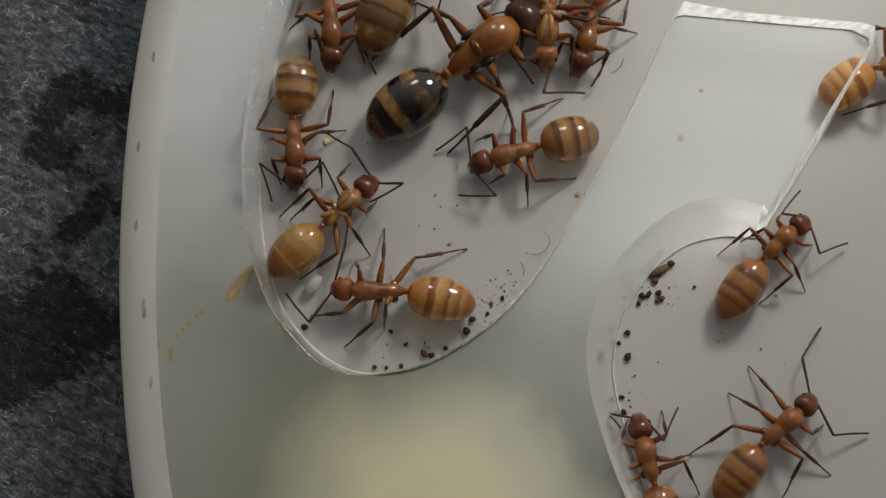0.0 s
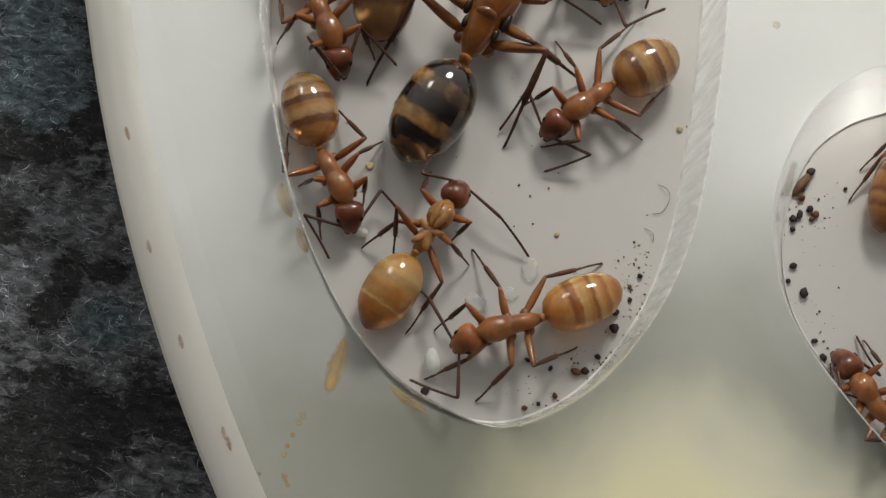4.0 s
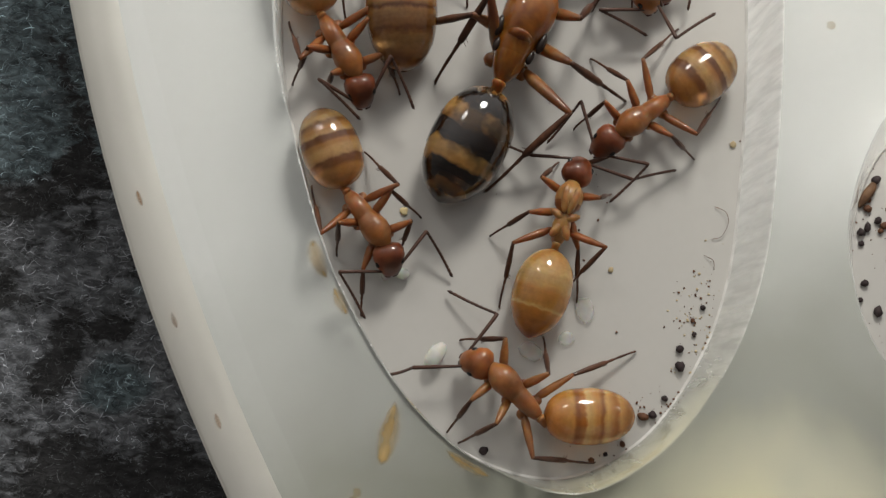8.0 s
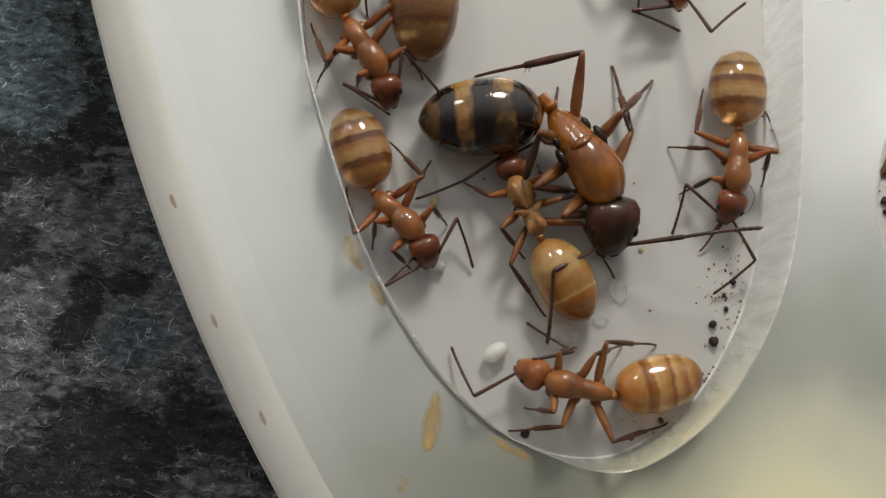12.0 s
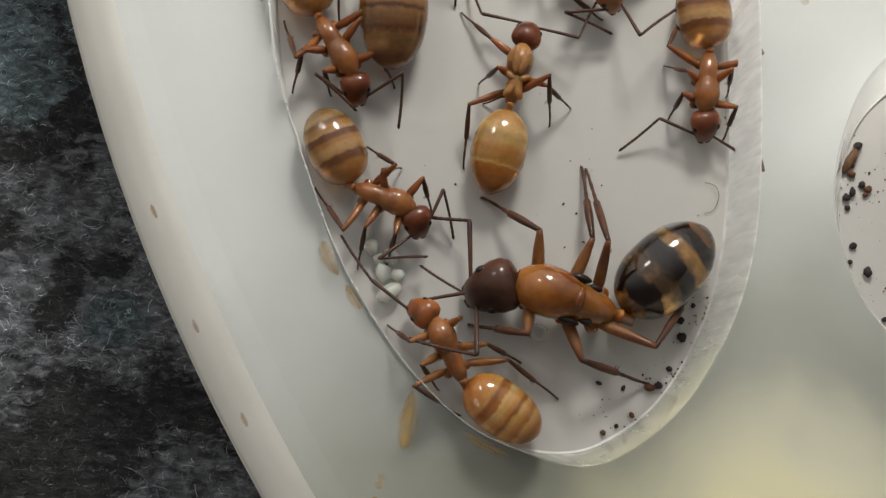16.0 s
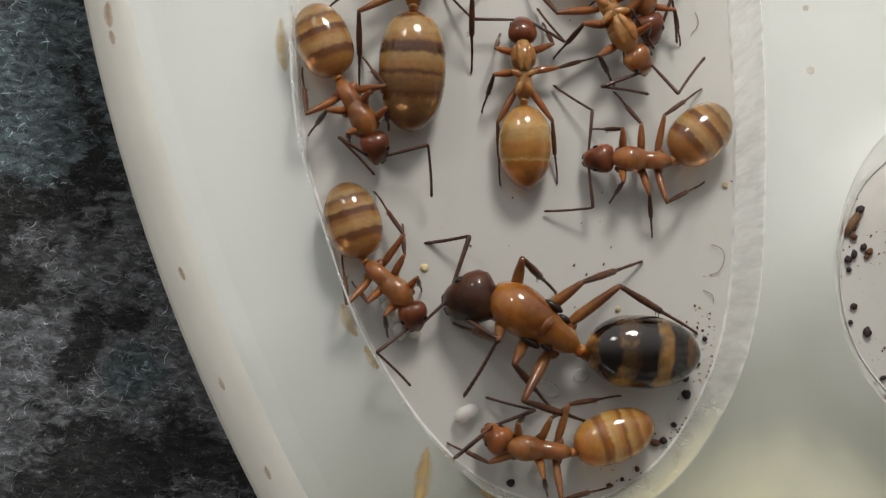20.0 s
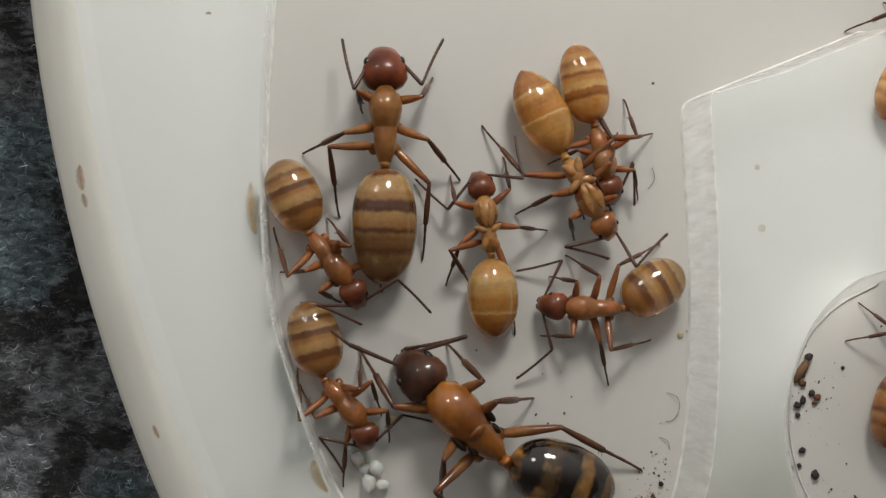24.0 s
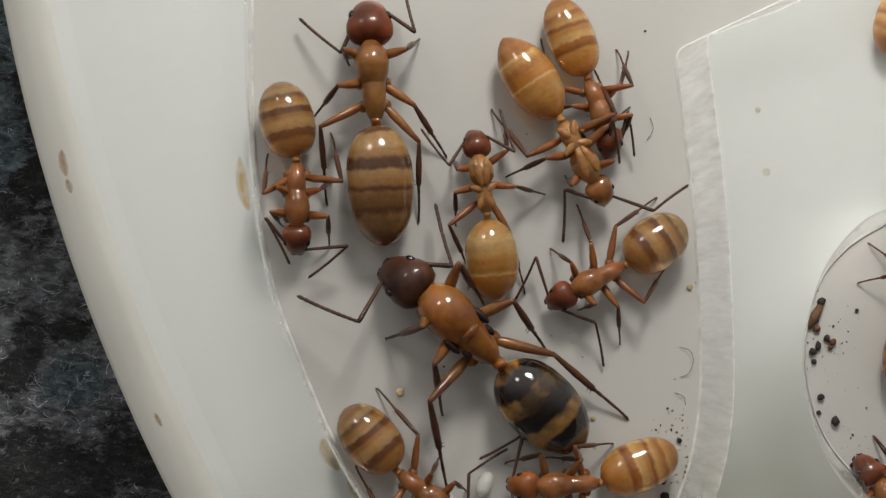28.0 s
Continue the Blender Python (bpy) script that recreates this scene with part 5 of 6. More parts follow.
stand(pale, 2, LF=(2.0, 0.8), LM=(-0.7, -3.1), LH=(1.6, -3.8), RM=(5.2, -3.1), RH=(2.7, -6.9))
stand(pale, 3, LF=(2.6, 1.2), LM=(0.0, -3.0), LH=(1.6, -3.4), RF=(3.9, -2.1), RM=(5.1, -2.9), RH=(2.7, -6.6))
stand(pale, 6, LF=(6.2, 6.7), LM=(2.8, 1.7), LH=(3.2, -2.6), RF=(8.8, 1.5), RM=(7.9, -2.9), RH=(5.1, -4.1))
stand(pale, 7, LF=(6.3, 5.0), LM=(2.8, 0.3), LH=(4.6, -3.6), RF=(10.0, 4.6), RM=(8.1, -3.2), RH=(6.2, -2.5))
stand(pale, 8, LF=(6.3, 3.8), LM=(3.5, 0.2), LH=(4.2, -2.9), RF=(11.2, 3.3), RM=(7.6, -2.7), RH=(6.8, -2.0))
stand(pale, 9, LF=(6.3, 2.9), LM=(4.2, -0.1), LH=(4.8, -3.3), RF=(8.7, 2.6), RM=(12.9, -0.9), RH=(7.8, -3.8))
stand(pale, 10, LF=(4.7, 2.9), LM=(4.7, -0.2), LH=(4.7, -4.0), RF=(7.4, 4.5), RM=(12.2, -1.1), RH=(8.3, -2.3))
stand(pale, 11, LM=(3.8, -1.4), LH=(4.8, -3.9), RF=(6.9, 4.7), RM=(11.3, -1.0), RH=(7.8, -2.1))
stand(pale, 14, LF=(-0.5, 4.3), LM=(-0.0, -0.7), LH=(2.6, -4.6), RF=(3.0, 3.5), RM=(6.5, 1.7), RH=(6.4, -2.7))
stand(pale, 15, LF=(-0.2, 4.1), LM=(1.1, -0.8), LH=(2.4, -3.7), RF=(3.0, 5.8), RM=(6.3, 1.4), RH=(6.3, -2.5))
stand(pale, 16, LF=(1.9, 10.1), LM=(2.8, 6.7), LH=(2.2, 2.7), RF=(8.0, 10.3), RM=(7.1, 5.7), RH=(6.1, -0.1))
stand(pale, 17, LM=(1.2, 8.4), LH=(2.7, 3.8), RM=(8.0, 10.0), RH=(6.1, 4.8))
stand(pale, 18, LM=(1.9, 8.5), LH=(3.0, 4.5), RM=(8.0, 11.6), RH=(5.9, 5.0))
stand(pale, 19, LF=(3.0, 12.3), LM=(2.1, 8.3), LH=(3.2, 4.5), RF=(5.3, 14.1), RM=(8.0, 11.4), RH=(6.0, 4.8))
stand(pale, 20, LM=(2.2, 8.4), LH=(3.2, 4.9), RF=(5.0, 12.9), RM=(7.8, 11.4), RH=(5.9, 5.1))
stand(pale, 21, LM=(2.5, 8.4), LH=(3.3, 5.3), RF=(5.2, 13.2), RM=(7.6, 11.3), RH=(5.8, 5.5))
stand(pale, 22, LF=(2.6, 12.8), LM=(2.6, 8.4), LH=(3.5, 5.7), RF=(5.0, 15.0), RM=(7.5, 11.1), RH=(5.7, 5.1))
stand(pale, 25, LF=(2.3, 13.0), LM=(2.2, 7.5), LH=(3.7, 7.2), RF=(4.9, 14.0), RM=(7.2, 10.4), RH=(5.7, 5.0))
stand(pale, 26, LF=(2.2, 12.6), LM=(2.8, 8.5), LH=(3.6, 5.0), RF=(5.0, 14.1), RM=(7.1, 10.2), RH=(5.8, 5.2))
stand(pale, 27, LF=(2.4, 12.3), LM=(2.7, 9.2), LH=(3.7, 5.2), RF=(5.0, 13.5), RM=(7.1, 10.2), RH=(5.8, 5.2))
stand(pale, 28, LF=(2.7, 12.1), LM=(2.7, 8.7), LH=(3.4, 6.3), RF=(5.2, 13.8), RM=(7.1, 10.1), RH=(5.9, 5.3))
stand(worker_d, 2, LF=(7.5, 3.3), LM=(12.3, 4.5), LH=(13.1, 7.5), RF=(6.3, 5.0), RM=(7.4, 8.6), RH=(11.2, 10.4))
stand(worker_d, 7, LF=(6.5, 3.4), LM=(12.3, 4.5), LH=(13.3, 7.5), RF=(6.8, 5.3), RM=(7.3, 8.6), RH=(11.2, 10.4))
stand(worker_d, 11, LF=(11.4, -1.0), LM=(14.6, 2.3), LH=(14.8, 5.9), RF=(10.6, 1.8), RM=(10.3, -0.5), RH=(11.6, 6.7))
stand(worker_d, 16, RF=(11.6, 5.3), RM=(11.4, 7.9), RH=(12.4, 10.7), LF=(15.0, 2.2), LM=(15.0, 6.5), LH=(14.7, 10.3))
stand(worker_d, 19, LF=(11.3, 4.1), LM=(15.2, 5.3), LH=(14.2, 8.2), RF=(8.4, 7.2), RM=(8.5, 9.6), RH=(11.4, 9.9))
stand(worker_d, 20, LF=(8.4, 4.3), LM=(10.5, 2.7), LH=(13.0, 5.5), RF=(7.4, 7.8), RM=(8.5, 9.7), RH=(12.8, 10.0))
stand(worker_d, 21, LF=(6.9, 5.3), LM=(10.5, 2.7), LH=(12.9, 5.1), RF=(8.0, 7.8), RM=(7.2, 11.5), RH=(12.9, 9.9))
stand(worker_d, 22, LF=(7.0, 5.2), LM=(10.4, 2.7), LH=(12.8, 5.2), RF=(7.4, 7.9), RM=(9.2, 9.4), RH=(12.9, 10.0))
stand(worker_d, 25, LF=(6.9, 5.2), LM=(10.4, 2.7), LH=(12.5, 5.1), RF=(7.3, 8.1), RM=(8.1, 9.2), RH=(12.9, 9.9))
stand(worker_d, 26, LF=(7.9, 4.4), LM=(10.4, 2.7), LH=(13.3, 6.4), RF=(7.4, 7.3), RM=(8.1, 9.3), RH=(12.9, 9.9))
stand(worker_d, 27, LF=(7.9, 4.5), LM=(10.4, 2.6), LH=(13.1, 6.6), RF=(7.2, 7.4), RM=(9.9, 8.8), RH=(12.9, 9.9))
stand(worker_d, 28, LF=(8.4, 4.5), LM=(10.4, 2.7), LH=(13.0, 6.7), RF=(7.2, 7.5), RM=(8.6, 9.6), RH=(12.6, 9.8))
stand(worker_b, 2, RF=(-4.1, 6.0), RM=(-6.0, 8.2), RH=(-6.3, 10.5), LF=(-2.7, 6.7), LM=(-2.7, 8.3), LH=(-3.8, 11.6))
stand(worker_b, 10, RM=(-6.0, 8.1), LM=(-2.6, 8.5), RF=(-3.9, 5.9), LF=(-2.6, 6.8))
stand(worker_b, 20, RM=(-6.0, 7.0), LF=(-2.2, 7.4), LM=(-3.0, 9.2), RF=(-4.0, 6.8), RH=(-6.4, 10.3), LH=(-3.6, 10.9))
stand(worker_b, 25, RF=(-2.9, 6.6), RM=(-5.9, 8.0), RH=(-6.3, 10.2), LF=(-0.9, 7.1), LM=(-2.7, 9.3), LH=(-3.7, 10.7))
stand(worker_b, 26, RF=(-5.1, 7.6), RM=(-6.3, 9.5), RH=(-5.7, 10.5), LF=(-1.9, 7.5), LM=(-2.2, 9.7), LH=(-3.5, 11.0))
stand(worker_b, 27, RF=(-3.3, 8.4), RM=(-6.5, 10.7), RH=(-6.4, 12.6), LF=(-3.3, 7.8), LM=(-2.9, 10.9), LH=(-3.0, 13.5))
stand(worker_b, 28, RF=(-5.5, 9.0), RM=(-6.3, 10.8), RH=(-6.1, 12.5), LF=(-3.4, 7.9), LM=(-3.1, 11.1), LH=(-3.1, 13.4))
stand(worker_a, 2, RF=(-1.9, -2.9), RM=(-3.0, -1.8), RH=(-4.6, 2.2), LF=(-0.3, -1.0), LM=(1.3, 0.7), LH=(-2.5, 3.5))
stand(worker_a, 7, RF=(-1.7, -3.8), RM=(-3.0, -1.3), RH=(-4.4, 1.7), LF=(-0.4, -1.1), LM=(0.5, 0.7), LH=(-2.3, 3.4))
stand(worker_a, 10, RF=(-1.9, -3.5), RM=(-2.9, -1.3), LF=(0.3, -0.1), LM=(0.8, 0.6), LH=(-2.4, 3.5))
stand(worker_a, 15, RF=(-1.2, -1.8), RM=(-2.5, -2.0), RH=(-4.6, 1.7), LF=(0.8, 0.6), LM=(-0.6, 2.7), LH=(-2.4, 3.7))
stand(worker_a, 20, RF=(-1.9, -2.4), RM=(-3.7, 0.2), LM=(-1.4, 3.0), LH=(-2.8, 4.5), LF=(-0.4, -0.2))
stand(worker_a, 25, RF=(-2.6, -2.7), RM=(-4.8, 2.6), LF=(1.3, -2.7), LM=(-0.8, 1.1), LH=(-1.9, 4.1))
stand(worker_a, 26, RM=(-2.5, -2.5), RH=(-3.8, 0.0), LM=(0.1, -0.2), LH=(-4.0, 6.1))
stand(worker_a, 27, LM=(1.2, -1.9), LH=(-3.2, 3.1))
stand(worker_a, 28, LM=(1.5, -2.1), LH=(-3.1, 3.1))
stand(major, 22, LH=(-3.2, 9.2), RH=(0.9, 9.4), RM=(2.2, 10.7), LM=(-5.0, 13.8))
stand(major, 25, LF=(-2.1, 15.9), RF=(1.3, 17.8), LM=(-5.0, 13.8), RM=(2.8, 12.7), LH=(-3.1, 10.7), RH=(1.0, 8.7))
stand(major, 26, LF=(-2.1, 16.6), RF=(1.3, 17.8), LM=(-3.9, 14.0), RM=(2.8, 12.5), LH=(-3.2, 9.9), RH=(1.0, 8.8))
stand(major, 27, LF=(-2.2, 16.5), RF=(1.3, 17.9), LM=(-3.8, 14.3), RM=(2.5, 12.1), LH=(-3.3, 10.0), RH=(0.9, 8.8))
stand(major, 28, LF=(-2.1, 16.6), RF=(1.3, 17.8), LM=(-3.9, 14.1), RM=(2.4, 12.0), LH=(-3.4, 9.9), RH=(0.9, 8.9))
stand(worker_i, 0, LM=(22.8, 4.8), LH=(22.5, 3.1), RH=(26.6, 2.9), RM=(27.9, 6.7))
stand(worker_i, 1, LM=(22.9, 4.8), LH=(22.5, 3.2), RH=(26.6, 3.0))
stand(worker_i, 2, LM=(22.8, 4.9), LH=(22.4, 3.2), RH=(26.5, 2.8))
stand(worker_i, 3, LM=(22.8, 4.8), LH=(22.4, 3.1))
stand(worker_j, 0, LM=(25.4, -3.0), LH=(26.5, -4.6), RM=(33.9, -1.7), RH=(32.1, -4.1))
stand(worker_j, 1, LF=(26.9, 1.5), LM=(26.6, -4.2), RM=(33.9, -1.6), RH=(30.7, -4.2), RF=(32.2, 0.6))
stand(worker_g, 26, RF=(8.1, 11.0), RM=(5.6, 14.8), RH=(6.6, 15.8), LF=(9.9, 11.6), LM=(9.5, 12.3), LH=(6.9, 19.0))
stand(worker_h, 26, LF=(10.8, 12.4), LM=(11.5, 17.0), LH=(9.5, 20.2), RF=(9.5, 12.0), RM=(8.4, 15.3), RH=(7.2, 17.7))
feel(queen, 14, 1, 8.2, -7.0, 8.8, -7.3)
feel(queen, 14, -1, 3.5, -5.7, 3.0, -6.1)
feel(queen, 16, -1, 2.4, 0.6, 1.3, 0.4)
feel(queen, 17, -1, 3.2, 0.4, 3.3, -1.5)
feel(queen, 18, -1, 6.0, 1.3, 8.7, 2.3)
feel(queen, 18, 1, 1.1, -0.4, -0.7, -0.3)
feel(queen, 19, 1, 0.9, 0.5, -1.7, 0.8)
feel(queen, 19, -1, 3.7, 3.9, 4.9, 4.5)
feel(queen, 20, -1, 1.9, 3.0, -1.2, 1.8)
feel(queen, 20, 1, 1.4, -1.3, 1.9, -4.4)
feel(queen, 21, -1, 1.4, -1.4, 0.2, -1.5)
feel(queen, 21, 1, 1.1, -6.1, 1.9, -6.5)
feel(queen, 22, -1, 1.0, -0.2, 2.9, -0.9)
feel(queen, 22, 1, 0.5, -4.6, -0.3, -4.0)
feel(queen, 25, 1, -2.9, 5.7, -6.1, 7.8)
feel(queen, 25, -1, 2.9, 5.7, 2.2, 6.6)
feel(queen, 26, 1, -3.5, 6.1, -6.2, 9.0)
feel(queen, 26, -1, 2.4, 7.4, 2.0, 11.3)
feel(queen, 27, 1, -2.9, 5.1, -3.6, 6.9)
feel(queen, 27, -1, 2.0, 7.5, 1.0, 10.6)
feel(queen, 28, 1, -1.8, 5.0, -5.1, 5.8)
feel(queen, 28, -1, 2.0, 6.8, 1.9, 8.5)
feel(worker_f, 0, 1, 4.3, -8.8, 1.8, -7.7)
feel(worker_f, 1, 1, 6.0, -9.3, 4.1, -9.5)
feel(worker_f, 2, 1, 4.3, -7.9, 4.7, -9.4)
feel(worker_f, 3, 1, 5.2, -9.4, 3.0, -8.5)
feel(worker_f, 6, -1, 4.6, -5.5, 1.3, -5.1)
feel(worker_f, 7, -1, 2.7, -3.8, 0.3, -2.5)
feel(worker_f, 7, 1, 2.9, -7.9, 2.9, -8.7)
feel(worker_f, 8, 1, 0.6, -5.8, -0.1, -6.1)
feel(worker_f, 8, -1, 4.1, -3.1, 0.9, -1.9)
feel(worker_f, 9, -1, 5.6, -4.7, 3.9, -3.5)
feel(worker_f, 9, 1, -0.3, -5.7, -1.5, -3.2)
feel(worker_f, 10, 1, 1.3, -6.2, 0.7, -6.6)
feel(worker_f, 10, -1, 5.6, -4.9, 6.6, -5.3)
feel(worker_f, 11, 1, 1.3, -7.5, 1.0, -4.6)
feel(worker_f, 11, -1, 6.6, -5.6, 4.6, -4.9)
feel(worker_f, 14, -1, 3.9, -5.0, 2.6, -3.2)
feel(worker_f, 15, -1, 3.6, -3.7, 1.0, -2.7)
feel(worker_f, 15, 1, 0.2, -4.8, -0.2, -5.9)
feel(worker_f, 16, 1, -2.8, -1.8, -3.7, 0.4)
feel(worker_f, 17, 1, -1.3, -4.7, -1.4, -1.6)
feel(worker_f, 18, -1, 3.7, -5.1, 0.9, -3.5)
feel(worker_f, 18, 1, -0.4, -5.6, -1.7, -4.0)
feel(worker_f, 19, -1, 5.3, -5.7, 3.4, -4.2)
feel(worker_f, 20, -1, 5.8, -5.2, 3.1, -5.1)
feel(worker_f, 21, -1, 5.7, -5.0, 4.0, -5.2)
feel(worker_f, 21, 1, 4.5, -8.9, 5.1, -9.7)
feel(worker_f, 22, -1, 5.0, -4.8, 1.7, -6.0)
feel(worker_f, 22, 1, 3.6, -8.1, 2.6, -8.1)
feel(pale, 0, -1, 4.1, 0.3, 4.6, -0.1)
feel(pale, 1, -1, 5.5, -0.5, 6.6, -0.6)
feel(pale, 1, 1, 2.4, 0.8, 0.8, 0.7)
feel(pale, 2, -1, 6.3, -0.3, 7.2, -1.4)
feel(pale, 2, 1, 2.8, 0.4, 2.4, 1.1)
feel(pale, 3, -1, 6.6, -1.0, 7.7, -2.4)
feel(pale, 3, 1, 2.9, 0.4, 3.3, 1.2)
feel(pale, 10, 1, 3.9, 0.9, 1.2, -1.2)
feel(pale, 11, 1, 3.4, 1.5, 3.1, 0.4)
feel(pale, 14, -1, 3.4, 4.7, 2.7, 7.8)
feel(pale, 14, 1, -1.2, 1.6, -2.4, 2.9)
feel(pale, 15, 1, -1.2, 2.8, -2.2, 4.5)
feel(pale, 19, 1, 1.3, 13.5, 1.1, 14.6)
feel(pale, 19, -1, 5.3, 10.7, 6.6, 13.2)
feel(pale, 20, -1, 6.1, 11.7, 4.9, 13.3)
feel(pale, 22, 1, 2.1, 10.5, 0.4, 11.1)
feel(pale, 22, -1, 5.7, 13.3, 4.5, 15.6)
feel(pale, 25, 1, 2.1, 11.4, 0.9, 13.3)
feel(pale, 25, -1, 5.2, 12.5, 5.6, 15.1)
feel(pale, 26, 1, 2.1, 11.8, 1.9, 13.2)
feel(pale, 26, -1, 5.0, 12.3, 6.1, 14.9)
feel(pale, 27, 1, 2.2, 11.6, 2.4, 12.5)
feel(pale, 27, -1, 5.0, 12.2, 4.1, 16.7)
feel(pale, 28, 1, 2.4, 11.6, 1.3, 13.1)
feel(pale, 28, -1, 5.1, 12.2, 4.4, 16.4)
feel(worker_d, 0, -1, 6.2, 6.0, 5.3, 3.1)
feel(worker_d, 0, 1, 10.0, 2.8, 7.6, 1.7)
feel(worker_d, 2, -1, 6.2, 6.3, 5.2, 3.0)
feel(worker_d, 2, 1, 10.0, 3.0, 7.3, 1.6)
feel(worker_d, 3, -1, 6.1, 6.3, 5.1, 2.9)
feel(worker_d, 3, 1, 9.9, 3.0, 7.1, 1.7)
feel(worker_d, 6, -1, 6.1, 6.5, 5.1, 3.0)
feel(worker_d, 6, 1, 10.0, 3.3, 8.2, 2.3)
feel(worker_d, 8, -1, 6.7, 6.9, 5.4, 4.2)
feel(worker_d, 8, 1, 9.9, 3.8, 8.4, 2.0)
feel(worker_d, 10, -1, 6.7, 6.9, 5.6, 4.4)
feel(worker_d, 10, 1, 10.0, 3.9, 8.5, 2.1)
feel(worker_d, 11, -1, 10.2, 1.7, 10.1, -1.9)
feel(worker_d, 11, 1, 13.7, -2.4, 10.9, -3.7)
feel(worker_d, 18, -1, 10.0, 7.1, 7.3, 7.4)
feel(worker_d, 18, 1, 13.5, 3.1, 11.7, 1.1)
feel(worker_d, 19, -1, 8.7, 8.6, 7.7, 9.8)
feel(worker_d, 19, 1, 9.6, 3.5, 7.4, 3.6)
feel(worker_d, 20, -1, 7.4, 9.3, 5.0, 10.3)
feel(worker_d, 20, 1, 7.5, 3.8, 5.0, 3.8)
feel(worker_d, 21, -1, 8.6, 9.2, 6.6, 7.6)
feel(worker_d, 21, 1, 6.5, 4.4, 5.4, 5.4)
feel(worker_d, 22, -1, 8.0, 9.5, 5.7, 8.7)
feel(worker_d, 22, 1, 7.3, 4.4, 5.9, 3.7)
feel(worker_d, 25, -1, 7.9, 9.3, 5.7, 8.2)
feel(worker_d, 25, 1, 7.4, 4.6, 6.3, 3.3)
feel(worker_d, 26, -1, 7.2, 7.5, 6.0, 6.3)
feel(worker_d, 26, 1, 8.9, 3.5, 8.4, 0.8)
feel(worker_d, 27, -1, 6.7, 7.5, 5.9, 6.8)
feel(worker_d, 27, 1, 9.1, 3.4, 7.3, 2.6)
feel(worker_d, 28, -1, 6.3, 7.2, 5.9, 6.2)
feel(worker_d, 28, 1, 9.2, 3.8, 9.6, 1.3)
feel(worker_a, 0, -1, -2.5, -2.2, -0.7, -4.1)
feel(worker_a, 0, 1, 0.4, -0.4, 1.6, -1.2)
feel(worker_a, 1, -1, -2.6, -2.2, -1.2, -4.3)
feel(worker_a, 1, 1, 0.9, -0.1, 1.7, -1.8)
feel(worker_a, 2, -1, -2.7, -2.1, -1.0, -4.3)
feel(worker_a, 2, 1, 0.8, 0.0, 1.9, -1.1)
feel(worker_a, 3, -1, -2.5, -2.2, -0.8, -4.3)
feel(worker_a, 3, 1, 0.6, -0.0, 1.7, -1.6)
feel(worker_a, 7, -1, -2.7, -2.3, -1.7, -3.9)
feel(worker_a, 7, 1, 0.9, 0.5, 2.3, -0.8)
feel(worker_a, 8, -1, -2.7, -2.1, -1.7, -3.7)
feel(worker_a, 8, 1, 1.0, 0.5, 1.7, -1.3)
feel(worker_a, 14, -1, -2.4, -2.8, -2.1, -1.4)
feel(worker_a, 14, 1, 1.0, 0.1, 1.3, -3.5)
feel(worker_a, 18, -1, -2.2, -3.1, -1.3, -4.5)
feel(worker_a, 18, 1, 0.4, 0.9, 1.0, -2.1)
feel(worker_a, 19, -1, -1.8, -3.7, -1.1, -4.3)
feel(worker_a, 19, 1, 1.7, 0.2, 2.7, -2.9)
feel(worker_a, 22, -1, -3.3, -1.2, -1.1, -4.8)
feel(worker_a, 22, 1, 0.9, -0.1, 2.6, -0.9)
feel(worker_b, 3, -1, -3.7, 5.6, -2.0, 4.4)
feel(worker_b, 3, 1, -1.9, 6.7, 0.1, 5.8)
feel(worker_b, 8, -1, -3.8, 5.6, -2.5, 4.4)
feel(worker_b, 8, 1, -1.6, 7.0, -0.5, 5.5)
feel(worker_b, 14, -1, -4.2, 5.5, -2.8, 4.6)
feel(worker_b, 14, 1, -2.1, 6.9, -0.6, 5.7)
feel(worker_b, 18, -1, -4.0, 6.5, -3.2, 5.4)
feel(worker_b, 18, 1, 0.4, 5.6, -0.9, 3.1)
feel(worker_b, 22, -1, -3.4, 6.2, -2.4, 5.2)
feel(worker_b, 22, 1, -1.2, 7.3, 0.5, 6.7)
feel(worker_b, 25, -1, -3.1, 6.5, -1.6, 5.6)
feel(worker_b, 25, 1, -0.5, 7.5, 1.3, 6.3)
feel(worker_b, 26, -1, -4.7, 8.2, -3.5, 6.9)
feel(worker_b, 26, 1, -1.8, 7.2, -2.4, 8.5)
feel(worker_b, 27, -1, -5.7, 8.7, -5.8, 7.6)
feel(worker_b, 27, 1, -2.5, 8.0, -3.1, 6.5)
feel(worker_b, 28, -1, -5.8, 8.7, -5.6, 7.9)
feel(worker_b, 28, 1, -2.6, 7.9, -4.6, 6.4)
feel(major, 25, 1, -2.4, 17.0, -3.0, 18.8)
feel(major, 25, -1, 0.5, 17.3, 1.6, 19.1)
feel(major, 26, 1, -2.4, 16.7, -3.3, 18.6)
feel(major, 26, -1, 0.6, 17.4, 1.3, 19.3)
feel(major, 27, 1, -2.5, 16.9, -3.4, 18.7)
feel(major, 27, -1, 0.5, 17.7, 1.2, 19.6)
feel(major, 28, 1, -2.5, 16.9, -3.9, 18.3)
feel(major, 28, -1, 0.6, 17.9, 0.7, 19.1)
feel(worker_g, 27, -1, 7.7, 9.9, 5.0, 9.3)
feel(worker_g, 27, 1, 11.6, 10.3, 11.9, 9.1)
feel(worker_g, 28, -1, 7.8, 10.1, 7.6, 8.3)
feel(worker_g, 28, 1, 11.1, 9.3, 12.6, 9.9)
feel(worker_g, 25, -1, 7.9, 9.3, 11.2, 8.7)
feel(worker_g, 25, 1, 11.0, 9.0, 12.5, 9.8)
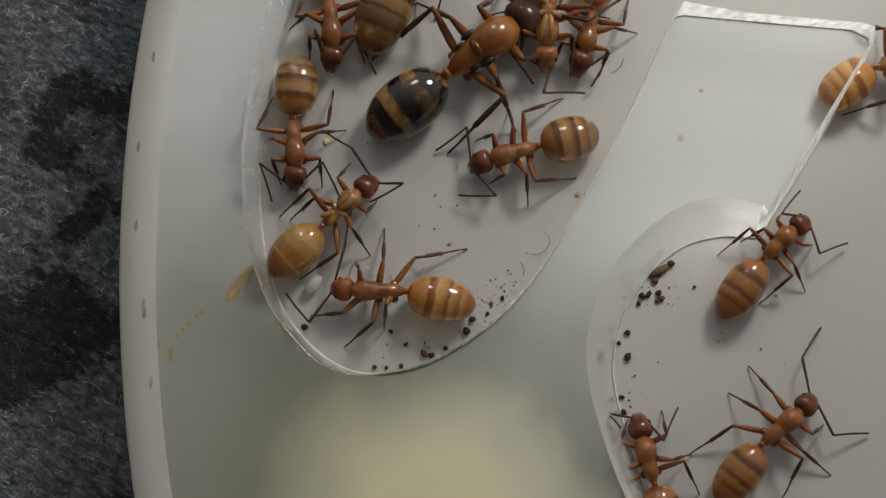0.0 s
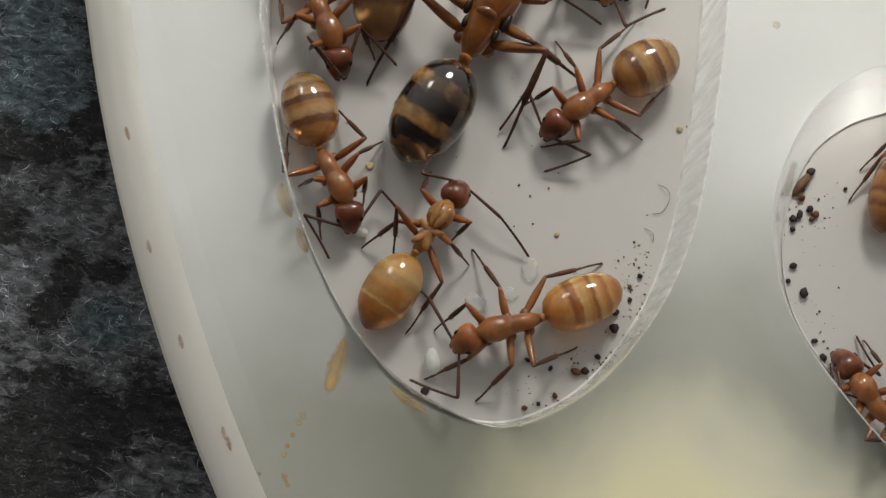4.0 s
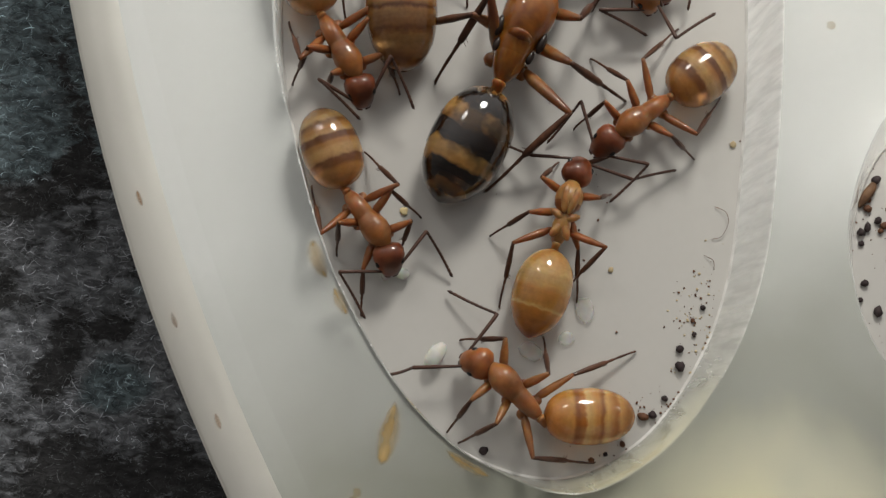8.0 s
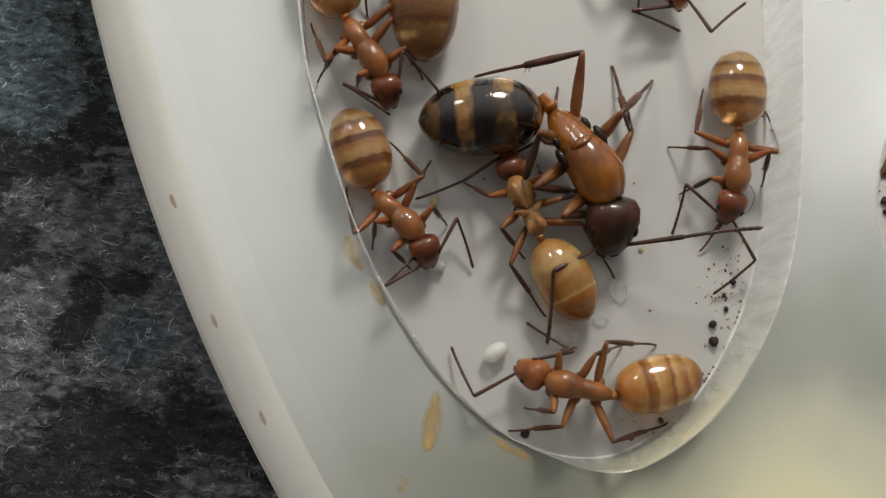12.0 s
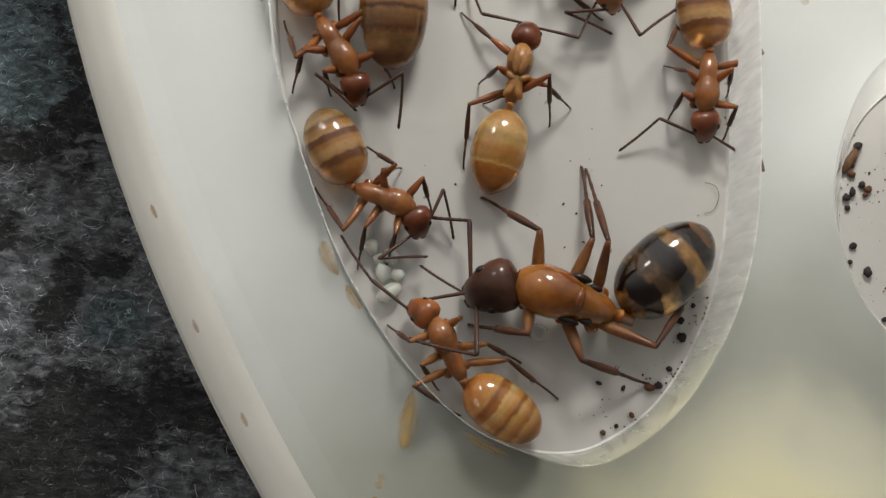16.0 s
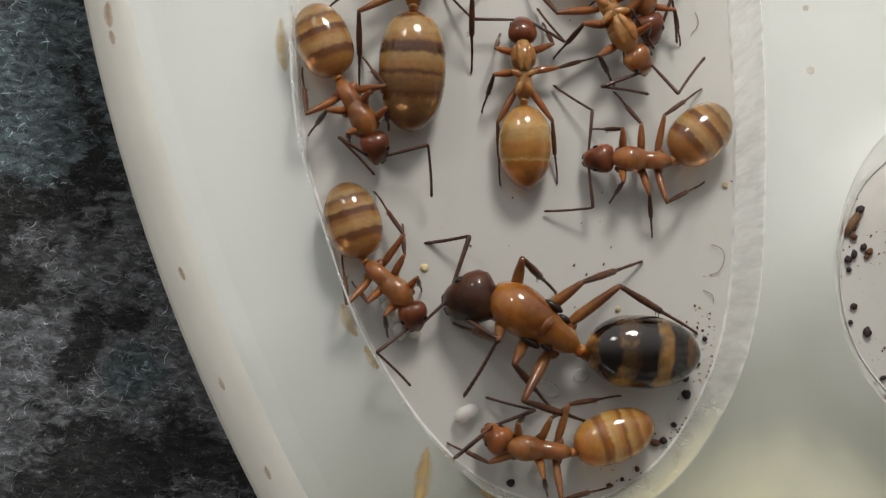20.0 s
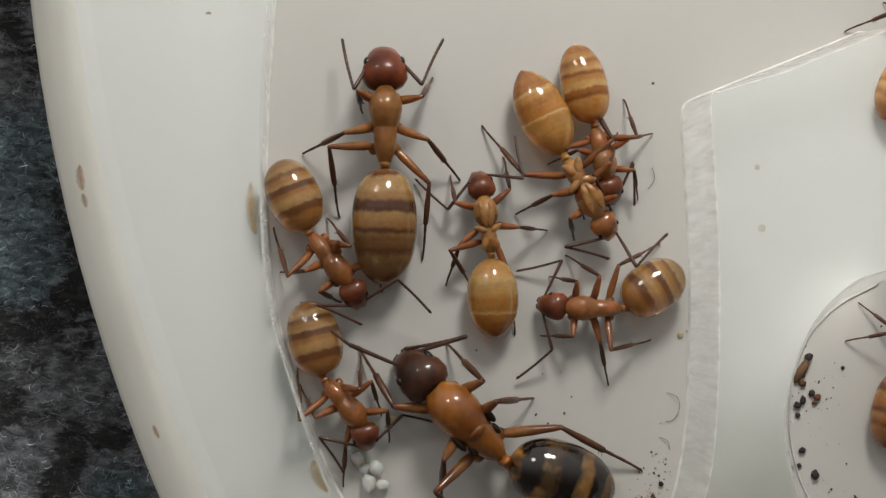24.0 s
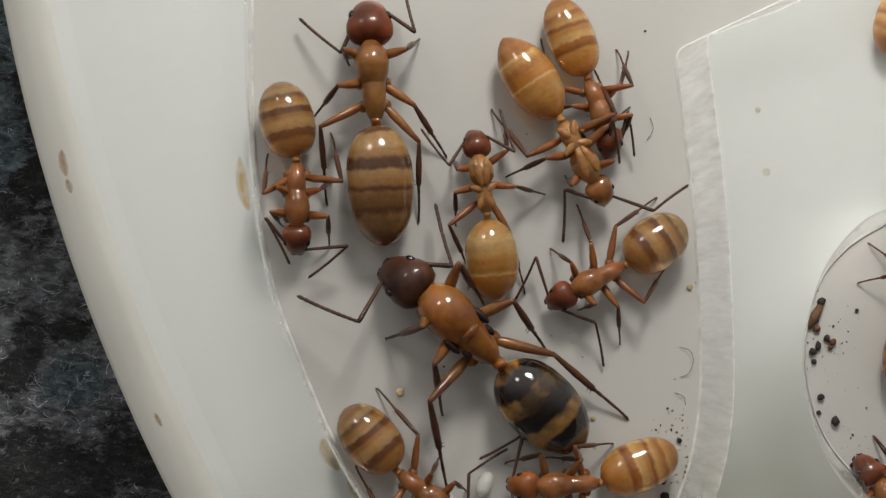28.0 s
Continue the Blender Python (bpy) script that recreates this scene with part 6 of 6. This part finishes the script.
feel(worker_h, 27, -1, 9.6, 12.4, 10.0, 11.6)
feel(worker_h, 27, 1, 11.1, 13.8, 11.5, 11.2)
feel(worker_h, 28, -1, 10.0, 12.2, 10.5, 11.2)
feel(worker_h, 28, 1, 11.0, 13.8, 11.5, 11.2)
feel(worker_i, 0, 1, 24.8, 9.8, 24.9, 11.7)
feel(worker_i, 0, -1, 27.4, 8.8, 28.0, 9.5)
feel(worker_i, 1, 1, 24.5, 10.1, 24.9, 11.8)
feel(worker_i, 1, -1, 27.3, 8.9, 27.9, 9.5)
feel(worker_i, 2, 1, 24.6, 10.0, 24.9, 11.7)
feel(worker_j, 0, 1, 29.0, 3.5, 29.6, 5.5)
feel(worker_j, 0, -1, 32.9, 0.1, 34.5, 1.3)
feel(worker_j, 1, 1, 29.8, 3.8, 27.6, 6.5)
feel(worker_j, 1, -1, 32.6, 0.6, 33.6, 1.8)
feel(worker_k, 0, 1, 21.8, -4.7, 23.2, -5.9)
feel(worker_k, 0, -1, 24.3, -4.5, 24.6, -2.2)
feel(worker_k, 1, 1, 22.8, -5.3, 23.2, -5.5)
feel(worker_k, 1, -1, 24.9, -4.6, 24.0, -2.3)
feel(worker_k, 2, -1, 24.8, -4.6, 23.7, -2.4)
feel(worker_k, 3, -1, 24.7, -4.8, 23.5, -2.8)


def state(rows, t):
    """The ant's place between two of its rows."""
    if t <= rows[0][0]:
        return rows[0][1:]
    for a, b in zip(rows, rows[1:]):
        if a[0] <= t <= b[0]:
            f = (t - a[0]) / (b[0] - a[0])
            if b[0] - a[0] > 1.2:
                f = f * f * (3 - 2 * f)
            return tuple(u + (v - u) * f for u, v in zip(a[1:], b[1:]))
    return rows[-1][1:]


def limb_poses(leg, foot):
    """Thigh and shin poses, in the ant's space, that put the foot at a place."""
    hip, a, b = leg["hip"], leg["a"], leg["b"]
    d = foot - hip
    far = min(max(d.length, abs(a - b) * 1.05 + 0.15), (a + b) * 0.985)
    u = d.normalized()
    out = Vector((0.12 if leg["kind"] == "front" else -0.25 if leg["kind"] == "mid" else 0.25, leg["side"] * 0.9, 0.62))
    v = (out - out.dot(u) * u).normalized()
    c = (a * a + far * far - b * b) / (2 * a * far)
    c = max(-1.0, min(1.0, c))
    knee = hip + a * (c * u + math.sqrt(1 - c * c) * v)
    end = hip + far * u
    y = u.cross(v).normalized() * -1.0

    def axes(x):
        x = x.normalized()
        return Matrix((x, y, x.cross(y))).transposed().to_4x4()

    upper = Matrix.Translation(hip * MM) @ axes(knee - hip)
    lower = Matrix.Translation(knee * MM) @ axes(end - knee)
    return upper, upper.inverted() @ lower


def along(x, up=Vector((0, 0, 1))):
    """A turn whose x axis runs along a direction."""
    x = x.normalized()
    y = up.cross(x).normalized()
    return Matrix((x, y, x.cross(y))).transposed().to_4x4()


def eased(last, now, most=1.2):
    """A direction, held within a turn from the last one."""
    a = last.angle(now)
    return now if a <= most else last.slerp(now, most / a)


def move_antenna(info, feeler, rng, bodies):
    """Keys both halves of an antenna; read places are kept against the head between their times."""
    side, rows = feeler["side"], info["rows"]
    marks = []
    for t, ex, ey, tx, ty in sorted(info["feels"][side]):
        x, y, heading, _, turn = state(rows, t)
        a = radians(heading)
        b = radians(heading + turn)
        hx, hy = x + info["half"] * math.cos(a), y + info["half"] * math.sin(a)
        marks.append((t,) + tuple(v for px, py in ((ex, ey), (tx, ty)) for v in ((px - hx) * math.cos(b) + (py - hy) * math.sin(b), -(px - hx) * math.sin(b) + (py - hy) * math.cos(b))))
    p, q, w = rng.uniform(0, 6.28), rng.uniform(-8, 8), rng.uniform(0.9, 1.6)
    upper, lower, last, tip = [], [], None, None
    for t, (x, y, heading, _, turn) in bodies:
        head = pose(info["half"] * MM, 0, info["hz"] * MM, 0, 28, turn)
        flat = Matrix.Rotation(radians(turn), 3, "Z")
        root = head @ (feeler["root"] * MM) / MM
        base = Vector((info["half"], 0, 0))
        if marks:
            k = [np.interp(t, [m[0] for m in marks], [m[i] for m in marks]) for i in range(1, 5)]
            elbow = base + flat @ Vector((k[0], k[1], 0))
            end = base + flat @ Vector((k[2], k[3], 0))
            way = Vector((elbow.x - root.x, elbow.y - root.y, 0))
            way = way if way.length > 0.25 else flat @ Vector((math.cos(feeler["fan"]), side * math.sin(feeler["fan"]), 0))
            rise = max(-0.55, min(0.9, 0.8 * math.sqrt(max(0.0, feeler["reach"] ** 2 - way.length ** 2)) / feeler["reach"]))
            way = (way.normalized() + Vector((0, 0, rise))).normalized()
        else:
            sway = radians(q + 7 * math.sin(w * t + p))
            way = flat @ Vector((math.cos(feeler["fan"] + sway), side * math.sin(feeler["fan"] + sway), .1))
        way = eased(last, way) if last else way.normalized()
        last = way
        joint = root + feeler["reach"] * way
        if marks:
            out = Vector((end.x - joint.x, end.y - joint.y, 0))
            out = out if out.length > 0.3 else way
            out = (out.normalized() + Vector((0, 0, -0.35))).normalized()
        else:
            out = (flat @ Vector((math.cos(feeler["turn"]), side * math.sin(feeler["turn"]), -.35))).normalized()
        if joint.z + 2.5 * out.z < 0.1:
            out = Vector((out.x, out.y, (0.1 - joint.z) / 2.5)).normalized()
        a = radians(heading)
        for k in range(9):
            ex, ey = joint.x + feeler["reach"] * 1.15 * out.x, joint.y + feeler["reach"] * 1.15 * out.y
            wx, wy = x + ex * math.cos(a) - ey * math.sin(a), y + ex * math.sin(a) + ey * math.cos(a)
            nx, ny = on_floor(wx, wy, 0.08)
            if math.hypot(nx - wx, ny - wy) < 1e-6:
                break
            out = (out + Vector((0, 0, 0.22))).normalized()
        out = eased(tip, out) if tip else out
        tip = out
        first = Matrix.Translation(root * MM) @ along(way)
        second = Matrix.Translation(joint * MM) @ along(out)
        upper.append((t, first))
        lower.append((t, first.inverted() @ second))
    walk(feeler["ob"], upper)
    walk(feeler["whip"], lower)


def motions():
    times = [0.5 * k for k in range(57)]
    for ob in (cover, lint):
        walk(ob, [(t, mm_pose(x, y, 0, 0, 0, turn)) for t, x, y, turn in CLOTH_SHIFTS])
    carried = []
    for t in times:
        x, y, heading, _, turn = state(worker_f["rows"], t)
        a, b = radians(heading), radians(heading + turn)
        carried.append((t, mm_pose(x + 1.47 * math.cos(a) + 2.3 * math.cos(b), y + 1.47 * math.sin(a) + 2.3 * math.sin(b), 0.42, 0, 0, heading + turn + 60)))
    walk(larva, carried)
    held = []
    for t in times:
        x, y, heading, _, turn = state(worker_a["rows"], t)
        a, b = radians(heading), radians(heading + turn)
        far = 0.2 if t < 16 else 1.3
        hx, hy = x + 1.39 * math.cos(a) + far * math.cos(b), y + 1.39 * math.sin(a) + far * math.sin(b)
        if 16 <= t <= 25.5:
            hx, hy = -1.4, -1.35
        held.append((t, mm_pose(hx, hy, 0, 0, 0, 0)))
    walk(clump, held)
    for info in ANTS:
        rng = random.Random(40 + info["seed"])
        rows = info["rows"]
        bodies = [(t, state(rows, t)) for t in times]
        walk(info["ob"], [(t, mm_pose(b[0], b[1], 0, 0, 0, b[2])) for t, b in bodies])
        walk(info["gaster"], [(t, mm_pose(-info["half"], 0, info["gz"], 0, 0, b[3])) for t, b in bodies])
        walk(info["head"], [(t, mm_pose(info["half"], 0, info["hz"], 0, 28, b[4])) for t, b in bodies])
        for feeler in info["feelers"]:
            move_antenna(info, feeler, rng, bodies)
        for leg in info["legs"]:
            planted, upper, lower = None, [], []
            jx, jy = rng.uniform(-0.45, 0.45), rng.uniform(-0.4, 0.4)
            for t, (x, y, heading, _, _) in bodies:
                a = radians(heading)
                rx, ry = leg["rest"][0] + jx, leg["rest"][1] + jy * leg["side"]
                wx, wy = x + rx * math.cos(a) - ry * math.sin(a), y + rx * math.sin(a) + ry * math.cos(a)
                near = [q for q in info["stands"].get(leg["key"], ()) if abs(q[0] - t) <= 1.6]
                hx, hy = x + leg["hip"].x * math.cos(a) - leg["hip"].y * math.sin(a), y + leg["hip"].x * math.sin(a) + leg["hip"].y * math.cos(a)
                near = [q for q in near if math.hypot(q[1][0] - hx, q[1][1] - hy) < (leg["a"] + leg["b"]) * 1.08]
                if near:
                    planted = on_floor(*min(near, key=lambda q: abs(q[0] - t))[1], 0.12)
                elif planted is None or math.hypot(wx - planted[0], wy - planted[1]) > 1.5:
                    planted = on_floor(wx, wy)
                dx, dy = planted[0] - x, planted[1] - y
                m1, m2 = limb_poses(leg, Vector((dx * math.cos(a) + dy * math.sin(a), -dx * math.sin(a) + dy * math.cos(a), 0.05)))
                upper.append((t, m1))
                lower.append((t, m2))
            walk(leg["leg"], upper)
            walk(leg["lower"], lower)


def lump(seed, r, bm=None, x=0.0, y=0.0, z=0.0, cuts=2, flat=0.75):
    rng = random.Random(seed)
    bm = bm or bmesh.new()
    sx, sy = rng.uniform(0.8, 1.25), rng.uniform(0.75, 1.0)
    turn = rng.uniform(0, 6.28)
    made = bmesh.ops.create_icosphere(bm, subdivisions=cuts, radius=1.0)["verts"]
    for v in made:
        k = 1 + 0.3 * noise.noise(v.co * 1.7 + Vector((seed * 3.1, 0, 0)))
        p = Vector((v.co.x * sx * k, v.co.y * sy * k, v.co.z * flat * k)) * r
        v.co = Vector((x + p.x * math.cos(turn) - p.y * math.sin(turn), y + p.x * math.sin(turn) + p.y * math.cos(turn), z + p.z))
    return bm


def loose(name, label, category, group, seed, r, x, y, material, flat=0.75):
    ob = part(name, lump(seed, r, flat=flat), material)
    ob.location = (x * MM, y * MM, (r * flat * 0.85) * MM)
    return tagged(ob, label, category, group)


pellets = [(20.5, 4.4, .27), (20.2, 3.1, .24), (20.7, 2.6, .22), (20.2, 3.5, .2), (19.95, 2.0, .25), (20.25, 2.25, .23), (20.0, 1.5, .18), (21.0, 2.4, .22), (20.85, 2.15, .18),
           (20.25, -.25, .21), (20.9, -1.45, .26), (20.1, -1.0, .16), (21.7, -3.6, .17), (22.2, -4.3, .2), (22.3, 3.9, .12)]
for k, (x, y, r) in enumerate(pellets):
    r *= 0.82
    loose("waste_pellet", "dark round waste pellet on the round chamber's floor", "pellet", "waste pellets", 10 + k, r, x, y, pellet_brown if k in (1, 3, 7, 8) else pellet_dark)
for k, (x, y, r) in enumerate([(12.2, -3.9, .2), (12.25, -4.65, .24), (10.8, -6.95, .22), (11.2, -6.85, .2), (11.7, -6.1, .15), (10.0, -8.2, .15), (13.1, -2.0, .15), (12.8, -3.2, .13), (12.7, -2.6, .1), (9.6, -7.0, .13), (8.5, -6.8, .12), (8.7, -9.0, .14), (9.3, -8.7, .12)]):
    loose("waste_pellet", "dark crumbly waste pellet against the long chamber's wall", "pellet", "waste pellets", 60 + k, r, x, y, pellet_brown if k % 3 == 2 else pellet_dark)
loose("seed_husk", "small tan husk on the chamber floor", "husk", "", 90, .15, 8.94, -.73, husk_tan, .4)
loose("seed_husk", "small round tan husk beside the chamber wall", "husk", "", 91, .19, 13.98, 5.37, husk_tan, .4)
loose("seed_husk", "pale yellow husk on the chamber floor", "husk", "", 92, .2, -0.3, 0.95, husk_pale, .35)
for k, (x, y, r) in enumerate([(7.9, -2.6, .62), (5.7, -4.6, .6), (7.2, -3.9, .45)]):
    loose("brood_lump", "wet translucent white brood lump on the chamber floor", "brood", "white brood lumps", 110 + k, r * .8, x, y, brood_film, .3)
clump = tagged(new("brood_clump"), "clump of glassy white brood held by a worker", "brood")
for k, (x, y, z, r) in enumerate([(-.7, 1.0, .3, .34), (-.5, .4, .36, .4), (.4, 0, .4, .42), (.05, -.75, .34, .44), (.7, -.85, .3, .34), (-.15, -.1, .25, .3)]):
    part("egg_mass", lump(130 + k, r, x=x, y=y, z=z, flat=.72), wet_white, clump)
larva = tagged(part("larva", loft([(-.62, 0, 0, .1, .1), (-.5, 0, .02, .24, .22), (-.25, 0, .05, .34, .32), (.05, .03, .06, .37, .34), (.3, .05, .05, .33, .3), (.5, .04, .02, .22, .2), (.6, .03, 0, .1, .1)], 14), wet_white),
               "plump translucent white larva carried in a worker's jaws", "larva")


def crumbs():
    """Fine dirt scattered along the chamber walls."""
    rng = random.Random(7)
    bm = bmesh.new()
    spots = [(12.9, -2.2, 1.0, 2.4, 46), (11.4, -6.2, 1.3, 1.0, 26), (20.9, 2.2, 1.1, 2.0, 34), (21.6, -2.4, 1.2, 1.4, 22), (8.9, -8.3, 1.8, .5, 14), (8.0, 2.0, 5, 6, 12), (26, 3, 4, 4, 14), (10, 13, 3, 4, 8), (2, 3, 4, 5, 8)]
    for cx, cy, sx, sy, n in spots:
        for k in range(n):
            x, y = on_floor(rng.gauss(cx, sx * .6), rng.gauss(cy, sy * .6), 0.12)
            r = rng.choice((.02, .025, .03, .04, .05, .065))
            lump(rng.randrange(999), r, bm, x, y, r * .5, 1, .6)
    ob = part("floor_crumbs", bm, pellet_brown)
    tagged(ob, "scattered brown crumbs and dirt on the chamber floor", "dirt", kind="stuff")
    bm = bmesh.new()
    for k in range(46):
        x, y = on_floor(rng.gauss(12.9, .6), rng.gauss(-2.6, 1.6), 0.12)
        r = rng.uniform(.025, .075)
        lump(rng.randrange(999), r, bm, x, y, r * .3, 1, .5)
    tagged(part("pale_crumbs", bm, husk_tan), "pale yellow food crumbs along the chamber wall", "crumbs", kind="stuff")


crumbs()


def smear(points, widths, z, material, label):
    """A thin dried streak on the plastic."""
    bm = bmesh.new()
    crust = bm.verts.layers.float.new("crust")
    rng = random.Random(int(points[0][0] * 10) + 99)
    line = curve_through(points, 8)
    n = len(line)
    rows = []
    for i, (x, y) in enumerate(line):
        a, b = line[max(i - 1, 0)], line[min(i + 1, n - 1)]
        d = Vector((b[1] - a[1], a[0] - b[0])).normalized()
        w = (widths[0] + (widths[1] - widths[0]) * i / (n - 1)) * math.sin(math.pi * (i + .35) / (n + .1)) * rng.uniform(.85, 1.15) * 1.4
        rows.append([bm.verts.new((x + d.x * w * q, y + d.y * w * q, z + top_z(x + d.x * w * q, y + d.y * w * q) + .008)) for q in (-1, -.6, 0, .6, 1)])
        for v, q in zip(rows[-1], (0, .6, 1, .6, 0)):
            v[crust] = q * min(1.0, 2.2 * math.sin(math.pi * (i + .02) / n))
    for a, b in zip(rows, rows[1:]):
        for k in range(4):
            bm.faces.new((a[k], a[k + 1], b[k + 1], b[k]))
    bmesh.ops.recalc_face_normals(bm, faces=bm.faces)
    ob = part("dried_stain", bm, material)
    return tagged(ob, label, "stain", "dried stains")


def spot(x, y, r, label):
    bm = bmesh.new()
    crust = bm.verts.layers.float.new("crust")
    rim = [bm.verts.new((x + r * (1 + .12 * math.sin(3 * k + x)) * math.cos(k * .5236), y + r * math.sin(k * .5236), .006 + plate_z(x, y))) for k in range(12)]
    top = bm.verts.new((x, y, .02 + plate_z(x, y)))
    for v in rim + [top]:
        v[crust] = .7
    for k in range(12):
        bm.faces.new((rim[k], rim[(k + 1) % 12], top))
    tagged(part("dried_stain", bm, stain_ochre), label, "stain", "dried stains")


ON = 0.006
RIM_BANK = ((2.0, 1.75, 1.4, 1.1, 0.86, 0.6), (0.29, 0.4, 0.66, 0.9, 1.05, 1.1))


def top_z(x, y):
    """Height of the plate or of the bank of its outer rim."""
    out = math.hypot(x - CX, y - CY) - RIM
    return plate_z(x, y) if out < -2.0 else float(np.interp(out, [-v for v in RIM_BANK[0]], RIM_BANK[1]))


smear([(-4.05, -.85), (-3.8, -1.6), (-3.3, -2.4)], (.3, .24), ON, stain_ochre, "ochre dried streak beside the long chamber")
smear([(-2.98, -2.75), (-2.65, -3.3), (-2.3, -3.85)], (.16, .25), ON, stain_ochre, "short ochre dried streak beside the long chamber")
smear([(.05, -7.2), (-.05, -8.5), (-.3, -9.9)], (.25, .42), ON, stain_ochre, "wide ochre dried streak on the plastic")
smear([(-7.35, 12.3), (-7.3, 11.0), (-7.05, 9.7)], (.2, .24), ON, stain_ochre, "ochre dried streak beside the long chamber")
smear([(-15.5, 12.9), (-15.45, 12.3), (-15.3, 11.6)], (.12, .18), ON, stain_brown, "brown dirt mark beside the rim")
smear([(-15.3, 11.5), (-15.2, 11.2), (-15.1, 10.8)], (.1, .12), ON, stain_brown, "brown dirt mark beside the rim")
smear([(2.3, -9.05), (3.2, -9.6), (4.2, -10.0)], (.14, .2), ON, stain_ochre, "ochre dried streak outside the chamber's round end")
spot(17.49, 10.7, .2, "small round ochre spot on the tongue")
spot(16.6, 18.0, .1, "tiny ochre spot on the tongue")
spot(17.23, 13.68, .15, "small round ochre spot on the tongue")
for x, y in ((-11.64, 0.6), (-7.35, -8.4), (-4.4, -12.5), (-2.05, -15.7), (-4.7, -12.1), (-9.6, -4.4)):
    smear([(x, y), (x + .12, y - .3), (x + .3, y - .65)], (.08, .1), ON, stain_brown, "small brown dirt mark beside the rim")

for x, y, q in ((-1.18, -11.1, .12), (-1.3, -11.4, .1), (-1.46, -12.0, .08), (-1.6, -12.5, .07), (-1.7, -12.9, .09), (-1.55, -13.9, .14), (-1.35, -14.2, .1), (-2.7, -13.95, .06)):
    spot(x, y, 1.6 * q, "tiny ochre spot in a trail on the plastic")
smear([(-9.73, 20.13), (-9.58, 20.21), (-9.43, 20.16)], (.07, .07), ON, stain_brown, "tiny dark speck on the plastic")


husk = tagged(part("insect_husk", loft([(-.75, 0, .1, .05, .05), (-.5, .02, .16, .17, .14), (0, 0, .2, .24, .18), (.4, -.03, .17, .19, .15), (.7, 0, .12, .07, .06)], 12), pellet_amber), "dry amber insect husk against the round chamber's wall", "husk")
husk.matrix_world = mm_pose(20.15, 3.75, 0, 0, 0, 62)
flake = tagged(part("dirt_flake", lump(301, .2, z=.06, flat=.25), pellet_dark), "thin dark flake beside the long chamber's wall", "flake")
flake.location = (4.05 * MM, -9.0 * MM, 0.012 * MM)
for k, line in enumerate((((13.35, 2.5, .05), (13.8, 2.3, .2), (13.95, 1.8, .22), (13.7, 1.2, .12), (13.3, 1.05, .05)), ((13.0, .3, .05), (13.4, .1, .16), (13.5, -.3, .05)), ((12.2, 12.6, .05), (12.5, 13.1, .2), (12.4, 13.7, .05)))):
    hair = tagged(part("loose_hair", tube(curve_through(line, 6), [.014] * (6 * (len(line) - 1) + 1), 5), pellet_brown), "fine curled hair on the chamber floor", "hair")



motions()
